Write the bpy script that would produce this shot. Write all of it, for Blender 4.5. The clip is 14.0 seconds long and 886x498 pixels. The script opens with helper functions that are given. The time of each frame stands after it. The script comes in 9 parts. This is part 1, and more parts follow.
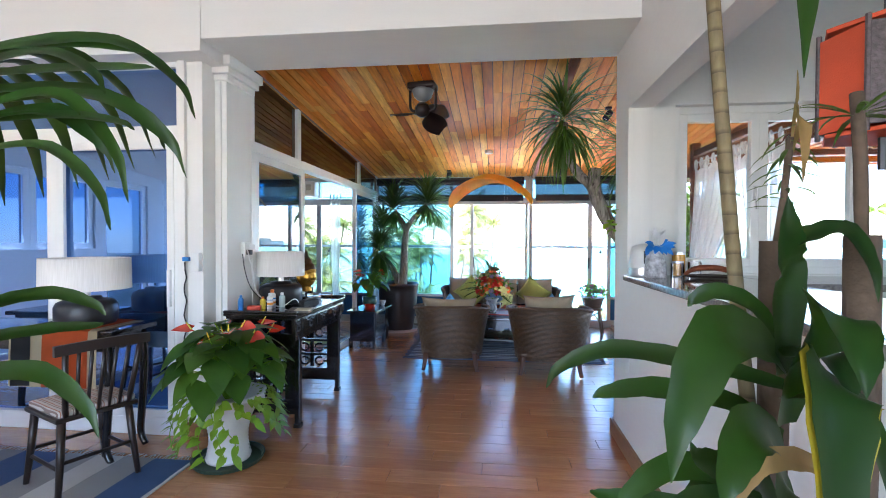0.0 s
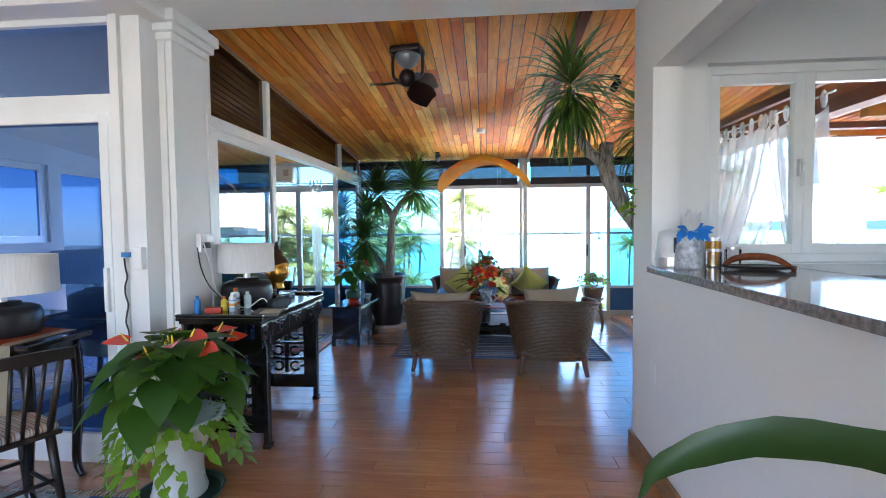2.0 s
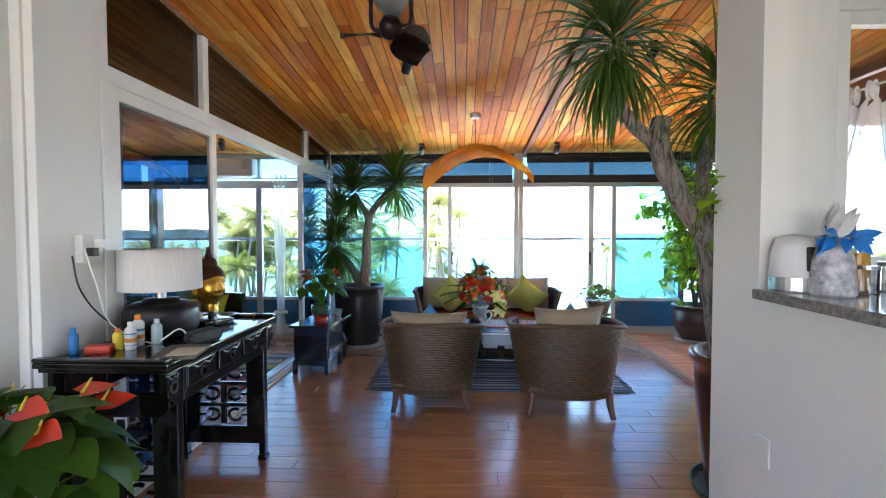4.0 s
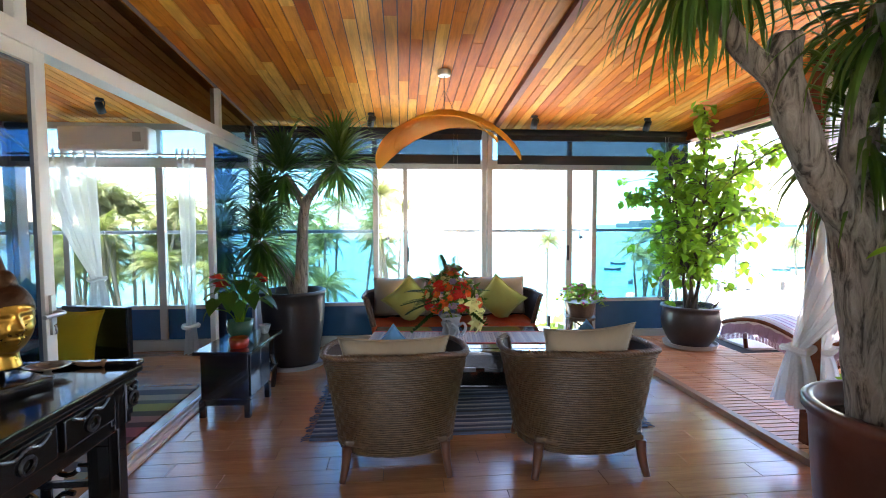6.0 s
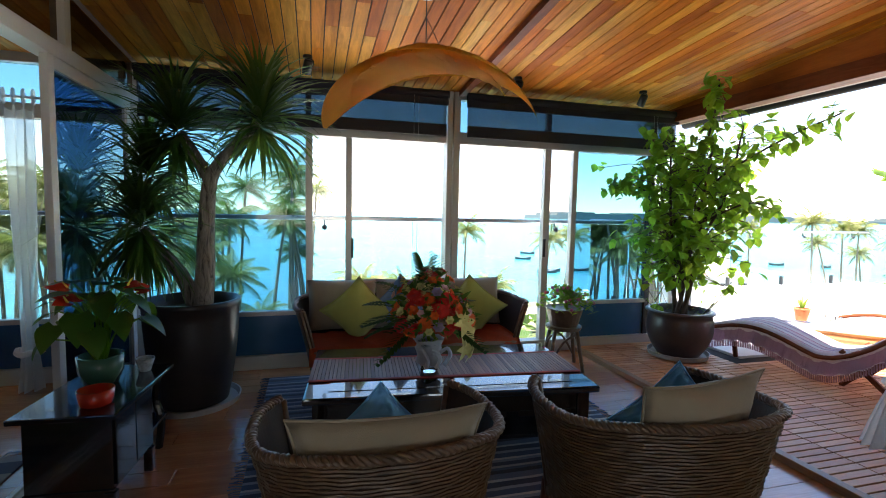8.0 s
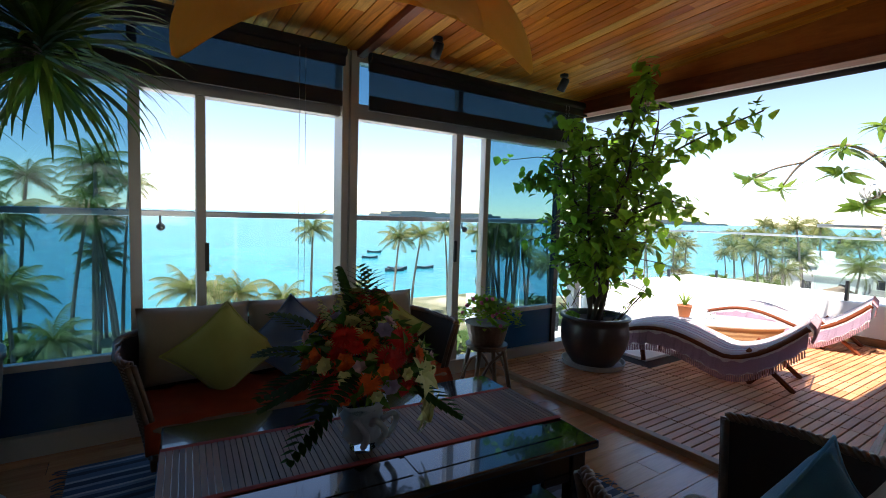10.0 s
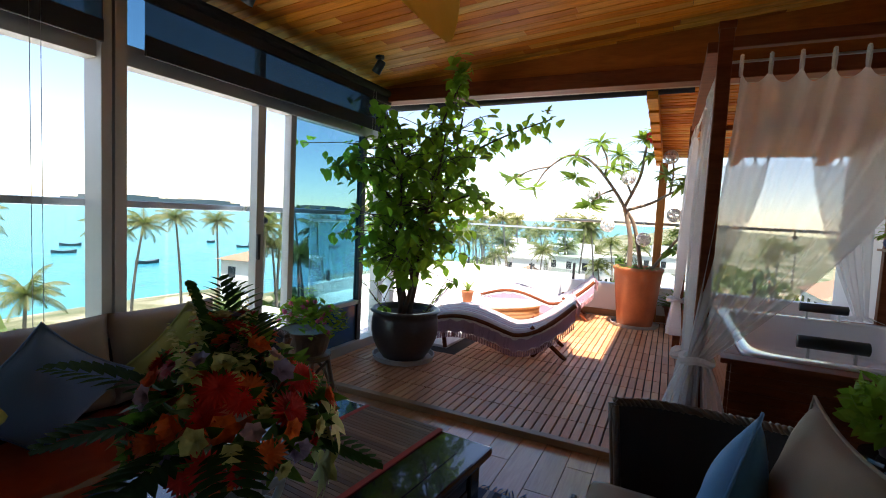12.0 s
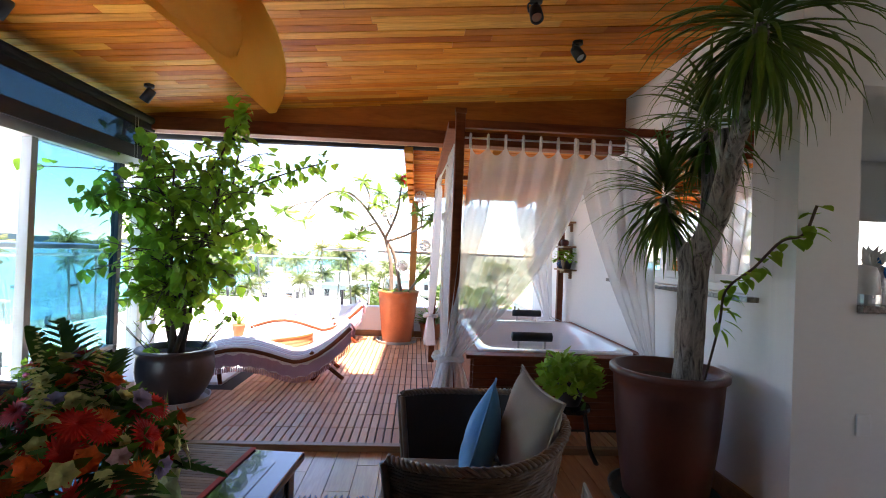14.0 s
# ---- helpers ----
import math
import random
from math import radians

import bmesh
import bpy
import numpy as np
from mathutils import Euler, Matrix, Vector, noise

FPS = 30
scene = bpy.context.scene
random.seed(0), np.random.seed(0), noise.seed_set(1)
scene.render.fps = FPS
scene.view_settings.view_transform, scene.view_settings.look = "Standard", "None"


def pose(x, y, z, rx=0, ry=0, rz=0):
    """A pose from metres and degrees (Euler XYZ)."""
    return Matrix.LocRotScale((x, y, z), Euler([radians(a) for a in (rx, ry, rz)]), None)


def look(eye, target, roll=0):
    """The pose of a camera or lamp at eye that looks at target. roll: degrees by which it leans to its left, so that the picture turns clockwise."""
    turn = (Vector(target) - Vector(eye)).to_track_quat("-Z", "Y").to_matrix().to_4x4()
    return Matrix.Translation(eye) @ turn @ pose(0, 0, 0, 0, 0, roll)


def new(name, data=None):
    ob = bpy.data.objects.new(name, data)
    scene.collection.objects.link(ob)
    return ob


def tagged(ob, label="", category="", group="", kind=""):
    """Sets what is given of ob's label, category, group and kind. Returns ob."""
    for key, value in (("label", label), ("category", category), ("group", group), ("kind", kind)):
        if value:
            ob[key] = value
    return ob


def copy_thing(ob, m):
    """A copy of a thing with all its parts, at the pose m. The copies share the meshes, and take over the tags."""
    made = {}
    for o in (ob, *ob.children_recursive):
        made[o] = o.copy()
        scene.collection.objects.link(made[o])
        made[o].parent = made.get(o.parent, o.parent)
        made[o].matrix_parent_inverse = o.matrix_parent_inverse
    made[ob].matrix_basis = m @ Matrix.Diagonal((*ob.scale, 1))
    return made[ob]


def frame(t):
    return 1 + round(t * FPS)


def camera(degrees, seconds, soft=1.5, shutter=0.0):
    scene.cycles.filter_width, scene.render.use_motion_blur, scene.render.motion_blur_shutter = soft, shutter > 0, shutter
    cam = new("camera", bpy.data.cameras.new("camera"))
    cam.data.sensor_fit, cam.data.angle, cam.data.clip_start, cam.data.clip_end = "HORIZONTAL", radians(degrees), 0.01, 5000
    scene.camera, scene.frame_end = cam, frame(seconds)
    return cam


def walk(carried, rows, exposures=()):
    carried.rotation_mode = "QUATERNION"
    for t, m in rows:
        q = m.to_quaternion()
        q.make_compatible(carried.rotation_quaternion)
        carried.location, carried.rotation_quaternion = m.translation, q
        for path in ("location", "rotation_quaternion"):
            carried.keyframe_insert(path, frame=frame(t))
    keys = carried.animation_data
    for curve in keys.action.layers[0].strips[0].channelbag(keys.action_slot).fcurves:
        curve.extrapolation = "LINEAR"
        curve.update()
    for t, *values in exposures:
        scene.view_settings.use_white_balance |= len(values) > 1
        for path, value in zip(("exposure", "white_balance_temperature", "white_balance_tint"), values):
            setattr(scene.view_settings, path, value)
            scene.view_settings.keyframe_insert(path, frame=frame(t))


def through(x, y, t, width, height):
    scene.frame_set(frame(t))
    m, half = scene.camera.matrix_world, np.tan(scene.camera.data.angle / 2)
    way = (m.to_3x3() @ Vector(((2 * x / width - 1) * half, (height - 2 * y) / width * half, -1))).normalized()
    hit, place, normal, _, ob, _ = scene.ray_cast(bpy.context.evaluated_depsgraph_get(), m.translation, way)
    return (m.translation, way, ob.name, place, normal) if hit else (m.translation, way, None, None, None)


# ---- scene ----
cam = camera(86.4, 14.0, 1.0)
PATH = [
    (0, (-0.048, 0.719, 1.438), (-0.274, 2.706, 1.403), 0.2),
    (0.5, (-0.068, 0.796, 1.439), (-0.276, 2.785, 1.392), 0.1),
    (1, (-0.077, 0.91, 1.441), (-0.272, 2.9, 1.383), -0.2),
    (1.5, (-0.095, 1.072, 1.438), (-0.28, 3.062, 1.365), -0.6),
    (2, (-0.122, 1.232, 1.439), (-0.299, 3.222, 1.351), -0.6),
    (2.5, (-0.158, 1.427, 1.433), (-0.324, 3.418, 1.354), -0.5),
    (5, (-0.399, 2.742, 1.428), (-0.363, 4.74, 1.359), -0.2),
    (5.5, (-0.44, 3.015, 1.432), (-0.334, 5.01, 1.342), -0.4),
    (6, (-0.512, 3.291, 1.425), (-0.339, 5.281, 1.318), -0.2),
    (6.5, (-0.561, 3.575, 1.408), (-0.312, 5.555, 1.289), 0.0),
    (7, (-0.606, 3.857, 1.412), (-0.296, 5.828, 1.275), 0.3),
    (7.5, (-0.706, 4.167, 1.413), (-0.301, 6.12, 1.264), 0.8),
    (10, (-0.87, 5.536, 1.376), (0.249, 7.188, 1.233), 1.7),
    (10.5, (-0.913, 5.733, 1.38), (0.352, 7.276, 1.235), 2.0),
    (11, (-0.94, 5.931, 1.379), (0.517, 7.292, 1.224), 2.2),
    (11.5, (-0.933, 6.091, 1.363), (0.701, 7.233, 1.21), 2.3),
    (12, (-0.972, 6.178, 1.366), (0.826, 7.042, 1.221), 2.9),
    (12.5, (-1.073, 6.24, 1.381), (0.838, 6.821, 1.278), 3.1),
    (13, (-1.195, 6.293, 1.387), (0.781, 6.596, 1.334), 2.9),
    (13.5, (-1.328, 6.292, 1.397), (0.67, 6.367, 1.382), 2.5),
    (14, (-1.453, 6.273, 1.395), (0.544, 6.164, 1.413), 2.2),
]
EXPOSURES = [(0.0, 4.12, 5850, 18), (2.5, 3.94, 5750, 17), (5.0, 4.06, 6650, 20), (6.5, 3.73, 6800, 21), (7.5, 3.06, 6850, 16), (10.0, 1.47, 6600, 15), (11.0, 1.32, 6550, 14), (12.0, 1.70, 6850, 18), (12.5, 2.00, 6800, 18), (13.0, 2.46, 6800, 20), (13.5, 2.68, 6650, 22), (14.0, 2.76, 6600, 23)]
walk(cam, [(t, look(eye, target, roll)) for t, eye, target, roll in PATH], EXPOSURES)

# ---- daylight ----
SUN_TO = Vector((-0.27, -0.10, 1.0)).normalized()
world = bpy.data.worlds.new("sky")
scene.world = world
world.use_nodes = True
wn = world.node_tree
sky = wn.nodes.new("ShaderNodeTexSky")
sky.sky_type, sky.sun_disc = "NISHITA", False
sky.sun_elevation = math.asin(SUN_TO.z)
sky.sun_rotation = math.atan2(SUN_TO.x, SUN_TO.y)
sky.air_density, sky.dust_density, sky.ozone_density = 0.9, 0.0, 1.0
wn.links.new(sky.outputs[0], wn.nodes["Background"].inputs[0])
wn.nodes["Background"].inputs[1].default_value = 0.10
sun = new("sun", bpy.data.lights.new("sun", "SUN"))
sun.data.energy, sun.data.angle, sun.data.color = 4.8, radians(0.6), (1.0, 0.95, 0.87)
sun.matrix_world = look((0, 0, 30), Vector((0, 0, 30)) - SUN_TO)

# daylight through the window behind the camera, standing in for the sky there
back_light = new("back_window_light", bpy.data.lights.new("back_window_light", "AREA"))
back_light.data.shape, back_light.data.size, back_light.data.size_y = "RECTANGLE", 4.6, 1.5
back_light.data.energy, back_light.data.color = 5.6, (0.92, 0.96, 1.0)
back_light.matrix_world = look((-1.6, -3.04, 1.65), (-1.6, 0.0, 1.65))


# ---- materials ----
class Nodes:
    """A material's node tree with its Principled shader, and short calls to add to it."""

    def __init__(self, name):
        self.m = bpy.data.materials.new(name)
        self.m.use_nodes = True
        self.t = self.m.node_tree
        self.b = self.t.nodes["Principled BSDF"]

    def add(self, kind, **sockets):
        n = self.t.nodes.new("ShaderNode" + kind)
        for k, v in sockets.items():
            self.put(n.inputs[k.replace("_", " ")], v)
        return n

    def put(self, socket, v):
        if isinstance(v, bpy.types.NodeSocket):
            self.t.links.new(v, socket)
        else:
            socket.default_value = v

    def coords(self, scale=(1, 1, 1), rot=(0, 0, 0), kind="Object"):
        c = self.add("TexCoord")
        mp = self.add("Mapping", Vector=c.outputs[kind])
        mp.inputs["Scale"].default_value = scale
        mp.inputs["Rotation"].default_value = rot
        return mp.outputs[0]

    def noise(self, vec, scale, detail=3.0, rough=0.55, distort=0.0):
        return self.add("TexNoise", Vector=vec, Scale=scale, Detail=detail, Roughness=rough, Distortion=distort).outputs[0]

    def ramp(self, fac, stops):
        r = self.add("ValToRGB", Fac=fac)
        e = r.color_ramp.elements
        while len(e) < len(stops):
            e.new(0.5)
        for el, (p, c) in zip(e, stops):
            el.position, el.color = p, (*c, 1)
        return r.outputs[0]

    def mix(self, fac, a, b, mode="MIX"):
        n = self.t.nodes.new("ShaderNodeMix")
        n.data_type, n.blend_type = "RGBA", mode
        self.put(n.inputs[0], fac)
        self.put(n.inputs[6], a if isinstance(a, bpy.types.NodeSocket) else (*a, 1))
        self.put(n.inputs[7], b if isinstance(b, bpy.types.NodeSocket) else (*b, 1))
        return n.outputs[2]

    def bump(self, height, strength=0.3, distance=0.01):
        n = self.add("Bump", Height=height, Strength=strength, Distance=distance)
        self.put(self.b.inputs["Normal"], n.outputs[0])

    def math(self, op, a, b=0.5):
        n = self.t.nodes.new("ShaderNodeMath")
        n.operation = op
        self.put(n.inputs[0], a)
        self.put(n.inputs[1], b)
        return n.outputs[0]


def plain(name, col, rough=0.5, metal=0.0, vary=0.12, scale=6.0, bump=0.1, grain=60.0, coat=0.0, sheen=0.0, kind="Object", wear=None):
    """Paint, plaster, cloth or clay: a base colour with soft patches and fine grain."""
    n = Nodes(name)
    v = n.coords(kind=kind)
    big, small = n.noise(v, scale, 4), n.noise(v, grain, 2)
    dark = tuple(c * (1 - vary) for c in col)
    light = tuple(min(1, c * (1 + vary * 0.6)) for c in col)
    c = n.ramp(big, [(0.3, dark), (0.7, light)])
    c = n.mix(0.25, c, n.ramp(small, [(0.3, dark), (0.7, light)]))
    if wear:
        c = n.mix(n.ramp(n.noise(v, scale * 0.6, 6, 0.7), [(0.55, (0, 0, 0)), (0.75, (0.6, 0.6, 0.6))]), c, wear)
    n.put(n.b.inputs["Base Color"], c)
    n.put(n.b.inputs["Roughness"], n.math("MULTIPLY_ADD", big, 0.2))
    n.t.nodes[-1].inputs[2].default_value = rough - 0.1
    n.b.inputs["Metallic"].default_value = metal
    n.b.inputs["Coat Weight"].default_value = coat
    n.b.inputs["Sheen Weight"].default_value = sheen
    if bump:
        n.bump(small, bump, 0.004)
    return n.m


def timber(name, tones, along=(30, 2, 30), rough=0.4, random_by="island", coat=0.0, streak=0.5, bump=0.12, spec=0.5):
    """Boards: one tone a board, streaked along the grain."""
    n = Nodes(name)
    v = n.coords(along)
    if random_by == "island":
        r = n.add("NewGeometry").outputs["Random Per Island"]
    else:
        r = n.add("ObjectInfo").outputs["Random"]
    shift = n.add("VectorMath", )
    shift.operation = "ADD"
    n.put(shift.inputs[0], v)
    n.put(shift.inputs[1], n.math("MULTIPLY", r, 90.0))
    g1, g2 = n.noise(shift.outputs[0], 1.0, 5, 0.6, 0.8), n.noise(shift.outputs[0], 4.0, 3)
    k = len(tones) - 1
    c = n.ramp(r, [(i / k, t) for i, t in enumerate(tones)])
    dark = n.ramp(g1, [(0.3, (0.45, 0.36, 0.30)), (0.62, (1.08, 1.05, 1.0))])
    c = n.mix(streak, c, dark, "MULTIPLY")
    c = n.mix(0.3, c, n.ramp(g2, [(0.35, (0.7, 0.62, 0.55)), (0.6, (1, 1, 1))]), "MULTIPLY")
    n.put(n.b.inputs["Base Color"], c)
    n.put(n.b.inputs["Roughness"], n.math("MULTIPLY_ADD", g2, 0.15))
    n.t.nodes[-1].inputs[2].default_value = rough - 0.07
    n.b.inputs["Coat Weight"].default_value = coat
    n.b.inputs["Coat Roughness"].default_value = 0.2
    n.b.inputs["Specular IOR Level"].default_value = spec
    n.bump(g2, bump, 0.003)
    return n.m


def leaf_mat(name, tones, rough=0.4, through=0.35, edge=None, spec=0.5):
    """A leaf: gloss on top, light passing through."""
    n = Nodes(name)
    r = n.add("NewGeometry").outputs["Random Per Island"]
    k = max(1, len(tones) - 1)
    c = n.ramp(r, [(i / k, t) for i, t in enumerate(tones)])
    c = n.mix(0.5, c, n.ramp(n.noise(n.coords(), 18, 3), [(0.3, (0.6, 0.65, 0.6)), (0.7, (1.1, 1.1, 1.0))]), "MULTIPLY")
    if edge:
        c = n.mix(n.ramp(n.noise(n.coords(), 5, 4), [(0.62, (0, 0, 0)), (0.72, (1, 1, 1))]), c, edge)
    n.put(n.b.inputs["Base Color"], c)
    n.b.inputs["Roughness"].default_value = rough
    n.b.inputs["Specular IOR Level"].default_value = spec
    tr = n.add("BsdfTranslucent")
    n.put(tr.inputs["Color"], n.mix(0.5, c, (0.35, 0.55, 0.06)))
    mx = n.add("MixShader", Fac=through)
    n.put(mx.inputs[1], n.b.outputs[0])
    n.put(mx.inputs[2], tr.outputs[0])
    n.put(n.t.nodes["Material Output"].inputs[0], mx.outputs[0])
    return n.m


def glass_mat(name, tint=(1, 1, 1), gloss=1.0, sheen=(1, 1, 1)):
    """Thin pane: light goes straight through with a tint, and the surface mirrors by Fresnel."""
    n = Nodes(name)
    tr = n.add("BsdfTransparent", Color=(*tint, 1))
    gl = n.add("BsdfGlossy", Roughness=0.0)
    gl.inputs["Color"].default_value = (*sheen, 1)
    fr = n.add("Fresnel", IOR=1.5)
    f = n.math("MULTIPLY", fr.outputs[0], gloss)
    n.t.nodes[-1].use_clamp = True
    mx = n.add("MixShader", Fac=f)
    n.put(mx.inputs[1], tr.outputs[0])
    n.put(mx.inputs[2], gl.outputs[0])
    n.put(n.t.nodes["Material Output"].inputs[0], mx.outputs[0])
    return n.m


def sheer_mat(name, col, through=0.55):
    n = Nodes(name)
    w = n.noise(n.coords((1, 1, 1)), 300, 1)
    n.b.inputs["Base Color"].default_value = (*col, 1)
    n.b.inputs["Roughness"].default_value = 0.9
    tl = n.add("BsdfTranslucent")
    tl.inputs["Color"].default_value = (*col, 1)
    half = n.add("MixShader", Fac=0.5)
    n.put(half.inputs[1], n.b.outputs[0])
    n.put(half.inputs[2], tl.outputs[0])
    tr = n.add("BsdfTransparent")
    mx = n.add("MixShader")
    n.put(mx.inputs[0], n.ramp(w, [(0.3, (1 - through - 0.1,) * 3), (0.7, (1 - through + 0.15,) * 3)]))
    n.put(mx.inputs[1], tr.outputs[0])
    n.put(mx.inputs[2], half.outputs[0])
    n.put(n.t.nodes["Material Output"].inputs[0], mx.outputs[0])
    return n.m


def stripes(name, bands, axis, period, rough=0.9, weave=250.0, seed=3):
    """Woven cloth with stripes across one axis; bands: (position, colour) over one period."""
    n = Nodes(name)
    c = n.add("TexCoord").outputs["Object"]
    sep = n.add("SeparateXYZ", Vector=c)
    wob = n.math("MULTIPLY", n.noise(c, 7, 2), 0.012)
    p = n.math("ADD", sep.outputs[axis], wob)
    f = n.math("FRACT", n.math("DIVIDE", p, period))
    r = n.add("ValToRGB", Fac=f)
    r.color_ramp.interpolation = "CONSTANT"
    e = r.color_ramp.elements
    while len(e) < len(bands):
        e.new(0.5)
    for el, (q, col) in zip(e, bands):
        el.position, el.color = q, (*col, 1)
    g = n.noise(c, weave, 1)
    col = n.mix(0.4, r.outputs[0], n.ramp(g, [(0.3, (0.6, 0.6, 0.6)), (0.7, (1.15, 1.15, 1.15))]), "MULTIPLY")
    n.put(n.b.inputs["Base Color"], col)
    n.b.inputs["Roughness"].default_value = rough
    n.bump(g, 0.5, 0.004)
    return n.m


WHITE = plain("white_wall_paint", (0.80, 0.80, 0.78), 0.6, vary=0.06, scale=1.5, bump=0.05, grain=120, kind="Generated")
CEIL_WHITE = plain("white_ceiling_paint", (0.82, 0.82, 0.80), 0.7, vary=0.05, scale=1.2, bump=0.03)
UPVC = plain("white_frame_plastic", (0.80, 0.81, 0.80), 0.35, vary=0.04, scale=3, bump=0.0)
GREYFRAME = plain("grey_aluminium_frame", (0.50, 0.49, 0.46), 0.4, 0.3, vary=0.06, scale=3, bump=0.0)
DARKALU = plain("dark_aluminium", (0.03, 0.032, 0.036), 0.4, 0.4, vary=0.1, bump=0.0)
STEEL = plain("brushed_steel", (0.60, 0.60, 0.60), 0.3, 1.0, vary=0.05, bump=0.05)
BOARDS = timber("acacia_boards", [(0.63, 0.175, 0.014), (0.82, 0.32, 0.034), (0.46, 0.11, 0.010), (0.84, 0.41, 0.07), (0.71, 0.22, 0.016), (0.84, 0.46, 0.10), (0.54, 0.14, 0.012), (0.78, 0.275, 0.026)], (22, 1.6, 22), 0.42, coat=0.0, streak=0.58, spec=0.06)
FLOORWOOD = timber("wood_look_floor", [(0.46, 0.215, 0.09), (0.53, 0.255, 0.112), (0.43, 0.195, 0.08), (0.50, 0.235, 0.10)], (2.2, 26, 26), 0.22, "object", coat=0.75, streak=0.35, bump=0.05)
DECKWOOD = timber("deck_slats", [(0.60, 0.265, 0.12), (0.68, 0.33, 0.155), (0.50, 0.205, 0.085), (0.72, 0.39, 0.20)], (3, 40, 40), 0.42, "object", streak=0.3, bump=0.2, spec=0.45)
DECKISLE = timber("deck_slats_far", [(0.60, 0.265, 0.12), (0.68, 0.33, 0.155), (0.50, 0.205, 0.085), (0.72, 0.39, 0.20)], (3, 40, 40), 0.42, streak=0.3, bump=0.2, spec=0.45)
REDWOOD = timber("red_brown_timber", [(0.20, 0.055, 0.022), (0.25, 0.075, 0.03)], (20, 3, 20), 0.5, streak=0.6, spec=0.15)
OAK = timber("oak_trim", [(0.30, 0.16, 0.07), (0.34, 0.18, 0.08)], (20, 3, 20), 0.4, streak=0.5)
BLACKWOOD = plain("black_lacquered_wood", (0.010, 0.009, 0.009), 0.16, vary=0.3, scale=3, bump=0.03, grain=90, coat=0.4)
TABLETOP = plain("black_polished_tabletop", (0.011, 0.012, 0.015), 0.14, vary=0.3, scale=3, bump=0.012, grain=90, coat=1.0)
TABLETOP.node_tree.nodes["Principled BSDF"].inputs["Specular IOR Level"].default_value = 1.0
DARKWOOD = timber("dark_stained_wood", [(0.022, 0.015, 0.012), (0.03, 0.02, 0.015)], (20, 20, 3), 0.35, streak=0.5)
GROUT = plain("dark_grout", (0.10, 0.075, 0.055), 0.8)
GLASS = glass_mat("clear_glass")
TINTED = glass_mat("blue_tinted_glass", (0.15, 0.33, 0.42), 0.6)
SMOKED = glass_mat("dark_reflecting_glass", (0.11, 0.19, 0.32), 2.2)
BLUEFILM = glass_mat("blue_reflecting_glass", (0.06, 0.11, 0.22), 11.0, (0.30, 0.50, 0.95))
DIMGLASS = glass_mat("dark_film_glass", (0.035, 0.055, 0.085), 0.8)
PALEGLASS = glass_mat("pale_tinted_glass", (0.40, 0.47, 0.47), 0.7)
BROWNGLASS = glass_mat("brown_transom_glass", (0.11, 0.075, 0.05), 1.0, (0.8, 0.68, 0.55))
BLUEPANEL = plain("blue_glass_panel", (0.03, 0.11, 0.24), 0.15, vary=0.1, bump=0.0)
GRANITE = plain("polished_granite", (0.30, 0.27, 0.25), 0.08, vary=0.6, scale=45, grain=200, bump=0.0)
BLIND = plain("dark_roller_blind", (0.022, 0.022, 0.026), 0.75, vary=0.15, bump=0.2, grain=400)


# ---- shapes ----
def box_bm(bm, lo, hi, bevel=0.0):
    lo, hi = Vector(lo), Vector(hi)
    r = bmesh.ops.create_cube(bm, size=1.0, matrix=Matrix.Translation((lo + hi) / 2) @ Matrix.Diagonal((*(hi - lo), 1)))
    if bevel:
        es = list({e for v in r["verts"] for e in v.link_edges})
        bmesh.ops.bevel(bm, geom=es, offset=bevel, segments=2, affect="EDGES", profile=0.6)
    return r["verts"]


def mesh_of(bm, name, material, smooth=False):
    me = bpy.data.meshes.new(name)
    if smooth:
        for f in bm.faces:
            f.smooth = True
    bm.to_mesh(me)
    bm.free()
    me.materials.append(material)
    return me


def part(name, bm, material, parent=None, label="", smooth=False, at=None):
    """A bmesh as one mesh object under a thing or a part."""
    ob = new(name, mesh_of(bm, name, material, smooth))
    ob.parent = parent
    if at is not None:
        ob.matrix_basis = at
    if label:
        ob["label"] = label
    return ob


def thing(name, label, category, at=None, group="", kind=""):
    ob = new(name)
    ob.empty_display_size = 0.1
    if at is not None:
        ob.matrix_basis = at
    return tagged(ob, label, category, group, kind)


def solid(name, lo, hi, material, label="", category="", bevel=0.0, parent=None, kind="structure"):
    bm = bmesh.new()
    box_bm(bm, lo, hi, bevel)
    ob = part(name, bm, material, parent)
    if parent is None:
        tagged(ob, label, category, kind=kind)
    elif label:
        ob["label"] = label
    return ob


def boxes(name, spans, material, parent=None, label="", bevel=0.0, smooth=False):
    bm = bmesh.new()
    for lo, hi in spans:
        box_bm(bm, lo, hi, bevel)
    return part(name, bm, material, parent, label, smooth)


def lathe_bm(bm, profile, steps=32, cap=True, squash=(1, 1), wob=0.0):
    """Turns (radius, height) pairs round z."""
    rings = []
    for r, z in profile:
        rings.append([bm.verts.new((r * squash[0] * math.cos(2 * math.pi * i / steps), r * squash[1] * math.sin(2 * math.pi * i / steps), z)) for i in range(steps)])
    for a, b in zip(rings, rings[1:]):
        for i in range(steps):
            j = (i + 1) % steps
            bm.faces.new((a[i], a[j], b[j], b[i]))
    if cap:
        if profile[0][0] > 1e-4:
            bm.faces.new(list(reversed(rings[0])))
        if profile[-1][0] > 1e-4:
            bm.faces.new(rings[-1])
    return rings


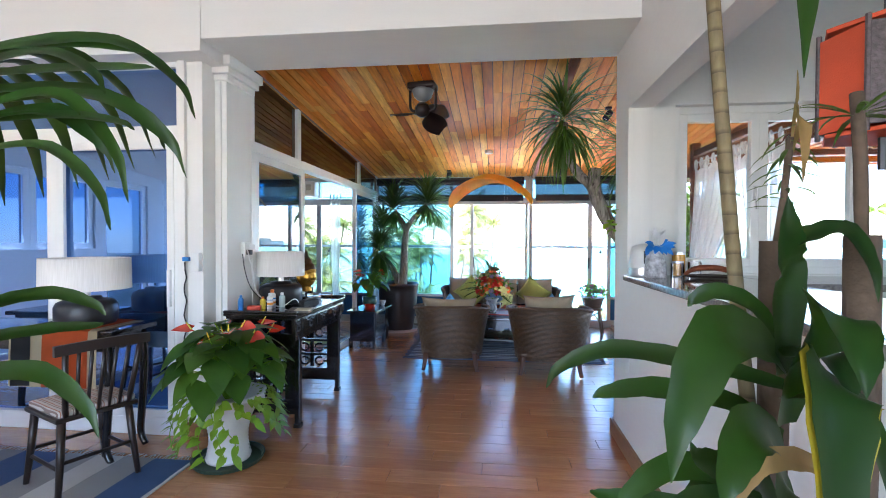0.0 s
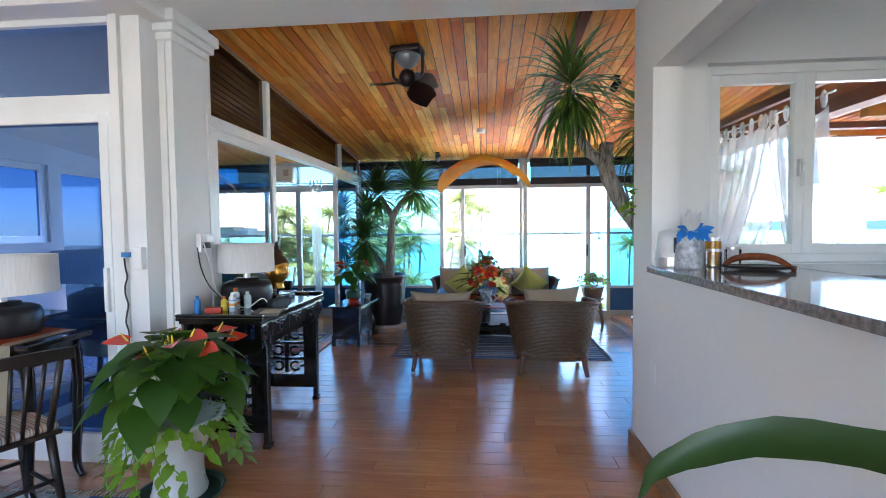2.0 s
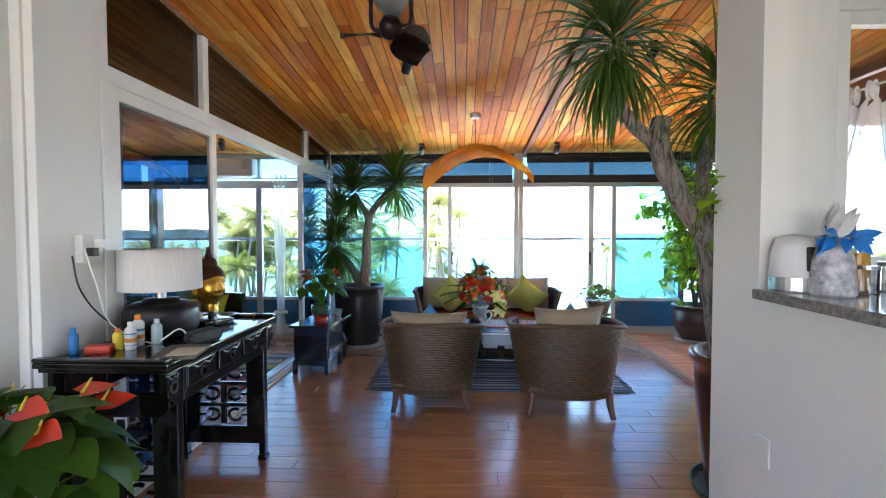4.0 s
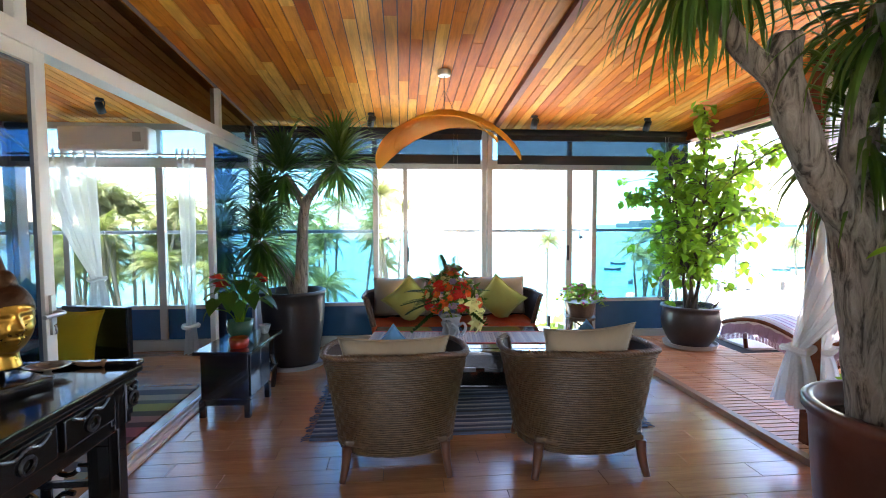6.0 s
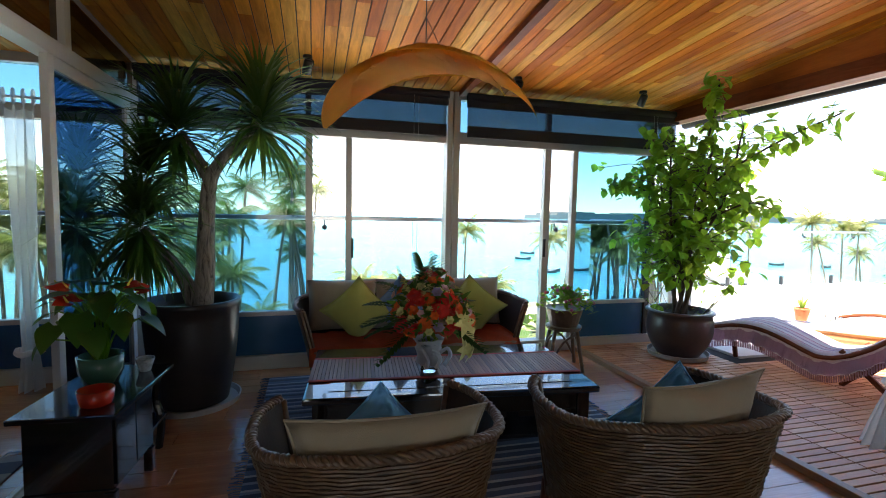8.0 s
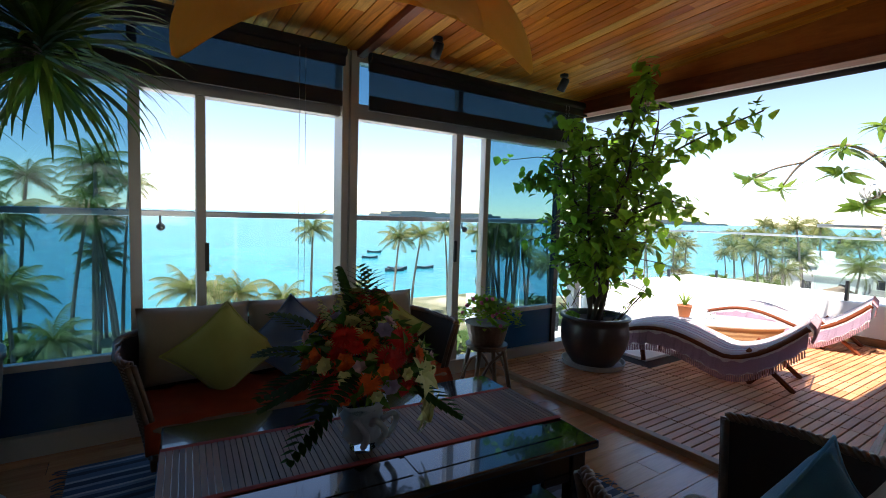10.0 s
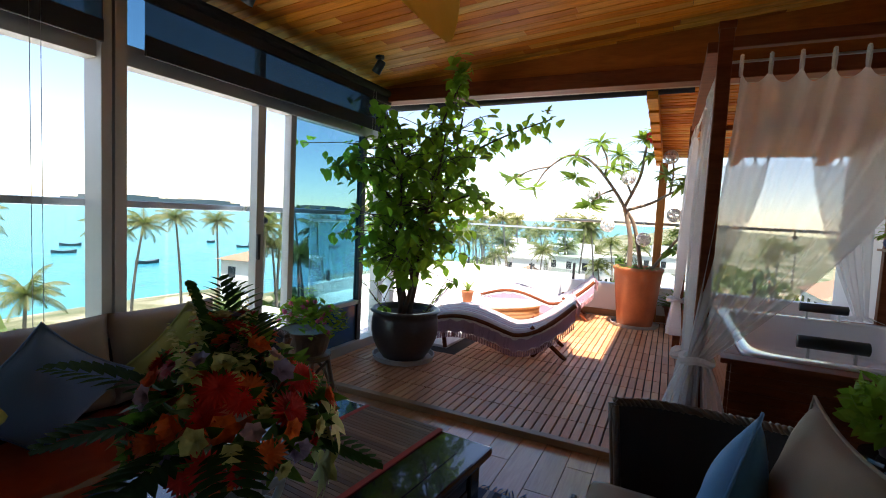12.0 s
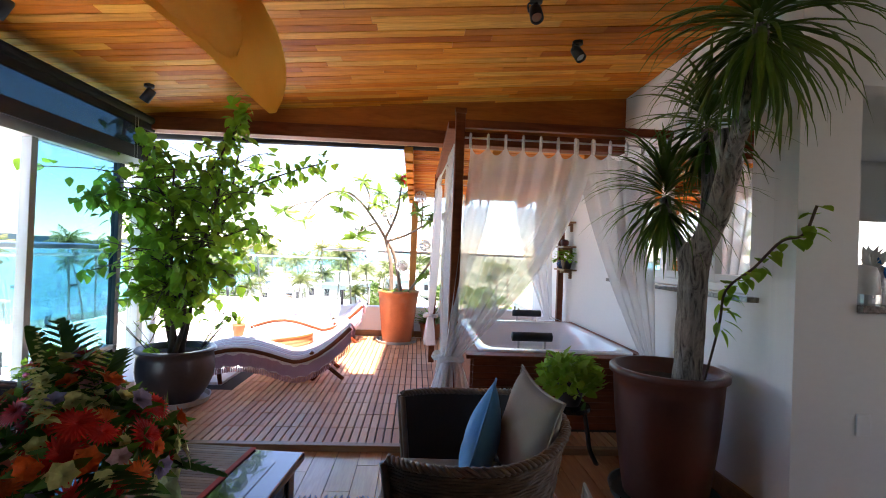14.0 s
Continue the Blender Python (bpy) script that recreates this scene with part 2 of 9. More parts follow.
def tube_bm(bm, pts, radii, steps=8, cap=True):
    """A round tube through points, with a radius at each."""
    pts = [Vector(p) for p in pts]
    if not hasattr(radii, "__len__"):
        radii = [radii] * len(pts)
    rings, up = [], Vector((0, 0, 1))
    for i, p in enumerate(pts):
        d = (pts[min(i + 1, len(pts) - 1)] - pts[max(i - 1, 0)]).normalized()
        if i == 0:
            side = d.cross(up if abs(d.z) < 0.9 else Vector((1, 0, 0))).normalized()
        else:
            side = (side - d * side.dot(d)).normalized()
        other = d.cross(side)
        rings.append([bm.verts.new(p + (side * math.cos(2 * math.pi * k / steps) + other * math.sin(2 * math.pi * k / steps)) * radii[i]) for k in range(steps)])
    for a, b in zip(rings, rings[1:]):
        for k in range(steps):
            j = (k + 1) % steps
            bm.faces.new((a[k], a[j], b[j], b[k]))
    if cap:
        bm.faces.new(list(reversed(rings[0])))
        bm.faces.new(rings[-1])
    return rings


def smooth_path(pts, n=6):
    """Catmull-Rom through points."""
    p = [Vector(q) for q in pts]
    p = [2 * p[0] - p[1]] + p + [2 * p[-1] - p[-2]]
    out = []
    for i in range(1, len(p) - 2):
        for k in range(n):
            t = k / n
            out.append(0.5 * ((2 * p[i]) + (p[i + 1] - p[i - 1]) * t + (2 * p[i - 1] - 5 * p[i] + 4 * p[i + 1] - p[i + 2]) * t * t + (3 * p[i] - p[i - 1] - 3 * p[i + 1] + p[i + 2]) * t ** 3))
    return out + [p[-2]]


def blade_bm(bm, base, heading, length, width, rise, droop, fold=0.25, n=6, tip=0.02, belly=0.35, twist=0.0):
    """A leaf blade: starts at base, heads out, arches and droops; heading in radians, rise the first slope in radians."""
    pos, ang = Vector(base), rise
    h = Vector((math.cos(heading), math.sin(heading), 0))
    s = Vector((-math.sin(heading), math.cos(heading), 0))
    rows = []
    for i in range(n + 1):
        t = i / n
        w = width * (math.sin(math.pi * min(1, t / belly) / 2) if t < belly else math.cos(math.pi * (t - belly) / (1 - belly) / 2)) * 0.5
        w = max(w, width * tip)
        d = h * math.cos(ang) + Vector((0, 0, 1)) * math.sin(ang)
        u = d.cross(s) * -1
        sd = s * math.cos(twist * t) + u * math.sin(twist * t)
        rows.append([bm.verts.new(pos + sd * w + u * w * fold), bm.verts.new(pos), bm.verts.new(pos - sd * w + u * w * fold)])
        pos = pos + d * (length / n)
        ang -= droop / n * (0.5 + t)
    for a, b in zip(rows, rows[1:]):
        bm.faces.new((a[0], a[1], b[1], b[0]))
        bm.faces.new((a[1], a[2], b[2], b[1]))


def wall(name, lo, hi, openings, axis, material, label):
    """A wall box with rectangular openings; axis: the one along which it runs (0 x, 1 y); openings: (from, to, low, high)."""
    spans = []
    cuts = sorted({lo[axis], hi[axis], *[o[0] for o in openings], *[o[1] for o in openings]})
    for a, b in zip(cuts, cuts[1:]):
        zs = sorted([(o[2], o[3]) for o in openings if o[0] <= a + 1e-6 and o[1] >= b - 1e-6])
        z = lo[2]
        for z0, z1 in zs + [(hi[2], hi[2])]:
            if z0 > z + 1e-4:
                l, h = list(lo), list(hi)
                l[axis], h[axis], l[2], h[2] = a, b, z, z0
                spans.append((l, h))
            z = z1
    bm = bmesh.new()
    for l, h in spans:
        box_bm(bm, l, h)
    bmesh.ops.remove_doubles(bm, verts=bm.verts, dist=1e-4)
    ob = part(name, bm, material)
    return tagged(ob, label, "wall", kind="structure")


# ---- the room's shell ----
LX, NY = -2.13, 8.86
scene.cycles.transparent_max_bounces = 24


def ceil_z(y):
    return 2.88 - 0.085 * (y - 4.69)

# floors under the planks, and the decks
solid("floor", (-6.2, -3.0, -0.25), (1.86, 8.98, -0.012), GROUT, "wood-look planks laid in rows with fine dark joints, glossy", "floor")
solid("floor_kitchen", (1.862, -3.0, -0.25), (6.0, 4.11, -0.004), GROUT, "plain brown floor behind the counter", "floor")
deck = solid("deck", (1.9, 4.3, -0.25), (6.2, 9.0, 0.004), plain("deck_bed", (0.03, 0.022, 0.018), 0.9), "red-brown slatted deck tiles under the terrace roof", "deck")
solid("deck_edge", (1.84, 4.36, 0.0), (1.90, 8.80, 0.045), OAK, "worn wooden edging strip between floor and deck", "trim", 0.006)
PAVE = plain("white_terrace_paving", (0.78, 0.77, 0.74), 0.75, vary=0.08, scale=2, grain=80, wear=(0.6, 0.57, 0.52))
solid("terrace_paving", (3.35, 8.16, -0.24), (9.5, 11.0, 0.03), PAVE, "bright white sunlit terrace floor beyond the deck", "paving")
# unseen slab below the windows, added to throw sunlight up at the boards
solid("unseen_bounce_slab", (-9.0, 9.2, -3.1), (9.4, 17.0, -2.9), PAVE, "unseen white slab added to bounce sunlight onto the ceiling", "roof")
solid("parapet", (6.2, 4.2, -0.25), (6.36, 7.9, 0.50), WHITE, "low white rendered parapet round the deck", "wall", 0.01)
solid("parapet_skirting", (6.17, 4.35, 0.03), (6.197, 7.84, 0.12), OAK, "brown wooden strip at the parapet's foot", "trim")
solid("parapet_far", (9.5, 7.8, -0.25), (9.62, 11.1, 0.22), WHITE, "white kerb at the far side of the terrace", "wall", 0.01)
solid("parapet_side", (3.35, 11.0, -0.25), (9.5, 11.12, 0.22), WHITE, "white kerb along the sea side of the terrace", "wall", 0.01)

# the house's wall towards the deck, with the kitchen's window
KW = (1.16, 3.00, 1.22, 2.37)
wall("wall_south", (0.99, 4.11, 0.0), (6.2, 4.36, 3.08), [KW], 0, WHITE, "white plastered wall between kitchen and terrace")
# the low wall under the counter opening
wall("wall_counter", (0.83, -3.0, 0.0), (0.99, 4.36, 3.3), [(-1.6, 4.03, 1.17, 2.335)], 1, WHITE, "white half wall with a wide serving opening above")
solid("baseboard_counter", (0.808, -3.0, 0.0), (0.829, 4.375, 0.11), OAK, "varnished wooden skirting along the white wall", "baseboard", 0.003)
solid("baseboard_south", (0.831, 4.361, 0.0), (1.84, 4.38, 0.11), OAK, "varnished wooden skirting at the white wall", "baseboard", 0.003)
# the beam over the wide passage and the white room's ceiling
solid("beam_passage", (-2.06, 3.75, 2.81), (0.829, 4.37, 3.4), WHITE, "white beam over the wide passage to the sunroom", "beam", 0.004)
bm = bmesh.new()
box_bm(bm, (-6.2, -3.0, 3.2), (6.0, 4.36, 3.3))
for x0, x1, y0, y1 in [(-1.15, 0.5, 1.4, 3.6), (-1.15, 0.5, -1.6, 1.1)]:
    for lo, hi in [((x0, y0, 3.17), (x1, y0 + 0.05, 3.2)), ((x0, y1 - 0.05, 3.17), (x1, y1, 3.2)), ((x0, y0 + 0.05, 3.17), (x0 + 0.05, y1 - 0.05, 3.2)), ((x1 - 0.05, y0 + 0.05, 3.17), (x1, y1 - 0.05, 3.2))]:
        box_bm(bm, lo, hi)
tagged(part("ceiling", bm, CEIL_WHITE), "white plaster ceiling with shallow moulded panels", "ceiling", kind="structure")
solid("beam_west", (-6.2, 3.75, 2.73), (-2.065, 4.12, 3.198), WHITE, "white beam above the glazed doors", "beam", 0.004)
# walls that close the white room
wall("wall_back", (-6.2, -3.15, 0.0), (6.0, -3.0, 3.3), [(-4.0, 0.8, 0.85, 2.45)], 0, WHITE, "plain white back wall with a wide window")
wall("wall_east", (6.0, -3.0, 0.0), (6.15, 4.11, 3.3), [(-2.8, -1.0, 1.1, 2.2)], 1, WHITE, "plain white kitchen wall with a window")
wall("wall_far_west", (-6.35, -3.15, 0.0), (-6.2, 9.0, 3.3), [(-0.55, 0.40, 0.02, 2.38), (0.55, 2.55, 1.30, 2.38)], 1, WHITE, "plain white outer wall with a window and a glazed door")

# the wall return and the pier with its moulded capital
pier = thing("column", "square white plastered pier with a stepped capital", "column", kind="structure")
boxes("wall_return", [((-2.345, 3.932, 0.0), (-2.17, 4.12, 2.73))], WHITE, pier, bevel=0.004)
boxes("jamb", [((-2.345, 3.90, 0.0), (-2.29, 3.931, 2.73))], WHITE, pier, bevel=0.003)
boxes("shaft", [((-2.46, 4.10, 0.0), (-2.085, 4.46, 2.72))], WHITE, pier, bevel=0.004)
boxes("pilaster", [((-2.40, 4.085, 0.02), (-2.125, 4.101, 2.70))], WHITE, pier, bevel=0.004)
boxes("capital", [((-2.48, 4.07, 2.64), (-2.06, 4.48, 2.685)), ((-2.50, 4.045, 2.685), (-2.035, 4.50, 2.735)), ((-2.52, 4.02, 2.735), (-2.01, 4.52, 2.808))], WHITE, pier, bevel=0.008)
boxes("plinth", [((-2.34, 3.912, 0.0), (-2.165, 3.929, 0.10)), ((-2.169, 3.93, 0.0), (-2.155, 4.10, 0.10)), ((-2.084, 4.09, 0.0), (-2.070, 4.45, 0.10))], OAK, pier, bevel=0.003)


def frame_rect(name, lo, hi, axis, t, d, material, parent, sash=0.0):
    """A rectangular frame in the plane across y (axis 0: runs along x) or across x (axis 1: runs along y)."""
    (a0, z0), (a1, z1) = lo, hi
    spans = []
    for p, q, r, s in [(a0, z0, a0 + t, z1), (a1 - t, z0, a1, z1), (a0 + t, z0, a1 - t, z0 + t), (a0 + t, z1 - t, a1 - t, z1)]:
        spans.append(((p, d[0], q), (r, d[1], s)) if axis == 0 else ((d[0], p, q), (d[1], r, s)))
    return boxes(name, spans, material, parent, bevel=0.004)


def pane(lo, hi, axis, at, material, parent, name="pane"):
    (a0, z0), (a1, z1) = lo, hi
    bm = bmesh.new()
    bm.faces.new([bm.verts.new((a, at, z) if axis == 0 else (at, a, z)) for a, z in ((a0, z0), (a1, z0), (a1, z1), (a0, z1))])
    ob = part(name, bm, material, parent)
    ob.visible_shadow = False
    return ob


# glazed doors beside the pier, facing the white room
front = thing("window_front", "white framed sliding glass doors with a transom, bluish reflecting glass", "window", kind="structure")
boxes("window_frame", [((-6.2, 3.91, 0.0), (-2.346, 4.00, 0.13)), ((-6.2, 3.92, 2.15), (-2.346, 3.99, 2.27)), ((-2.40, 3.92, 0.13), (-2.346, 3.99, 2.15)),
                       ((-2.365, 3.92, 2.27), (-2.346, 3.99, 2.73)), ((-6.2, 3.92, 2.69), (-2.365, 3.99, 2.73)), ((-3.42, 3.92, 0.13), (-3.32, 3.99, 2.15)), ((-4.9, 3.92, 0.13), (-4.8, 3.99, 2.15)), ((-4.4, 3.92, 2.27), (-4.3, 3.99, 2.69))], UPVC, front, bevel=0.004)
for x0, x1, z0, z1 in [(-3.32, -2.40, 0.13, 2.15), (-4.8, -3.42, 0.13, 2.15), (-6.2, -4.9, 0.13, 2.15), (-4.3, -2.365, 2.27, 2.69), (-6.2, -4.4, 2.27, 2.69)]:
    pane((x0, z0), (x1, z1), 0, 3.955, BLUEFILM, front)
frame_rect("sash", (-3.33, 0.13), (-2.385, 2.155), 0, 0.055, (3.912, 3.94), UPVC, front)
boxes("handle", [((-2.425, 3.885, 0.95), (-2.40, 3.911, 1.22))], UPVC, front, "white pull handle", bevel=0.004)

# window and glazed door in the outer wall, which the front glass mirrors
outer = thing("window_outer", "white framed window beside a glazed door", "window", kind="structure")
for y0, y1, z0 in [(-0.55, 0.40, 0.02), (0.55, 1.55, 1.30), (1.55, 2.55, 1.30)]:
    frame_rect("sash", (y0, z0), (y1, 2.38), 1, 0.09, (-6.31, -6.24), UPVC, outer)
    pane((y0 + 0.09, z0 + 0.09), (y1 - 0.09, 2.29), 1, -6.275, DIMGLASS, outer)

# glazed partition along the sunroom
west = thing("window_west", "white framed glazed partition with a sloping transom of dark glass", "window", kind="structure")
HEAD = 2.185
spans = [((LX - 0.05, 4.462, HEAD), (LX + 0.05, 8.80, HEAD + 0.085)), ((LX - 0.06, 4.462, 0.0), (LX + 0.06, 8.80, 0.018)),
         ((LX - 0.03, 4.462, 0.018), (LX - 0.015, 8.80, 0.036)), ((LX + 0.015, 4.462, 0.018), (LX + 0.03, 8.80, 0.036)),
         ((LX - 0.05, 4.465, 0.03), (LX + 0.05, 4.53, HEAD)), ((LX - 0.05, 8.72, 0.03), (LX + 0.05, 8.80, HEAD))]
for y in (4.50, 5.46, 7.65, 8.76):
    spans.append(((LX - 0.035, y - 0.035, HEAD + 0.085), (LX + 0.035, y + 0.035, ceil_z(y) - 0.02)))
boxes("window_frame", spans, UPVC, west, bevel=0.003)
for y0, y1 in [(4.54, 5.42), (5.50, 7.61), (7.69, 8.73)]:
    bm = bmesh.new()
    vs = [bm.verts.new(p) for p in [(LX, y0, HEAD + 0.085), (LX, y1, HEAD + 0.085), (LX, y1, ceil_z(y1) - 0.02), (LX, y0, ceil_z(y0) - 0.02)]]
    bm.faces.new(vs)
    part("pane", bm, BROWNGLASS, west).visible_shadow = False
for y0, y1, off in [(4.54, 5.58, 0.02), (4.62, 5.64, -0.025), (7.41, 8.55, 0.02), (7.5, 8.70, -0.025)]:
    s = frame_rect("sash", (y0, 0.038), (y1, HEAD), 1, 0.065, (LX + off - 0.018, LX + off + 0.018), UPVC, west)
    pane((y0 + 0.065, 0.10), (y1 - 0.065, HEAD - 0.065), 1, LX + off, SMOKED if off > 0 else TINTED, s)
bm = bmesh.new()
tube_bm(bm, smooth_path([(LX + 0.04, 5.55, 1.03), (LX + 0.09, 5.55, 1.03), (LX + 0.10, 5.50, 1.03), (LX + 0.10, 5.42, 1.03)]), 0.010)
box_bm(bm, (LX + 0.038, 5.535, 0.93), (LX + 0.05, 5.565, 1.11))
part("handle", bm, STEEL, west, "steel lever handle")
bm = bmesh.new()
vs = [bm.verts.new(p) for p in [(LX - 0.012, 4.46, ceil_z(4.46) - 0.02), (LX - 0.012, 8.82, ceil_z(8.82) - 0.02), (LX - 0.012, 8.82, ceil_z(8.82) - 0.10), (LX - 0.012, 4.46, ceil_z(4.46) - 0.09)]]
f = bm.faces.new(vs)
bmesh.ops.solidify(bm, geom=[f], thickness=-0.06)
tagged(part("trim_west", bm, timber("trim_boards", [(0.33, 0.13, 0.03), (0.38, 0.15, 0.04)], (22, 2, 22), 0.4)), "orange-brown wooden moulding under the ceiling boards", "trim", kind="structure")

# the sea-side window wall of both rooms
north = thing("window_north", "grey framed sliding windows to the sea, partly open, blue panels below", "window", kind="structure")
spans = [((-6.2, NY - 0.06, 0.0), (3.0, NY + 0.06, 0.12)), ((-6.2, NY - 0.05, 2.06), (3.0, NY + 0.05, 2.17)), ((-6.2, NY - 0.05, 2.47), (3.0, NY + 0.05, 2.56)),
         ((-6.2, NY - 0.03, 0.47), (LX, NY + 0.03, 0.51)), ((LX, NY - 0.03, 0.47), (-0.84, NY + 0.03, 0.51)), ((1.8, NY - 0.03, 0.47), (2.78, NY + 0.03, 0.51))]
for x, w in [(-5.2, 0.06), (-4.2, 0.06), (-3.2, 0.08), (-2.3, 0.05), (-2.13, 0.06), (-0.815, 0.06), (-0.47, 0.055), (1.50, 0.07), (1.81, 0.055)]:
    spans.append(((x - w / 2, NY - 0.035, 0.12), (x + w / 2, NY + 0.035, 2.06)))
for x in (-4.2, -3.2, -2.2, -0.82, 0.48, 1.5, 2.75):
    spans.append(((x - 0.025, NY - 0.03, 2.17), (x + 0.025, NY + 0.03, 2.47)))
boxes("window_frame", spans, GREYFRAME, north, bevel=0.003)
boxes("post", [((0.425, NY - 0.09, 0.0), (0.475, NY + 0.06, 2.53)), ((0.49, NY - 0.09, 0.0), (0.55, NY + 0.06, 2.53))], GREYFRAME, north, bevel=0.003)
boxes("post", [((-2.25, NY - 0.06, 0.0), (-2.165, NY + 0.06, 2.55))], UPVC, north, "white corner post", bevel=0.003)
boxes("post", [((2.72, NY - 0.03, 0.12), (2.78, NY + 0.03, 2.06))], DARKALU, north, "dark door stile", bevel=0.003)
for x0, x1 in [(-6.2, -5.23), (-5.17, -4.23), (-4.17, -3.24), (-3.16, -2.33), (-2.10, -0.845), (1.84, 2.72)]:
    pane((x0, 0.51), (x1, 2.06), 0, NY, TINTED if x0 > LX else PALEGLASS, north)
    boxes("panel", [((x0, NY - 0.01, 0.12), (x1, NY + 0.01, 0.47))], BLUEPANEL, north, "blue lower panel")
pane((-0.785, 0.12), (-0.50, 2.06), 0, NY - 0.01, GLASS, north)
pane((1.54, 0.12), (1.78, 2.06), 0, NY - 0.01, GLASS, north)
pane((-6.2, 2.17), (3.0, 2.47), 0, NY, TINTED, north)
for x in (-0.44, 1.48):
    boxes("pull", [((x - 0.012, NY - 0.05, 0.98), (x + 0.012, NY - 0.034, 1.16))], DARKALU, north, "black recessed pull")
leaf = frame_rect("door_leaf", (3.02, 0.03), (3.34, 2.16), 0, 0.09, (NY - 0.05, NY + 0.05), UPVC, north)
pane((3.11, 0.12), (3.25, 2.07), 0, NY, GLASS, leaf)
for z in (0.95, 1.22):
    bm = bmesh.new()
    tube_bm(bm, smooth_path([(3.30, NY - 0.05, z), (3.30, NY - 0.10, z), (3.30, NY - 0.10, z + 0.16), (3.30, NY - 0.05, z + 0.16)]), 0.011)
    part("handle", bm, DARKALU, leaf, "black pull handle")

# the boarded ceiling: one mesh of boards
def boarded(name, x0, x1, y0, y1, label, drop=0.0):
    rnd = random.Random(5)
    bm = bmesh.new()
    w, gap, th = 0.088, 0.0085, 0.014
    x = x0
    while x < x1 - 0.02:
        xe = min(x + w, x1)
        y = y0
        first = True
        while y < y1 - 0.01:
            ye = min(y1, y + (rnd.uniform(0.2, 1.3) if first else rnd.uniform(0.7, 1.5)))
            if y1 - ye < 0.15:
                ye = y1
            first = False
            dz = rnd.uniform(-0.0015, 0.0015) + drop
            v = [bm.verts.new(p) for p in [(x, y, ceil_z(y) + dz), (xe - gap, y, ceil_z(y) + dz), (xe - gap, ye - 0.002, ceil_z(ye) + dz), (x, ye - 0.002, ceil_z(ye) + dz)]]
            u = [bm.verts.new(a.co + Vector((0, 0, th))) for a in v]
            bm.faces.new(v[::-1])
            for i in range(4):
                bm.faces.new((v[i], v[(i + 1) % 4], u[(i + 1) % 4], u[i]))
            y = ye
        x = xe
    return tagged(part(name, bm, BOARDS), label, "ceiling", kind="structure")


boarded("ceiling_boards", -2.11, 2.86, 4.375, 8.90, "sloping ceiling of varnished orange-brown boards of mixed tones")
boarded("ceiling_west_room", -6.2, -2.16, 4.0, 8.90, "sloping boarded ceiling of the neighbouring room", 0.01)
bm = bmesh.new()
for lo, hi in [((-6.2, 4.30), (3.0, 9.0))]:
    v = [bm.verts.new(p) for p in [(lo[0], lo[1], ceil_z(lo[1]) + 0.03), (hi[0], lo[1], ceil_z(lo[1]) + 0.03), (hi[0], hi[1], ceil_z(hi[1]) + 0.03), (lo[0], hi[1], ceil_z(hi[1]) + 0.03)]]
    f = bm.faces.new(v)
    bmesh.ops.solidify(bm, geom=[f], thickness=-0.12)
tagged(part("roof", bm, plain("roof_underlay", (0.05, 0.035, 0.025), 0.9)), "dark roof build-up above the boards", "roof", kind="structure")


def sloped_beam(name, x0, x1, y0, y1, deep, material, label, far_deep=None):
    """A beam under the sloping boards; its depth may change from y0 to y1."""
    bm = bmesh.new()
    far_deep = far_deep or deep
    v = [bm.verts.new((x, y, ceil_z(y) + (dz if dz > 0 else -dp))) for y, dp in ((y0, deep), (y1, far_deep)) for x, dz in ((x0, 0.004), (x1, 0.004), (x1, -1), (x0, -1))]
    for q in [(0, 1, 2, 3), (7, 6, 5, 4), (0, 4, 5, 1), (1, 5, 6, 2), (2, 6, 7, 3), (3, 7, 4, 0)]:
        bm.faces.new([v[i] for i in q])
    bmesh.ops.recalc_face_normals(bm, faces=bm.faces)
    return tagged(part(name, bm, material), label, "beam", kind="structure")


sloped_beam("beam_middle", 0.53, 0.59, 4.40, 8.78, 0.045, REDWOOD, "narrow red-brown batten across the boarded ceiling")
FASCIA = timber("orange_fascia_timber", [(0.42, 0.12, 0.022), (0.50, 0.17, 0.035)], (20, 2.5, 20), 0.45, streak=0.5, spec=0.2)
sloped_beam("beam_fascia", 2.86, 2.97, 4.37, 8.95, 0.385, FASCIA, "orange-brown fascia board above the edge beam", 0.012)
solid("beam_terrace", (2.84, 4.37, 2.395), (2.978, 8.95, 2.515), REDWOOD, "thick red-brown edge beam of the terrace roof", "beam", 0.005)
sloped_beam("beam_trim", 2.98, 3.02, 4.37, 8.95, 0.51, OAK, "pale wooden strip under the edge beam", 0.12)
# lower roof over the far part of the deck
rnd = random.Random(8)
bm = bmesh.new()
for i in range(34):
    x = 3.06 + i * 0.09
    z = 2.46 - 0.06 * (x - 3.0)
    box_bm(bm, (x, 4.37, z), (x + 0.086, 6.45, z + 0.02))
for y in (4.6, 5.5, 6.35):
    for k in range(8):
        x = 3.06 + k * 0.385
        box_bm(bm, (x, y, 2.34 - 0.06 * (x - 3.0)), (x + 0.385, y + 0.08, 2.46 - 0.06 * (x - 3.0)))
tagged(part("roof_pergola", bm, BOARDS), "boarded lean-to roof on timber rafters over the tub", "roof", kind="structure")

# ---- outside: sea, shore, palms, roofs ----
SEA = -13.0


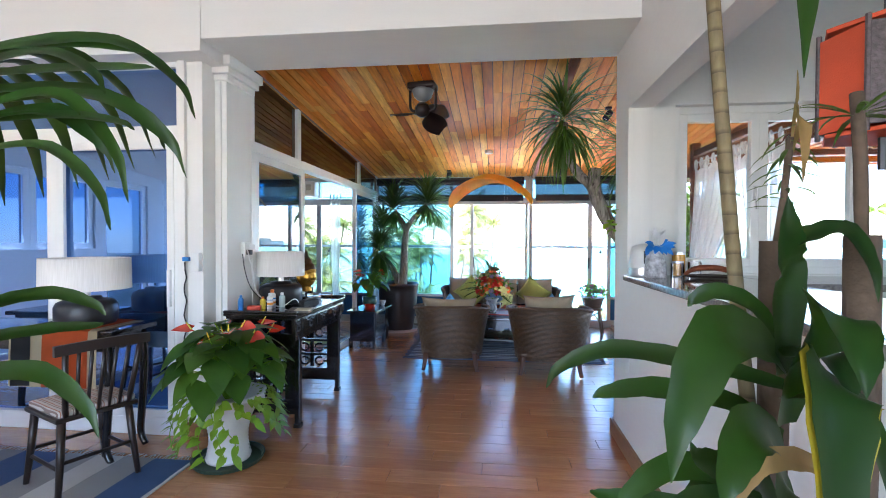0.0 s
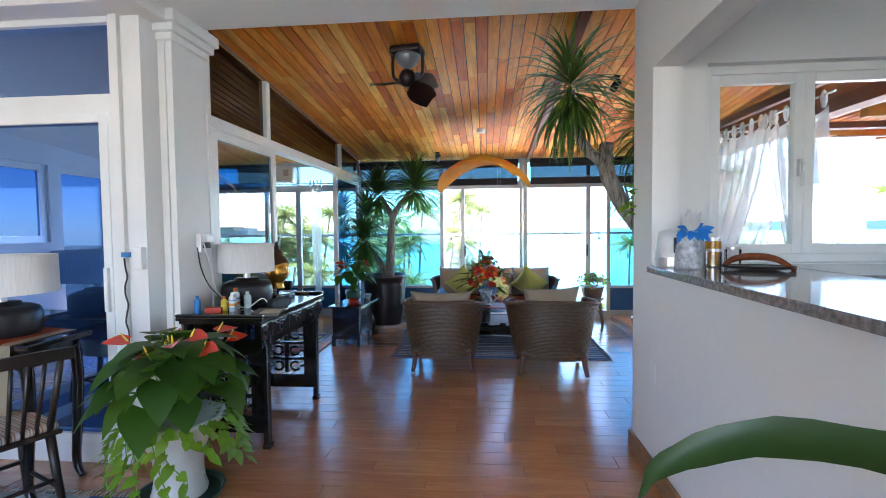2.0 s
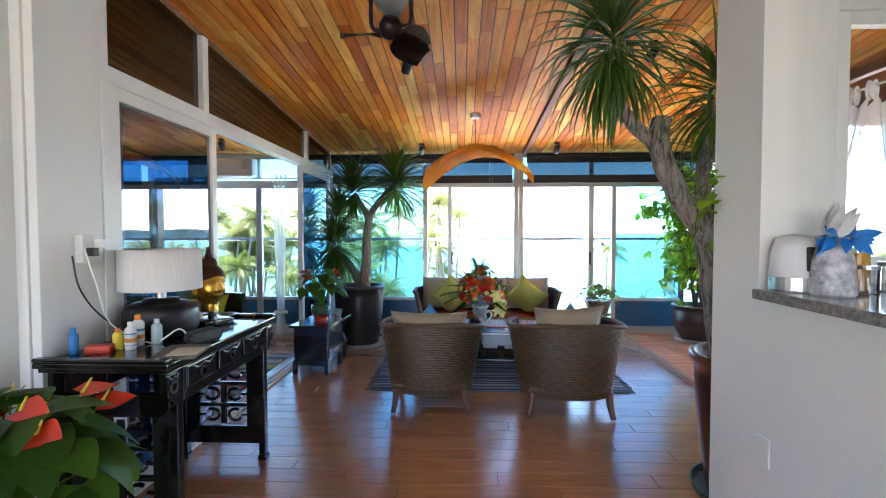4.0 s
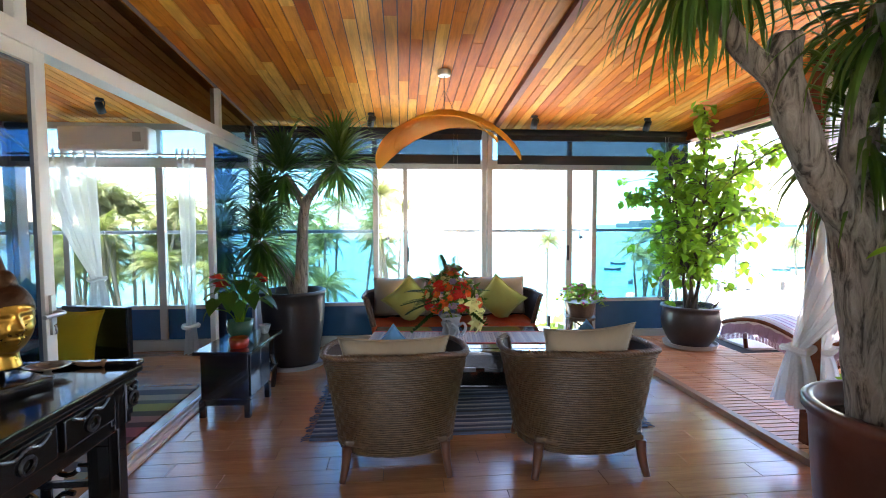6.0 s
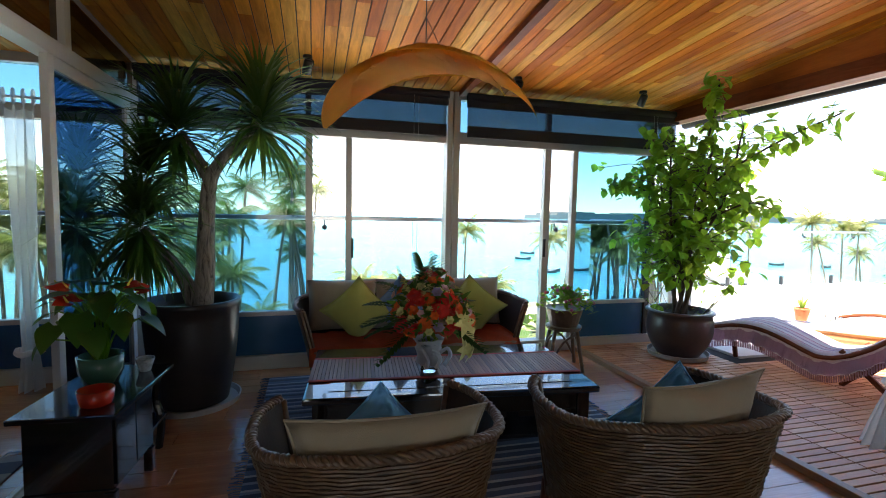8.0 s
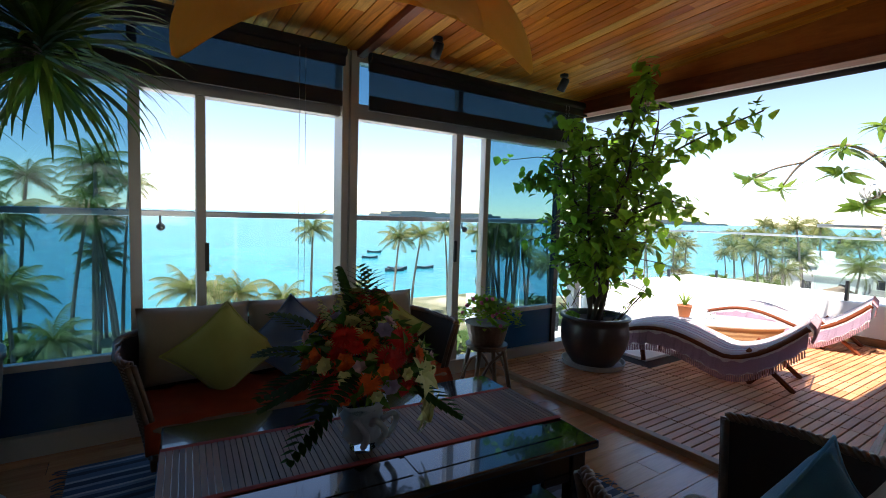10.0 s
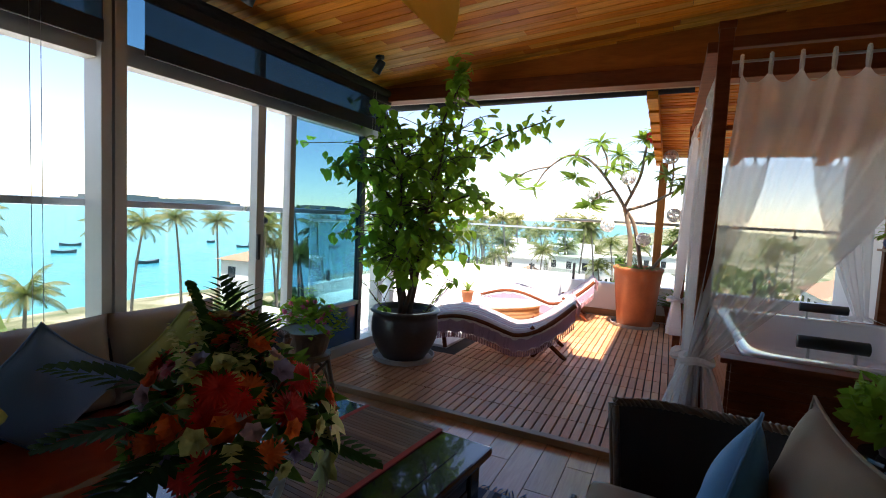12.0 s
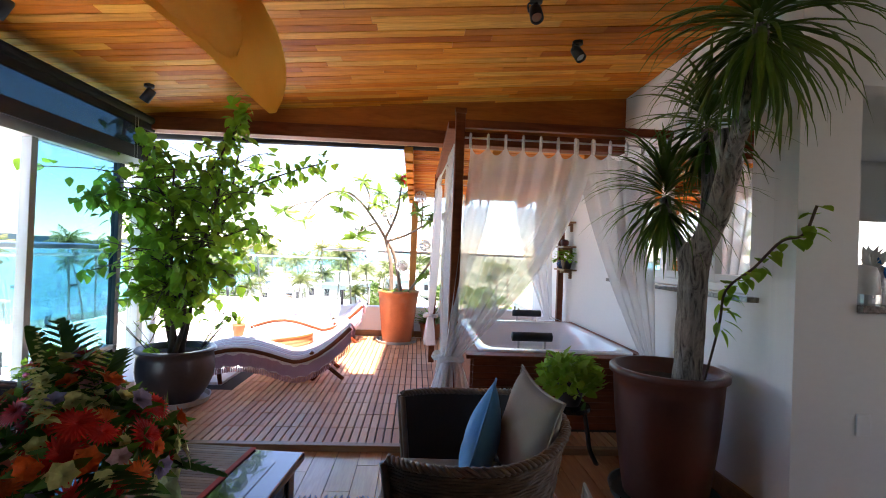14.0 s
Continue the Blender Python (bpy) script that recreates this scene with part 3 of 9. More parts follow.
def water_mat():
    n = Nodes("sea_water")
    c = n.add("TexCoord").outputs["Object"]
    wide = n.noise(n.coords((0.004, 0.004, 1)), 1.0, 4)
    mid = n.noise(n.coords((0.05, 0.02, 1)), 1.0, 3)
    col = n.ramp(wide, [(0.3, (0.018, 0.16, 0.225)), (0.55, (0.028, 0.225, 0.285)), (0.75, (0.02, 0.17, 0.265))])
    n.put(n.b.inputs["Base Color"], n.mix(0.3, col, n.ramp(mid, [(0.4, (0.012, 0.12, 0.185)), (0.6, (0.045, 0.28, 0.33))])))
    n.b.inputs["Roughness"].default_value = 0.25
    n.b.inputs["IOR"].default_value = 1.33
    n.bump(n.noise(n.coords((0.5, 0.5, 0.5)), 1.0, 4), 0.35, 0.3)
    return n.m


def ground_mat():
    n = Nodes("shore_ground")
    a, b = n.noise(n.coords((0.12, 0.12, 0.12)), 1.0, 5), n.noise(n.coords((2, 2, 2)), 1.0, 3)
    c = n.ramp(a, [(0.35, (0.06, 0.09, 0.03)), (0.5, (0.16, 0.15, 0.08)), (0.65, (0.40, 0.34, 0.25))])
    n.put(n.b.inputs["Base Color"], n.mix(0.35, c, n.ramp(b, [(0.3, (0.5, 0.5, 0.5)), (0.7, (1.1, 1.1, 1.1))]), "MULTIPLY"))
    n.b.inputs["Roughness"].default_value = 0.9
    n.bump(b, 0.5, 0.05)
    return n.m


# one sheet of ground: land under the house sloping to the beach and on under the sea to the horizon
bm = bmesh.new()


def shore(x):
    return 66 + 0.02 * x - max(0.0, x - 40) * 0.05 + 4 * math.sin(x * 0.03)


def ground_z(x, y):
    s = y - shore(x)
    if s < -6:
        return -11.2 + 0.4 * math.sin(x * 0.13) * math.cos(y * 0.21)
    return -11.2 - min(1.0, (s + 6) / 14) * 2.4 - max(0.0, s - 8) * 0.004


xs = [-4000, -900, -300] + [-160 + 10 * i for i in range(46)] + [450, 1000, 4000]
ys = [-400, -100, -40, -20] + [-10 + 5 * i for i in range(24)] + [150, 250, 500, 4500]
grid = [[bm.verts.new((x, y, ground_z(x, y))) for x in xs] for y in ys]
for r0, r1 in zip(grid, grid[1:]):
    for i in range(len(xs) - 1):
        bm.faces.new((r0[i], r0[i + 1], r1[i + 1], r1[i]))
tagged(part("ground", bm, ground_mat(), smooth=True), "sandy coastal ground with scrub running down to the beach", "ground", kind="structure")
bm = bmesh.new()
v = [bm.verts.new(p) for p in [(-4900, 20, SEA), (4900, 20, SEA), (4900, 4900, SEA), (-4900, 4900, SEA)]]
bm.faces.new(v)
tagged(part("water", bm, water_mat()), "calm turquoise sea under a hazy sky", "sea", kind="structure")
bm = bmesh.new()
for i in range(60):
    x = 700 + i * 45
    box_bm(bm, (x, 1350 + 4 * i, SEA), (x + 50, 1500 + 4 * i, SEA + 14 + 10 * math.sin(i * 0.31) + 6 * math.sin(i * 0.9)))
tagged(part("backdrop_headland", bm, plain("far_hills", (0.10, 0.13, 0.13), 0.9)), "low hazy headland across the bay", "hills", kind="structure")

# coconut palms
PALM_LEAF = leaf_mat("palm_fronds", [(0.08, 0.10, 0.03), (0.13, 0.14, 0.05), (0.19, 0.18, 0.08), (0.25, 0.20, 0.10)], 0.6, 0.25, spec=0.25)
PALM_BARK = plain("palm_bark", (0.24, 0.20, 0.16), 0.9, vary=0.3, scale=3, bump=0.5, grain=20)


def palm_crown_mesh(seed, fronds=22, size=2.9):
    rnd = random.Random(seed)
    verts, faces = [], []
    for f in range(fronds):
        head = f * 2.399 + rnd.uniform(-0.2, 0.2)
        level = f / fronds
        ang = radians(75 - 105 * level + rnd.uniform(-8, 8))
        L = size * rnd.uniform(0.85, 1.1)
        h, s = Vector((math.cos(head), math.sin(head), 0)), Vector((-math.sin(head), math.cos(head), 0))
        p = Vector((0, 0, 0))
        n = 16
        bend = radians(rnd.uniform(70, 105)) * (1 - 0.3 * level)
        for i in range(n):
            d = h * math.cos(ang) + Vector((0, 0, 1)) * math.sin(ang)
            q = p + d * (L / n)
            t = i / n
            ll = size * 0.34 * math.sin(math.pi * min(1, 0.15 + t * 0.85)) + 0.1
            for side in (1, -1):
                for j in range(2):
                    b0 = p.lerp(q, j * 0.5)
                    out = (s * side * 0.75 + d * 0.55 + Vector((0, 0, -0.55 - 0.3 * rnd.random()))).normalized()
                    tip = b0 + out * ll * rnd.uniform(0.8, 1.1)
                    k = len(verts)
                    verts += [b0, b0 + d * (L / n) * 0.42, tip]
                    faces.append((k, k + 1, k + 2))
            k = len(verts)
            wv = s * 0.03
            verts += [p - wv, p + wv, q + wv, q - wv]
            faces.append((k, k + 1, k + 2, k + 3))
            ang -= bend / n * (0.4 + 1.2 * t)
            p = q
    me = bpy.data.meshes.new("crown")
    me.from_pydata([tuple(c) for c in verts], [], faces)
    me.materials.append(PALM_LEAF)
    return me


CROWNS = [palm_crown_mesh(s) for s in (1, 2, 3)]


def palm(x, y, top, seed, lean=1.0):
    rnd = random.Random(seed)
    z0 = max(ground_z(x, y), SEA - 0.2)
    H = top - z0
    lx, ly = rnd.uniform(-1, 1) * lean, rnd.uniform(-0.6, 0.9) * lean
    t = thing("palm_tree", "tall slender coconut palm with sun-bleached drooping fronds", "palm tree", pose(x, y, z0), "palms along the shore")
    bm = bmesh.new()
    pts = [(lx * (k / 6) ** 1.6, ly * (k / 6) ** 1.6, H * k / 6) for k in range(7)]
    tube_bm(bm, smooth_path(pts, 3), [0.17 - 0.07 * i / 18 for i in range(19)], 7)
    part("trunk", bm, PALM_BARK, t, smooth=True)
    cr = new("crown", CROWNS[seed % 3])
    cr.parent = t
    cr.matrix_basis = pose(lx, ly, H, rnd.uniform(-6, 6), rnd.uniform(-6, 6), rnd.uniform(0, 360)) @ Matrix.Diagonal((*([rnd.uniform(0.8, 1.05)] * 3), 1))


rnd = random.Random(21)
# the grove to the north-west, single palms along the beach, the belt to the east
for i in range(56):
    palm(rnd.uniform(-46, -1), rnd.uniform(40, 62), rnd.uniform(-4.5, 4.6), 100 + i, 1.6)
for x, y, top in [(16.3, 57, -0.6), (26.7, 57, -1.6), (29.3, 57, -1.2), (35, 57, -0.5), (40, 57, -0.8), (48, 57, -1.3), (56, 58, 0.2), (62, 60, 0.0), (2.3, 41, -4.4), (7.0, 45, -5.3), (9.8, 48, -6.5), (16.3, 48, -5.9), (4.7, 48, -5.7), (75, 56, 0.3), (-3, 40, -6.5)]:
    palm(x, y, top, int(x * 7) + 900, 1.6)
for i in range(14):
    palm(rnd.uniform(-29, -17), rnd.uniform(41, 48), rnd.uniform(-3.0, 3.2), 500 + i, 1.6)
for i in range(64):
    palm(rnd.uniform(62, 150), rnd.uniform(14, 62), rnd.uniform(-6.5, 1.6), 300 + i, 1.6)
for i in range(16):
    palm(rnd.uniform(80, 170), rnd.uniform(-30, 14), rnd.uniform(-6.5, 1.2), 400 + i, 1.6)

# scrub and low trees
bm = bmesh.new()
rnd = random.Random(31)
for i in range(420):
    east = i > 90
    cx, cy = (rnd.uniform(34, 150), rnd.uniform(-16, 52)) if east else (rnd.uniform(-48, 40), rnd.uniform(26, 52))
    cz, R = ground_z(cx, cy), rnd.uniform(1.0, 2.8)
    for k in range(26):
        a, b, r = rnd.uniform(0, 6.28), rnd.uniform(-0.1, 1.4), R * rnd.uniform(0.6, 1.05)
        p = Vector((cx + r * math.cos(a) * math.cos(b), cy + r * math.sin(a) * math.cos(b), cz + 0.4 + r * math.sin(b) * 0.9))
        q = Vector((rnd.uniform(-1, 1), rnd.uniform(-1, 1), rnd.uniform(-0.5, 1))).normalized() * R * 0.42
        w = q.cross(Vector((rnd.uniform(-1, 1), rnd.uniform(-1, 1), 1))).normalized() * R * 0.3
        bm.faces.new([bm.verts.new(p + q), bm.verts.new(p + w), bm.verts.new(p - q * 0.8), bm.verts.new(p - w)])
tagged(part("scrub", bm, leaf_mat("scrub_leaves", [(0.05, 0.09, 0.02), (0.09, 0.14, 0.035), (0.13, 0.16, 0.05)], 0.6, 0.25)), "low green coastal scrub between the houses", "scrub", kind="stuff")

# fishing boats at anchor
BOAT = plain("dark_boat_hull", (0.05, 0.06, 0.07), 0.6)
rnd = random.Random(4)
BOAT_ME = None
for i in range(16):
    x, y = rnd.uniform(35, 165), rnd.uniform(105, 175)
    b = thing("boat", "small dark wooden fishing boat at anchor", "boat", pose(x, y, SEA, 0, 0, rnd.uniform(-30, 30)), "boats in the bay")
    if BOAT_ME is None:
        bm = bmesh.new()
        rows = []
        for k in range(7):
            t = k / 6 * 2 - 1
            w = 0.75 * (1 - abs(t) ** 2.5) + 0.03
            rows.append([bm.verts.new((t * 2.6, w, 0.55 + 0.4 * t * t)), bm.verts.new((t * 2.6, w * 0.5, -0.1)), bm.verts.new((t * 2.6, -w * 0.5, -0.1)), bm.verts.new((t * 2.6, -w, 0.55 + 0.4 * t * t))])
        for a, c in zip(rows, rows[1:]):
            for j in range(3):
                bm.faces.new((a[j], a[j + 1], c[j + 1], c[j]))
            bm.faces.new((a[3], a[0], c[0], c[3]))
        BOAT_ME = mesh_of(bm, "hull", BOAT)
    h = new("hull", BOAT_ME)
    h.parent = b

# neighbouring houses
HOUSE_WHITE = plain("house_render", (0.72, 0.71, 0.68), 0.8, vary=0.1, scale=1.0, wear=(0.5, 0.48, 0.44))
HOUSE_DARK = plain("house_window", (0.03, 0.035, 0.04), 0.2)
TILE = plain("roof_tiles", (0.30, 0.17, 0.11), 0.8, vary=0.3, scale=4, bump=0.5, grain=8)
TIN = plain("grey_sheet_roof", (0.45, 0.44, 0.42), 0.6, vary=0.15, scale=2)


def house(x, y, w, d, storeys, turn, roof, label):
    z0 = ground_z(x, y) - 0.3
    t = thing("house", label, "house", pose(x, y, z0, 0, 0, turn), "houses by the shore")
    h = 0.3 + storeys * 3.0
    boxes("wall", [((-w / 2, -d / 2, 0), (w / 2, d / 2, h))], HOUSE_WHITE, t)
    for s in range(storeys):
        z = 0.3 + s * 3.0
        n = max(2, int(w / 2.4))
        for k in range(n):
            cx = -w / 2 + (k + 0.5) * w / n
            for yy in (-d / 2 - 0.03, d / 2 + 0.03):
                win = boxes("window", [((cx - 0.55, yy - 0.02, z + 0.9), (cx + 0.55, yy + 0.02, z + 2.2))], HOUSE_DARK, t)
                boxes("sill", [((cx - 0.65, yy - 0.08, z + 0.8), (cx + 0.65, yy + 0.08, z + 0.9))], HOUSE_WHITE, win)
        m = max(1, int(d / 2.8))
        for k in range(m):
            cy = -d / 2 + (k + 0.5) * d / m
            for xx in (-w / 2 - 0.03, w / 2 + 0.03):
                boxes("window", [((xx - 0.02, cy - 0.5, z + 0.9), (xx + 0.02, cy + 0.5, z + 2.2))], HOUSE_DARK, t)
        if s:
            bal = boxes("balcony", [((-w / 2 - 1.1, -d * 0.4, z - 0.15), (-w / 2, d * 0.4, z))], HOUSE_WHITE, t)
            boxes("railing", [((-w / 2 - 1.1, -d * 0.4, z), (-w / 2 - 1.04, d * 0.4, z + 0.9))], TIN, bal)
    if roof == "flat":
        boxes("roof", [((-w / 2 - 0.25, -d / 2 - 0.25, h), (w / 2 + 0.25, d / 2 + 0.25, h + 0.25))], HOUSE_WHITE, t)
        boxes("roof_hut", [((-w * 0.2, -d * 0.2, h + 0.25), (w * 0.15, d * 0.2, h + 2.3))], HOUSE_WHITE, t)
    else:
        bm = bmesh.new()
        o, r = 0.5, w * 0.24
        v = [bm.verts.new(p) for p in [(-w / 2 - o, -d / 2 - o, h), (w / 2 + o, -d / 2 - o, h), (w / 2 + o, d / 2 + o, h), (-w / 2 - o, d / 2 + o, h), (-w * 0.12, 0, h + r), (w * 0.12, 0, h + r)]]
        for q in [(0, 1, 5, 4), (1, 2, 5), (2, 3, 4, 5), (3, 0, 4), (3, 2, 1, 0)]:
            bm.faces.new([v[i] for i in q])
        part("roof", bm, TILE if roof == "tile" else TIN, t)


house(40.3, 51, 4.6, 6, 2, 12, "tile", "white two-storey house with a tiled hip roof")
house(45.4, 49.5, 4.5, 5.5, 2, -8, "flat", "white flat-roofed house with balconies")
house(98, 36, 12, 9, 2, 20, "flat", "long white flat-roofed house among palms")
house(90, 21, 10, 9, 2, -15, "flat", "white modern house with stepped roofs")
house(76, 6, 11, 9, 1, 8, "sheet", "low house with a pale sheet roof")
house(112, 8, 10, 10, 2, 10, "flat", "white flat-roofed block of flats")
house(70, 25, 10, 8, 1, 25, "tile", "low house with weathered roof tiles")
house(122, 30, 12, 9, 2, -5, "flat", "white seaside house with dark windows")
house(66, -14, 11, 10, 2, 0, "tile", "two-storey house with a tiled roof")
house(58, 15, 10, 8, 1, -20, "sheet", "low building with a grey sheet roof")
house(44, 24, 10, 8, 1, 10, "sheet", "low white building with a pale sheet roof")
house(84, 30, 9, 8, 2, 5, "flat", "small white house between palms")

# glass balustrades
RAILGLASS = glass_mat("balustrade_glass", (0.80, 0.92, 0.90))


def balustrade(a, b, posts, label, z0=0.1, ztop=1.35):
    a, b = Vector((*a, 0)), Vector((*b, 0))
    L = (b - a).length
    t = thing("balustrade", label, "railing", Matrix.Translation(a) @ Matrix.Rotation(math.atan2(b.y - a.y, b.x - a.x), 4, "Z"), "glass balustrades", kind="structure")
    boxes("handrail", [((0, -0.025, ztop - 0.035), (L, 0.025, ztop + 0.005))], STEEL, t, bevel=0.008)
    n = max(1, round(L / 1.25))
    for k in range(n):
        pane((k * L / n + 0.01, z0), ((k + 1) * L / n - 0.01, ztop - 0.036), 0, 0.0, RAILGLASS, t)
        if posts:
            boxes("spigot", [(((k + 0.3) * L / n - 0.016, -0.03, z0 - 0.15), ((k + 0.3) * L / n + 0.016, 0.03, z0 + 0.16))], DARKALU, t, bevel=0.004)
        bm = bmesh.new()
        xk = (k + 0.62) * L / n
        tube_bm(bm, smooth_path([(xk, -0.02, ztop - 0.03), (xk, -0.03, ztop - 0.09), (xk, -0.06, ztop - 0.10)], 4), 0.008, 6)
        bmesh.ops.create_uvsphere(bm, u_segments=10, v_segments=6, radius=0.026, matrix=Matrix.Translation((xk, -0.065, ztop - 0.10)))
        part("hook", bm, DARKALU, t, "dark round bracket under the rail")
    return t


balustrade((-6.2, 9.07), (3.36, 9.07), True, "frameless glass balustrade with a steel handrail outside the windows")
balustrade((3.40, 9.1), (3.40, 10.98), True, "frameless glass balustrade at the terrace's corner")
balustrade((3.42, 11.06), (9.5, 11.06), True, "glass balustrade along the terrace's sea side", 0.22, 1.20)
balustrade((9.56, 11.0), (9.56, 7.9), True, "glass balustrade at the terrace's far side", 0.22, 1.20)
balustrade((6.28, 7.8), (6.28, 4.35), True, "glass balustrade on the white parapet", 0.58, 1.40)
solid("balcony_slab", (-6.2, 8.95, -0.25), (3.36, 9.2, -0.02), WHITE, "narrow white balcony ledge outside the windows", "slab")

# ---- furniture of the sunroom ----
RATTAN = plain("brown_rattan", (0.135, 0.076, 0.038), 0.42, vary=0.45, scale=25, grain=160, bump=0.25)
RATTAN_RIM = plain("pale_rattan", (0.15, 0.088, 0.050), 0.38, vary=0.4, scale=25, grain=160, bump=0.25)
# shade between the strands, put into the colour of the sheet behind them
RATTAN_GAP_SHADE = plain("rattan_gap_shade", (0.030, 0.016, 0.009), 0.7, vary=0.3, scale=25, grain=160, bump=0.25)
LEGWOOD = timber("leg_wood", [(0.11, 0.04, 0.02), (0.14, 0.055, 0.028)], (30, 30, 4), 0.4)
BEIGE = plain("beige_linen", (0.33, 0.27, 0.19), 0.9, vary=0.1, scale=8, grain=350, bump=0.4, sheen=0.2)
GREEN_CLOTH = plain("lime_cotton", (0.44, 0.47, 0.11), 0.9, vary=0.1, scale=8, grain=350, bump=0.4, sheen=0.2)
BLUE_CLOTH = plain("sky_blue_cotton", (0.12, 0.38, 0.70), 0.9, vary=0.1, scale=8, grain=350, bump=0.4, sheen=0.2)
SLATE_CLOTH = plain("slate_blue_cotton", (0.17, 0.29, 0.50), 0.9, vary=0.1, scale=8, grain=350, bump=0.4, sheen=0.2)
ORANGE_CLOTH = plain("rust_orange_cloth", (0.58, 0.12, 0.045), 0.9, vary=0.2, scale=10, grain=300, bump=0.5)


def shell_point(u, a, b, power, opening):
    """A point of the U-shaped plan, u from 0 to 1 round the back; the front is open towards +y."""
    th = radians(opening) - u * radians(180 + 2 * opening)
    c, s = math.cos(th), math.sin(th)
    e = 2 / power
    return Vector((a * math.copysign(abs(c) ** e, c), b * math.copysign(abs(s) ** e, s), 0))


def woven_shell(a, b, z0, back, arm, taper, power=2.8, opening=38, rows=30, stakes=46):
    """Rattan wound in and out of upright stakes; returns the weave, the gap-shade sheet and the plaited rim."""
    def top(u):
        k = min(1, max(0, (abs(u - 0.5) - 0.08) / 0.26))
        k = k * k * (3 - 2 * k)
        return back + (arm - back) * k

    def place(u, f, out):
        p = shell_point(u, a, b, power, opening)
        z = z0 + (top(u) - z0) * f
        s = taper + (1 - taper) * f ** 1.25
        d = p.normalized()
        return Vector((p.x * s, p.y * s, z)) + d * out

    weave, n = bmesh.new(), stakes * 2
    for r in range(rows):
        f = (r + 0.5) / rows
        pts = [place(i / n, f, 0.0032 * (1 if (i // 2 + r // 3) % 2 else -1) * (1 if i % 2 else 0.2)) for i in range(n + 1)]
        tube_bm(weave, pts, 0.0054, 5, False)
    # added sheet just inside the weave, carries the dark of its gaps
    inner = bmesh.new()
    grid_in = [[inner.verts.new(place(i / 60, f / 8, -0.009)) for i in range(61)] for f in range(9)]
    for r0, r1 in zip(grid_in, grid_in[1:]):
        for i in range(60):
            inner.faces.new((r0[i], r0[i + 1], r1[i + 1], r1[i]))
    rim = bmesh.new()
    m = 150
    for ph in range(3):
        pts = []
        for i in range(m + 1):
            u = i / m
            an = u * 2 * math.pi * 30 + ph * 2.094
            q = place(u, 1.0, 0.013 * math.cos(an))
            q.z += 0.008 + 0.010 * math.sin(an)
            pts.append(q)
        tube_bm(rim, pts, 0.0085, 5)
    for u in (0.0, 1.0):
        for k in (-0.012, 0.012):
            tube_bm(rim, [place(u, f / 6, k) + Vector((0, 0.006, 0)) for f in range(7)], 0.013, 6)
    return weave, inner, rim


def pillow_bm(w, h, t, pinch=0.12, n=12):
    """A stuffed cushion with pointed corners, upright in x and z."""
    bm = bmesh.new()
    sides = []
    for sgn in (1, -1):
        g = []
        for j in range(n + 1):
            row = []
            for i in range(n + 1):
                u, v = i / n * 2 - 1, j / n * 2 - 1
                fat = (max(0, 1 - u * u) ** 0.55) * (max(0, 1 - v * v) ** 0.55)
                x = u * (1 - pinch * (1 - v * v) * abs(u)) * w / 2
                z = v * (1 - pinch * (1 - u * u) * abs(v)) * h / 2
                wr = 0.05 * math.sin(u * 5 + v * 7) * fat
                row.append(bm.verts.new((x, sgn * t / 2 * (fat + wr), z)))
            g.append(row)
        for j in range(n):
            for i in range(n):
                q = (g[j][i], g[j][i + 1], g[j + 1][i + 1], g[j + 1][i])
                bm.faces.new(q if sgn < 0 else q[::-1])
        sides.append(g)
    bmesh.ops.remove_doubles(bm, verts=bm.verts, dist=0.0015)
    return bm


def cushion(name, w, h, t, material, at, label, group="", pinch=0.12):
    th = thing(name, label, "cushion", at, group)
    part("cover", pillow_bm(w, h, t, pinch), material, th, smooth=True)
    bm = bmesh.new()
    e = 1 - pinch * 0.5
    ring = []
    for k in range(48):
        q = k / 12
        s, f = int(q), q - int(q)
        u, v = [(-1 + 2 * f, -1), (1, -1 + 2 * f), (1 - 2 * f, 1), (-1, 1 - 2 * f)][s]
        ring.append(Vector((u * (1 - pinch * (1 - v * v) * abs(u)) * w / 2, 0, v * (1 - pinch * (1 - u * u) * abs(v)) * h / 2)))
    tube_bm(bm, ring + [ring[0]], 0.005, 5, False)
    part("piping", bm, material, th, smooth=True)
    return th


def leg_bm(bm, x, y, z0, z1, splay, r0=0.018, r1=0.028):
    d = Vector((x, y, 0)).normalized() * splay
    tube_bm(bm, smooth_path([(x + d.x, y + d.y, z0), (x + d.x * 0.3, y + d.y * 0.3, (z0 + z1) / 2), (x, y, z1)], 4), [r0 + (r1 - r0) * i / 8 for i in range(9)], 10)


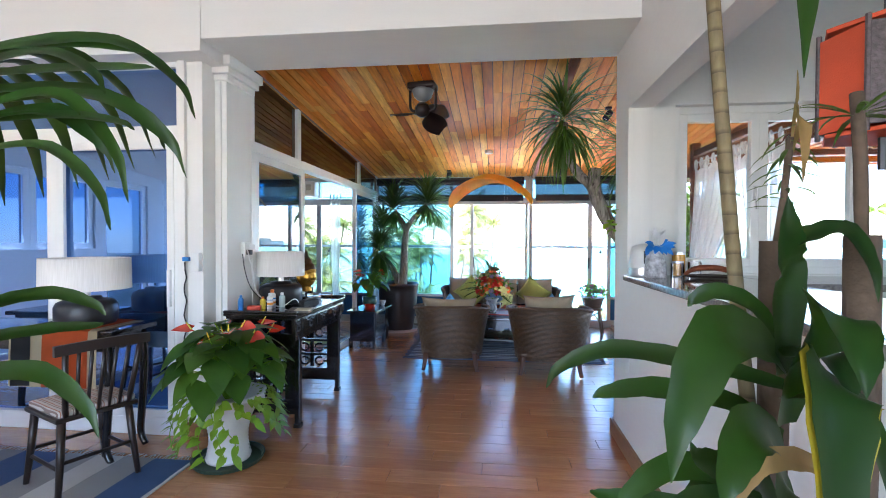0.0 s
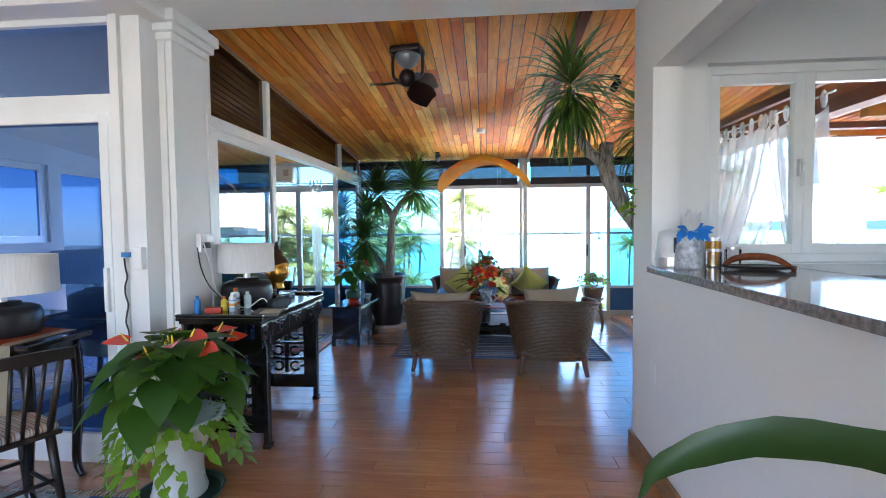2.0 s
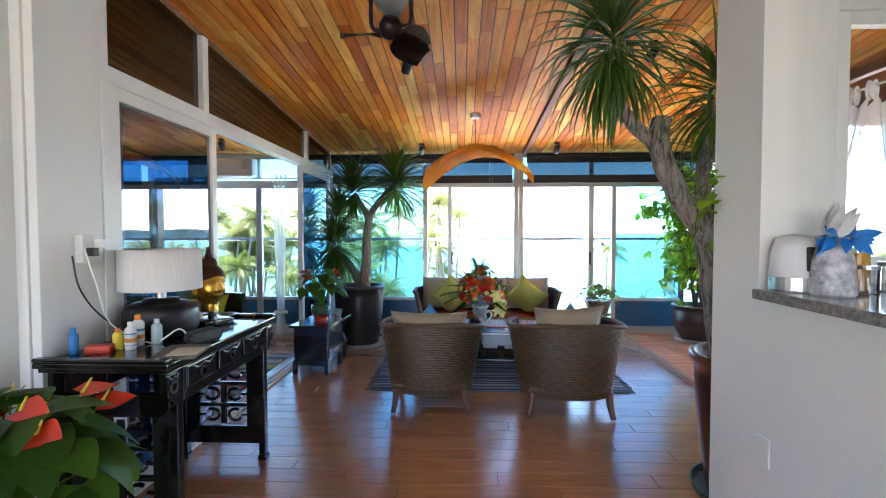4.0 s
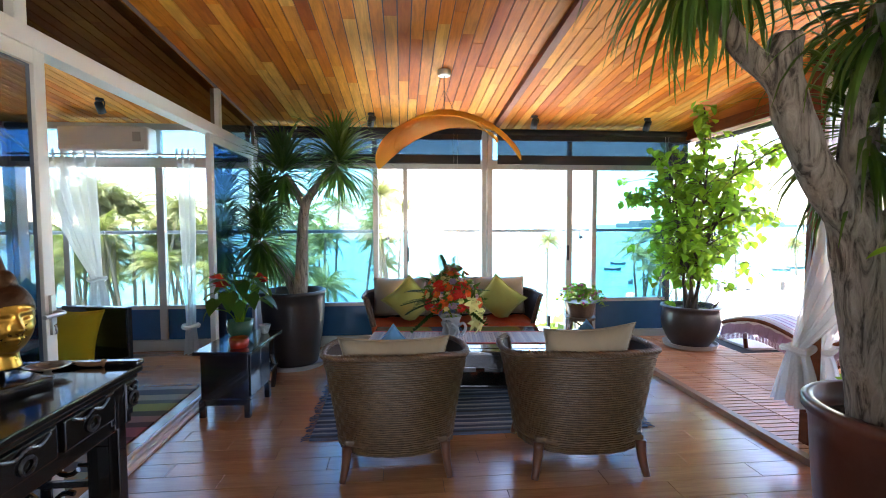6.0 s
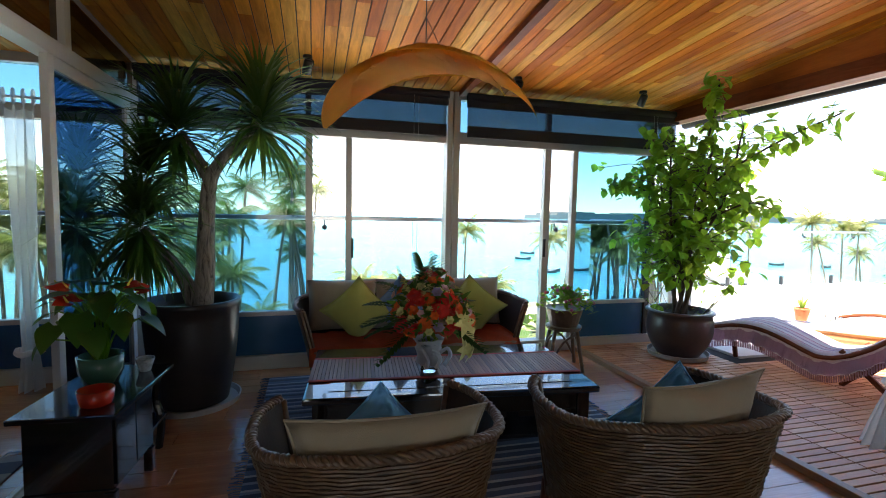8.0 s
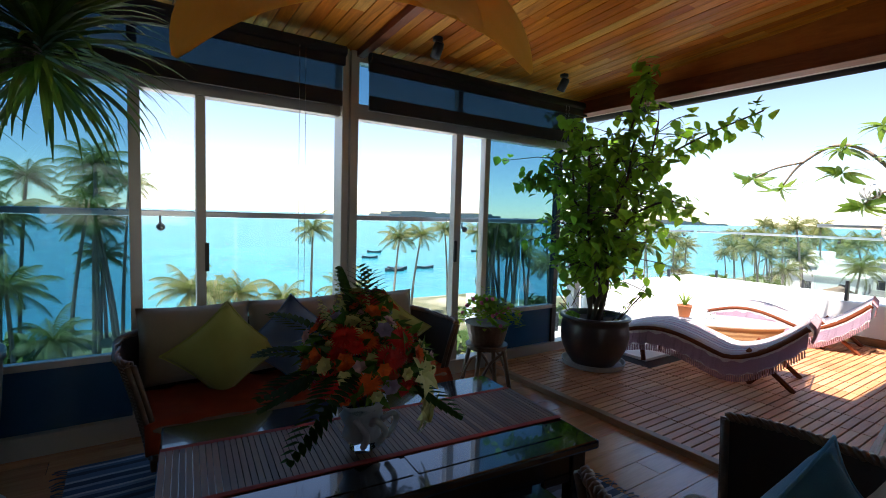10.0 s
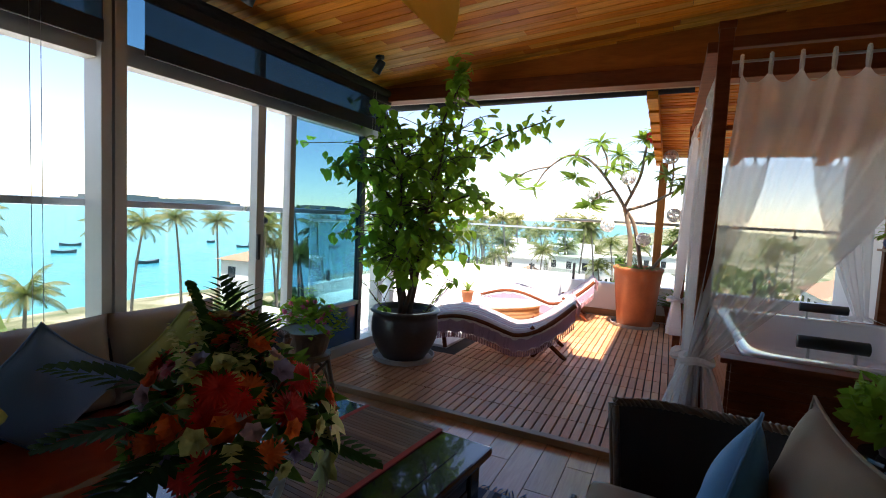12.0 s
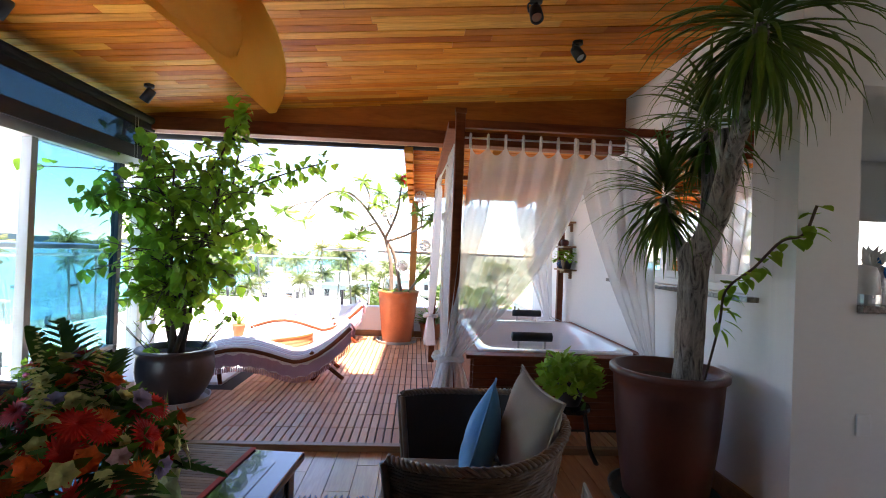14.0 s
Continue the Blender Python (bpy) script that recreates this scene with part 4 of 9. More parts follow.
def armchair():
    t = thing("armchair", "brown woven rattan tub armchair with pale cushions and wooden legs", "armchair", group="rattan seats")
    weave, inner, rim = woven_shell(0.40, 0.385, 0.15, 0.70, 0.65, 0.80, 2.35, rows=42, stakes=34)
    tagged(part("woven_shell", weave, RATTAN, t), kind="stuff")
    part("lining", inner, RATTAN_GAP_SHADE, t)
    part("rim", rim, RATTAN_RIM, t, "plaited rattan rim", smooth=True)
    bm = bmesh.new()
    tube_bm(bm, [Vector((p.x, p.y, 0.205)) for p in [shell_point(i / 40, 0.312, 0.29, 2.8, 38) for i in range(41)]], 0.016, 8)
    box_bm(bm, (-0.27, -0.26, 0.20), (0.27, 0.27, 0.23), 0.008)
    part("seat_frame", bm, RATTAN, t)
    for x, y in [(-0.255, -0.255), (0.255, -0.255), (-0.255, 0.25), (0.255, 0.25)]:
        bm = bmesh.new()
        leg_bm(bm, x, y, 0.012, 0.20, 0.035)
        part("leg", bm, LEGWOOD, t, "tapered red-brown wooden leg", smooth=True)
    bm = bmesh.new()
    box_bm(bm, (-0.26, -0.20, 0.24), (0.26, 0.31, 0.40), 0.045)
    part("seat_cushion", bm, BEIGE, t, "thick grey-beige seat cushion", smooth=True)
    return t


chair_l = armchair()
chair_l.matrix_basis = pose(-0.555, 6.125, 0, 0, 0, 1) @ Matrix.Diagonal((1.06, 1.02, 1.02, 1))
chair_r = copy_thing(chair_l, pose(0.535, 6.06, 0, 0, 0, -2) @ Matrix.Diagonal((1.07, 1.05, 1.02, 1)))
cushion("back_cushion", 0.60, 0.38, 0.16, BEIGE, pose(-0.56, 5.86, 0.63, 10, 0, -1), "beige piped back cushion leaning in a rattan armchair", "armchair cushions")
cushion("back_cushion", 0.53, 0.45, 0.17, BEIGE, pose(0.50, 5.79, 0.655, 14, -1.5, 4), "beige piped cushion leaning in a rattan armchair", "armchair cushions")
cushion("throw_pillow", 0.41, 0.41, 0.15, BLUE_CLOTH, pose(0.57, 5.97, 0.585, 16, 43, -6), "bright sky-blue throw pillow in a rattan armchair", "armchair cushions")
cushion("throw_pillow", 0.36, 0.36, 0.14, BLUE_CLOTH, pose(-0.56, 6.04, 0.60, 16, 44, 4), "bright sky-blue throw pillow in a rattan armchair", "armchair cushions")


def sofa():
    t = thing("sofa", "brown woven rattan sofa with beige back cushions and a rust cloth", "sofa", pose(0.01, 8.22, 0, 0, 0, 180), "rattan seats")
    weave, inner, rim = woven_shell(0.92, 0.36, 0.20, 0.70, 0.68, 0.88, 5.0, 30, 28, 90)
    tagged(part("woven_shell", weave, RATTAN, t), kind="stuff")
    part("lining", inner, RATTAN_GAP_SHADE, t)
    part("rim", rim, RATTAN_RIM, t, "plaited rattan rim", smooth=True)
    boxes("seat_frame", [((-0.80, -0.30, 0.20), (0.80, 0.32, 0.26))], RATTAN, t, bevel=0.01)
    for x, y in [(-0.72, -0.27), (0.72, -0.27), (-0.72, 0.28), (0.72, 0.28)]:
        bm = bmesh.new()
        leg_bm(bm, x, y, 0.012, 0.21, 0.03)
        part("leg", bm, LEGWOOD, t, smooth=True)
    for k in (-1, 0, 1):
        bm = pillow_bm(0.57, 0.42, 0.20, 0.05)
        part("back_cushion", bm, BEIGE, t, "plump grey-beige back cushion", True, pose(k * 0.555, -0.22, 0.63, 12, 0, 0))
    bm = bmesh.new()
    box_bm(bm, (-0.80, -0.20, 0.26), (0.80, 0.32, 0.40), 0.04)
    part("seat_cushion", bm, BEIGE, t, smooth=True)
    bm = bmesh.new()
    rows = []
    for j in range(15):
        v = j / 14
        y = -0.18 + 0.54 * v
        row = []
        for i in range(41):
            x = -0.82 + 1.64 * i / 40
            z = 0.412 + 0.006 * math.sin(x * 23 + 6 * v) + 0.004 * math.sin(x * 51)
            if v > 0.88:
                z -= (v - 0.88) * 0.9
            row.append(bm.verts.new((x, y, z)))
        rows.append(row)
    for r0, r1 in zip(rows, rows[1:]):
        for i in range(40):
            bm.faces.new((r0[i], r0[i + 1], r1[i + 1], r1[i]))
    bmesh.ops.solidify(bm, geom=bm.faces[:], thickness=0.006)
    part("seat_cloth", bm, ORANGE_CLOTH, t, "creased rust-orange cloth over the seat", smooth=True)
    return t


sofa()
cushion("throw_pillow", 0.42, 0.42, 0.16, GREEN_CLOTH, pose(-0.44, 8.20, 0.62, 20, 45, 8), "lime green throw pillow standing on one corner", "sofa pillows")
cushion("throw_pillow", 0.42, 0.42, 0.16, GREEN_CLOTH, pose(0.52, 8.22, 0.62, 20, 38, -10), "lime green throw pillow leaning on the sofa", "sofa pillows")
cushion("throw_pillow", 0.42, 0.42, 0.16, SLATE_CLOTH, pose(-0.08, 8.20, 0.64, 22, 38, 5), "slate blue throw pillow leaning on the sofa", "sofa pillows")

# coffee table with its runner
t = thing("coffee_table", "low black lacquered table with panelled top and carved aprons", "table", pose(0.02, 7.28, 0, 0, 0, -5.5) @ Matrix.Diagonal((1.05, 0.84, 1, 1)))
boxes("tabletop", [((-0.78, -0.53, 0.405), (0.78, 0.53, 0.443))], TABLETOP, t, bevel=0.01)
for x0, x1, y0, y1 in [(-0.66, -0.01, -0.42, -0.19), (0.01, 0.66, -0.42, -0.19), (-0.66, -0.01, 0.19, 0.42), (0.01, 0.66, 0.19, 0.42)]:
    boxes("top_panel", [((x0, y0, 0.4432), (x1, y1, 0.4462))], TABLETOP, t, bevel=0.001)
for sy in (-1, 1):
    bm = bmesh.new()
    box_bm(bm, (-0.70, sy * 0.47 - 0.012, 0.30), (0.70, sy * 0.47 + 0.012, 0.405), 0.004)
    for k in range(7):
        x = -0.6 + k * 0.2
        box_bm(bm, (x - 0.07, sy * 0.47 - 0.016, 0.27), (x + 0.07, sy * 0.47 + 0.016, 0.31), 0.006)
    part("apron", bm, BLACKWOOD, t)
for sx in (-1, 1):
    boxes("apron", [((sx * 0.71 - 0.012, -0.45, 0.29), (sx * 0.71 + 0.012, 0.45, 0.405))], BLACKWOOD, t, bevel=0.004)
    for sy in (-1, 1):
        boxes("leg", [((sx * 0.70 - 0.035, sy * 0.46 - 0.035, 0.012), (sx * 0.70 + 0.035, sy * 0.46 + 0.035, 0.405)), ((sx * 0.70 - 0.05, sy * 0.46 - 0.05, 0.012), (sx * 0.70 + 0.05, sy * 0.46 + 0.05, 0.05))], BLACKWOOD, t, bevel=0.006)
boxes("lower_shelf", [((-0.68, -0.42, 0.12), (0.68, 0.42, 0.145))], BLACKWOOD, t, bevel=0.004)
run = thing("table_runner", "brown slatted bamboo runner with a red border", "table runner", pose(0.02, 7.28, 0.447, 0, 0, -5.5) @ Matrix.Diagonal((1.05, 1.15, 1, 1)))
BAMBOO = timber("bamboo_slats", [(0.20, 0.105, 0.05), (0.30, 0.17, 0.085), (0.24, 0.13, 0.065), (0.13, 0.065, 0.032), (0.33, 0.20, 0.11)], (30, 2, 30), 0.45, "object", streak=0.4)
bm = bmesh.new()
box_bm(bm, (-0.0095, -0.165, 0.0), (0.0095, 0.165, 0.004), 0.0012)
slat_mesh = mesh_of(bm, "slat", BAMBOO)
for k in range(74):
    ob = new("slat", slat_mesh)
    ob.parent, ob.location = run, (-0.766 + 0.021 * k, 0, 0)
boxes("border", [((-0.775, -0.185, 0.0), (0.775, -0.165, 0.005)), ((-0.775, 0.165, 0.0), (0.775, 0.185, 0.005))], plain("red_binding", (0.46, 0.06, 0.035), 0.8), run, "red cloth border")

# striped rug with a fringe
rugbands = [(0.0, (0.07, 0.11, 0.18)), (0.07, (0.30, 0.33, 0.37)), (0.13, (0.04, 0.06, 0.11)), (0.24, (0.20, 0.24, 0.31)), (0.31, (0.46, 0.47, 0.48)), (0.36, (0.05, 0.08, 0.15)), (0.50, (0.25, 0.29, 0.36)), (0.57, (0.03, 0.045, 0.08)), (0.70, (0.36, 0.39, 0.43)), (0.76, (0.09, 0.13, 0.21)), (0.90, (0.03, 0.04, 0.06))]


def rug(name, x0, x1, y0, y1, material, label, fringe_x=True, fringe_mat=None):
    t = thing(name, label, "rug", pose((x0 + x1) / 2, (y0 + y1) / 2, 0.001))
    bm = bmesh.new()
    w, d = (x1 - x0) / 2, (y1 - y0) / 2
    nx, ny = 30, 40
    g = [[bm.verts.new((-w + 2 * w * i / nx, -d + 2 * d * j / ny, 0.008 + 0.003 * noise.noise((i * 0.5, j * 0.5, x0)))) for i in range(nx + 1)] for j in range(ny + 1)]
    for r0, r1 in zip(g, g[1:]):
        for i in range(nx):
            bm.faces.new((r0[i], r0[i + 1], r1[i + 1], r1[i]))
    r = bmesh.ops.extrude_face_region(bm, geom=bm.faces[:])
    for v in r["geom"]:
        if isinstance(v, bmesh.types.BMVert):
            v.co.z = 0.0
    part("weave", bm, material, t)
    rnd = random.Random(3)
    bm = bmesh.new()
    for side in (-1, 1):
        n = int((2 * d if fringe_x else 2 * w) / 0.022)
        for k in range(n):
            q = -1 + 2 * (k + 0.5) / n
            p = Vector((side * w, q * d, 0.006)) if fringe_x else Vector((q * w, side * d, 0.006))
            o = Vector((side, rnd.uniform(-0.5, 0.5), 0)) if fringe_x else Vector((rnd.uniform(-0.5, 0.5), side, 0))
            o = o.normalized() * rnd.uniform(0.04, 0.07)
            tube_bm(bm, [p, p + o * 0.5 + Vector((0, 0, 0.003)), p + o - Vector((0, 0, 0.003))], 0.003, 4)
    tagged(part("fringe", bm, fringe_mat or material, t, "knotted fringe"), kind="stuff")
    return t


rug("rug", -1.13, 1.19, 6.38, 8.55, stripes("blue_rag_rug", rugbands, 1, 0.34), "woven rag rug striped in blue, grey and black", True, plain("fringe_blue", (0.08, 0.10, 0.14), 0.9))
west_bands = [(0.0, (0.30, 0.06, 0.07)), (0.09, (0.12, 0.03, 0.04)), (0.14, (0.42, 0.12, 0.13)), (0.26, (0.10, 0.05, 0.04)), (0.33, (0.40, 0.22, 0.18)), (0.42, (0.10, 0.10, 0.06)), (0.50, (0.34, 0.37, 0.10)), (0.62, (0.14, 0.16, 0.12)), (0.68, (0.38, 0.35, 0.26)), (0.78, (0.08, 0.10, 0.13)), (0.88, (0.30, 0.31, 0.30)), (0.95, (0.10, 0.12, 0.16))]
rug("rug", -4.0, -2.3, 5.2, 7.55, stripes("striped_rag_rug", west_bands, 1, 1.25), "woven rug with red, green and grey stripes", False, plain("fringe_grey", (0.12, 0.13, 0.15), 0.9))

# black side table
t = thing("side_table", "low black wooden side table with splayed sides", "side table", pose(-1.80, 7.15, 0, 0, 0, -4))
boxes("tabletop", [((-0.21, -0.36, 0.475), (0.21, 0.36, 0.50))], BLACKWOOD, t, bevel=0.006)
boxes("body", [((-0.175, -0.315, 0.13), (0.175, 0.12, 0.475))], BLACKWOOD, t, bevel=0.005)
boxes("door", [((0.176, -0.295, 0.15), (0.186, -0.10, 0.46))], BLACKWOOD, t, bevel=0.003)
boxes("door", [((0.176, -0.09, 0.15), (0.186, 0.10, 0.46))], BLACKWOOD, t, bevel=0.003)
boxes("shelf", [((-0.175, 0.12, 0.20), (0.175, 0.335, 0.22))], BLACKWOOD, t, bevel=0.003)
bm = bmesh.new()
for x in (-0.16, 0.12):
    tube_bm(bm, smooth_path([(x + 0.02, 0.30, 0.47), (x, 0.33, 0.30), (x + 0.03, 0.315, 0.18), (x, 0.35, 0.0)], 4), 0.022, 8)
part("end_frame", bm, BLACKWOOD, t, "curved end legs")
for y in (-0.31, 0.10):
    bm = bmesh.new()
    box_bm(bm, (-0.18, y - 0.012, 0.09), (0.18, y + 0.012, 0.14), 0.003)
    for x in (-0.165, 0.165):
        box_bm(bm, (x - 0.022, y - 0.02, 0.0), (x + 0.022, y + 0.02, 0.13), 0.005)
    part("leg", bm, BLACKWOOD, t)

# wing-shaped pendant lamp
SHADE_CLOTH = Nodes("yellow_stretched_cloth")
n = SHADE_CLOTH
c = n.ramp(n.noise(n.coords((2, 9, 2)), 2.0, 3), [(0.3, (0.80, 0.41, 0.03)), (0.7, (0.84, 0.45, 0.045))])
n.put(n.b.inputs["Base Color"], c)
n.b.inputs["Roughness"].default_value = 0.75
tl = n.add("BsdfTranslucent")
n.put(tl.inputs["Color"], n.mix(0.5, c, (0.90, 0.50, 0.07)))
mx = n.add("MixShader", Fac=0.55)
n.put(mx.inputs[1], n.b.outputs[0])
n.put(mx.inputs[2], tl.outputs[0])
n.put(n.t.nodes["Material Output"].inputs[0], mx.outputs[0])
n.bump(n.noise(n.coords((60, 3, 3)), 2.0, 2), 0.4, 0.006)
t = thing("pendant_lamp", "yellow cloth pendant lamp shaped like a bent wing", "pendant lamp", pose(-0.16, 7.18, 2.31, 0, 0, -31))
bm = bmesh.new()
rows = []
for i in range(37):
    s = i / 36 * 2 - 1
    x = 0.645 * math.sin(s * 1.30) / math.sin(1.30)
    zc = -0.39 * abs(s) ** 1.75 - 0.01
    half = 0.25 * max(0.02, 1 - abs(s) ** 2.2) ** 0.65
    row = []
    for j in range(13):
        v = j / 12 * 2 - 1
        row.append(bm.verts.new((x, v * half, zc + 0.05 * (1 - abs(s)) * (1 - v * v) - 0.045 * (v ** 2) * (1 - abs(s)) + 0.004 * math.sin(i * 2.6) * (1 - abs(v)))))
    rows.append(row)
for r0, r1 in zip(rows, rows[1:]):
    for j in range(12):
        bm.faces.new((r0[j], r0[j + 1], r1[j + 1], r1[j]))
bmesh.ops.solidify(bm, geom=bm.faces[:], thickness=0.004)
part("shade", bm, SHADE_CLOTH.m, t, smooth=True)
bm = bmesh.new()
rows = []
for i in range(25):
    s = i / 24 * 2 - 1
    x = 0.46 * math.sin(s * 1.30) / math.sin(1.30)
    zc = -0.20 * abs(s) ** 1.75 - 0.055
    half = 0.19 * max(0.02, 1 - abs(s) ** 2.2) ** 0.6
    rows.append([bm.verts.new((x, v * half, zc - 0.03 * (1 - v * v) * (1 - abs(s)) + 0.006 * (1 if (i + j) % 2 else -1))) for j, v in enumerate((-1, -0.6, -0.2, 0.2, 0.6, 1))])
for r0, r1 in zip(rows, rows[1:]):
    for j in range(5):
        bm.faces.new((r0[j], r0[j + 1], r1[j + 1], r1[j]))
bmesh.ops.solidify(bm, geom=bm.faces[:], thickness=0.003)
part("lining", bm, SHADE_CLOTH.m, t, "pleated inner cloth gathered at the middle", smooth=True)
bm = bmesh.new()
zt = ceil_z(7.18) - 2.31
tube_bm(bm, [(0, 0, 0.03), (0, 0, zt)], 0.003, 6)
for k in (-1, 1):
    tube_bm(bm, [(k * 0.09, 0, 0.02), (0, 0, 0.20)], 0.0015, 4)
part("cord", bm, DARKALU, t)
bm = bmesh.new()
lathe_bm(bm, [(0.0, zt - 0.045), (0.05, zt - 0.045), (0.055, zt - 0.03), (0.055, zt)], 24)
part("ceiling_rose", bm, STEEL, t, smooth=False)

# ceiling fan: a boxy canopy, a hoop and a tilted head with three paddle blades
FANDARK = plain("bronze_paint", (0.028, 0.018, 0.017), 0.32, 0.4, vary=0.2, bump=0)
FANGREY = plain("grey_fan_blade", (0.20, 0.21, 0.22), 0.3, 0.3, vary=0.1, bump=0)
t = thing("ceiling_fan", "small dark ceiling fan, its tilted head hung in a hoop", "fan", pose(-0.72, 4.97, ceil_z(4.97), 0, 0, -8))
bm = bmesh.new()
box_bm(bm, (-0.125, -0.09, -0.055), (0.125, 0.09, 0.004), 0.02)
part("canopy", bm, FANDARK, t, "dark rounded canopy", smooth=True)
bm = bmesh.new()
lathe_bm(bm, [(0.095, -0.05), (0.095, -0.07), (0.08, -0.12), (0.04, -0.15), (0.0, -0.158)], 28)
part("motor_cup", bm, FANGREY, t, "grey metal cup under the canopy", smooth=True)
bm = bmesh.new()
hoop = smooth_path([(-0.118, 0, -0.03), (-0.122, 0, -0.14), (-0.112, 0, -0.22), (-0.06, 0, -0.245), (0.06, 0, -0.245), (0.112, 0, -0.22), (0.122, 0, -0.14), (0.118, 0, -0.03)], 5)
tube_bm(bm, hoop, 0.013, 8)
part("yoke", bm, FANDARK, t, "dark hoop that carries the head", smooth=True)
bm = bmesh.new()
lathe_bm(bm, [(0.0, 0.06), (0.045, 0.055), (0.066, 0.02), (0.066, -0.03), (0.045, -0.055), (0.0, -0.06)], 24)
head = part("motor_head", bm, FANDARK, t, "dark motor housing", True, pose(0, -0.01, -0.235, 38, 18, 0))
for k, (turn, mat) in enumerate([(205, FANDARK), (-25, FANDARK), (60, FANGREY)]):
    bm = bmesh.new()
    g = []
    for i in range(11):
        u = i / 10
        w = 0.022 + 0.075 * math.sin(math.pi * min(1.0, 0.06 + u * 0.86)) ** 0.8
        g.append([bm.verts.new((0.05 + 0.24 * u, w * v, 0.035 * v - 0.03 * u + 0.012 * (1 - v * v))) for v in (-1, -0.5, 0, 0.5, 1)])
    for r0, r1 in zip(g, g[1:]):
        for j in range(4):
            bm.faces.new((r0[j], r0[j + 1], r1[j + 1], r1[j]))
    bmesh.ops.solidify(bm, geom=bm.faces[:], thickness=0.006)
    part("blade", bm, mat, head, "rounded paddle blade", True, Matrix.Rotation(radians(turn), 4, "Z") @ Matrix.Translation((0, 0, -0.045)))

# ceiling spotlights
def spot(x, y, turn, tip=35, z=None):
    t = thing("ceiling_spotlight", "small black adjustable spotlight on the boarded ceiling", "spotlight", pose(x, y, z or ceil_z(y), 0, 0, turn), "ceiling spotlights")
    bm = bmesh.new()
    lathe_bm(bm, [(0.035, 0.0), (0.035, -0.02), (0.012, -0.024), (0.012, -0.05)], 16)
    part("base", bm, DARKALU, t)
    bm = bmesh.new()
    lathe_bm(bm, [(0.0, 0.045), (0.028, 0.045), (0.034, 0.03), (0.036, -0.06), (0.031, -0.06), (0.026, -0.04)], 18, cap=False)
    head = part("lamp_head", bm, DARKALU, t, "", True, pose(0.0, 0.0, -0.075, tip, 0, 0))
    bm = bmesh.new()
    lathe_bm(bm, [(0.0, -0.045), (0.029, -0.045)], 18, cap=False)
    part("lens", bm, STEEL, head)
    bm = bmesh.new()
    tube_bm(bm, smooth_path([(0.04, 0, -0.075), (0.042, 0, -0.03), (0.0, 0, -0.022)], 4), 0.005, 6)
    part("bracket", bm, DARKALU, t)
    return t


for x, y, a in [(-0.82, 8.30, 20), (0.91, 8.30, 0), (2.18, 8.32, 0), (-0.72, 5.83, 40), (1.07, 5.68, 90), (1.61, 5.265, 120), (-3.3, 8.0, 0)]:
    spot(x, y, a)

# dark mesh blinds over the window heads
MESH = sheer_mat("dark_blind_mesh", (0.05, 0.055, 0.065), 0.32)
for x0, x1 in [(-2.10, 0.40), (0.58, 2.90)]:
    t = thing("roller_blind", "dark mesh roller blind, let down over the window heads", "blind", pose(0, 8.66, 0), "roller blinds")
    bm = bmesh.new()
    tube_bm(bm, [(x0, 0, 2.465), (x1, 0, 2.465)], 0.035, 14)
    part("roller", bm, BLIND, t)
    boxes("fabric", [((x0 + 0.01, 0.030, 2.21), (x1 - 0.01, 0.032, 2.47))], MESH, t)
    boxes("cover", [((x0, -0.004, 2.375), (x1, 0.028, 2.50))], BLIND, t, "dark blind cover", bevel=0.004)
    boxes("hem", [((x0 + 0.01, 0.02, 2.105), (x1 - 0.01, 0.036, 2.21))], BLIND, t, bevel=0.004)
    bm = bmesh.new()
    for k in (-0.02, 0.02):
        tube_bm(bm, [(x1 - 0.30 + k, -0.02, 2.46), (x1 - 0.30 + k, -0.02, 0.75)], 0.0015, 4)
    part("pull_cord", bm, STEEL, t)

# rattan stool with a basket of flowers
t = thing("plant_stool", "round rattan stool with crossed legs beside the sofa", "stool", pose(1.45, 8.32, 0) @ Matrix.Diagonal((1.25, 1.25, 1.12, 1)))
bm = bmesh.new()
for k in range(4):
    a = k * math.pi / 2 + 0.5
    p, q = Vector((0.17 * math.cos(a), 0.17 * math.sin(a), 0)), Vector((0.11 * math.cos(a), 0.11 * math.sin(a), 0.33))
    tube_bm(bm, [p, q], 0.014, 8)
    b = a + math.pi / 2
    r = Vector((0.11 * math.cos(b), 0.11 * math.sin(b), 0.30))
    mid = p.lerp(r, 0.5) + Vector((0, 0, 0.08))
    tube_bm(bm, smooth_path([p + Vector((0, 0, 0.05)), mid, r], 5), 0.009, 6)
part("leg_frame", bm, RATTAN_RIM, t, smooth=True)
bm = bmesh.new()
for z, r in [(0.33, 0.125), (0.345, 0.13)]:
    lathe_bm(bm, [(r - 0.02, z - 0.008), (r, z - 0.004), (r, z + 0.008), (r - 0.02, z + 0.01), (0.0, z + 0.01)], 24, cap=False)
part("seat", bm, RATTAN_RIM, t)

# small things on the side table
t = thing("candle_bowl", "glossy red glass candle bowl", "candle holder", pose(-1.74, 6.92, 0.50))
bm = bmesh.new()
lathe_bm(bm, [(0.055, 0.0), (0.068, 0.01), (0.075, 0.075), (0.068, 0.075), (0.06, 0.02), (0.0, 0.02)], 28)
part("bowl", bm, plain("red_glaze", (0.45, 0.025, 0.01), 0.15, coat=0.6, bump=0), t, smooth=True)
t = thing("small_cup", "small white and blue porcelain cup", "cup", pose(-1.68, 7.38, 0.50))
bm = bmesh.new()
lathe_bm(bm, [(0.025, 0.0), (0.03, 0.01), (0.045, 0.06), (0.048, 0.075), (0.043, 0.072), (0.027, 0.015), (0.0, 0.012)], 24)
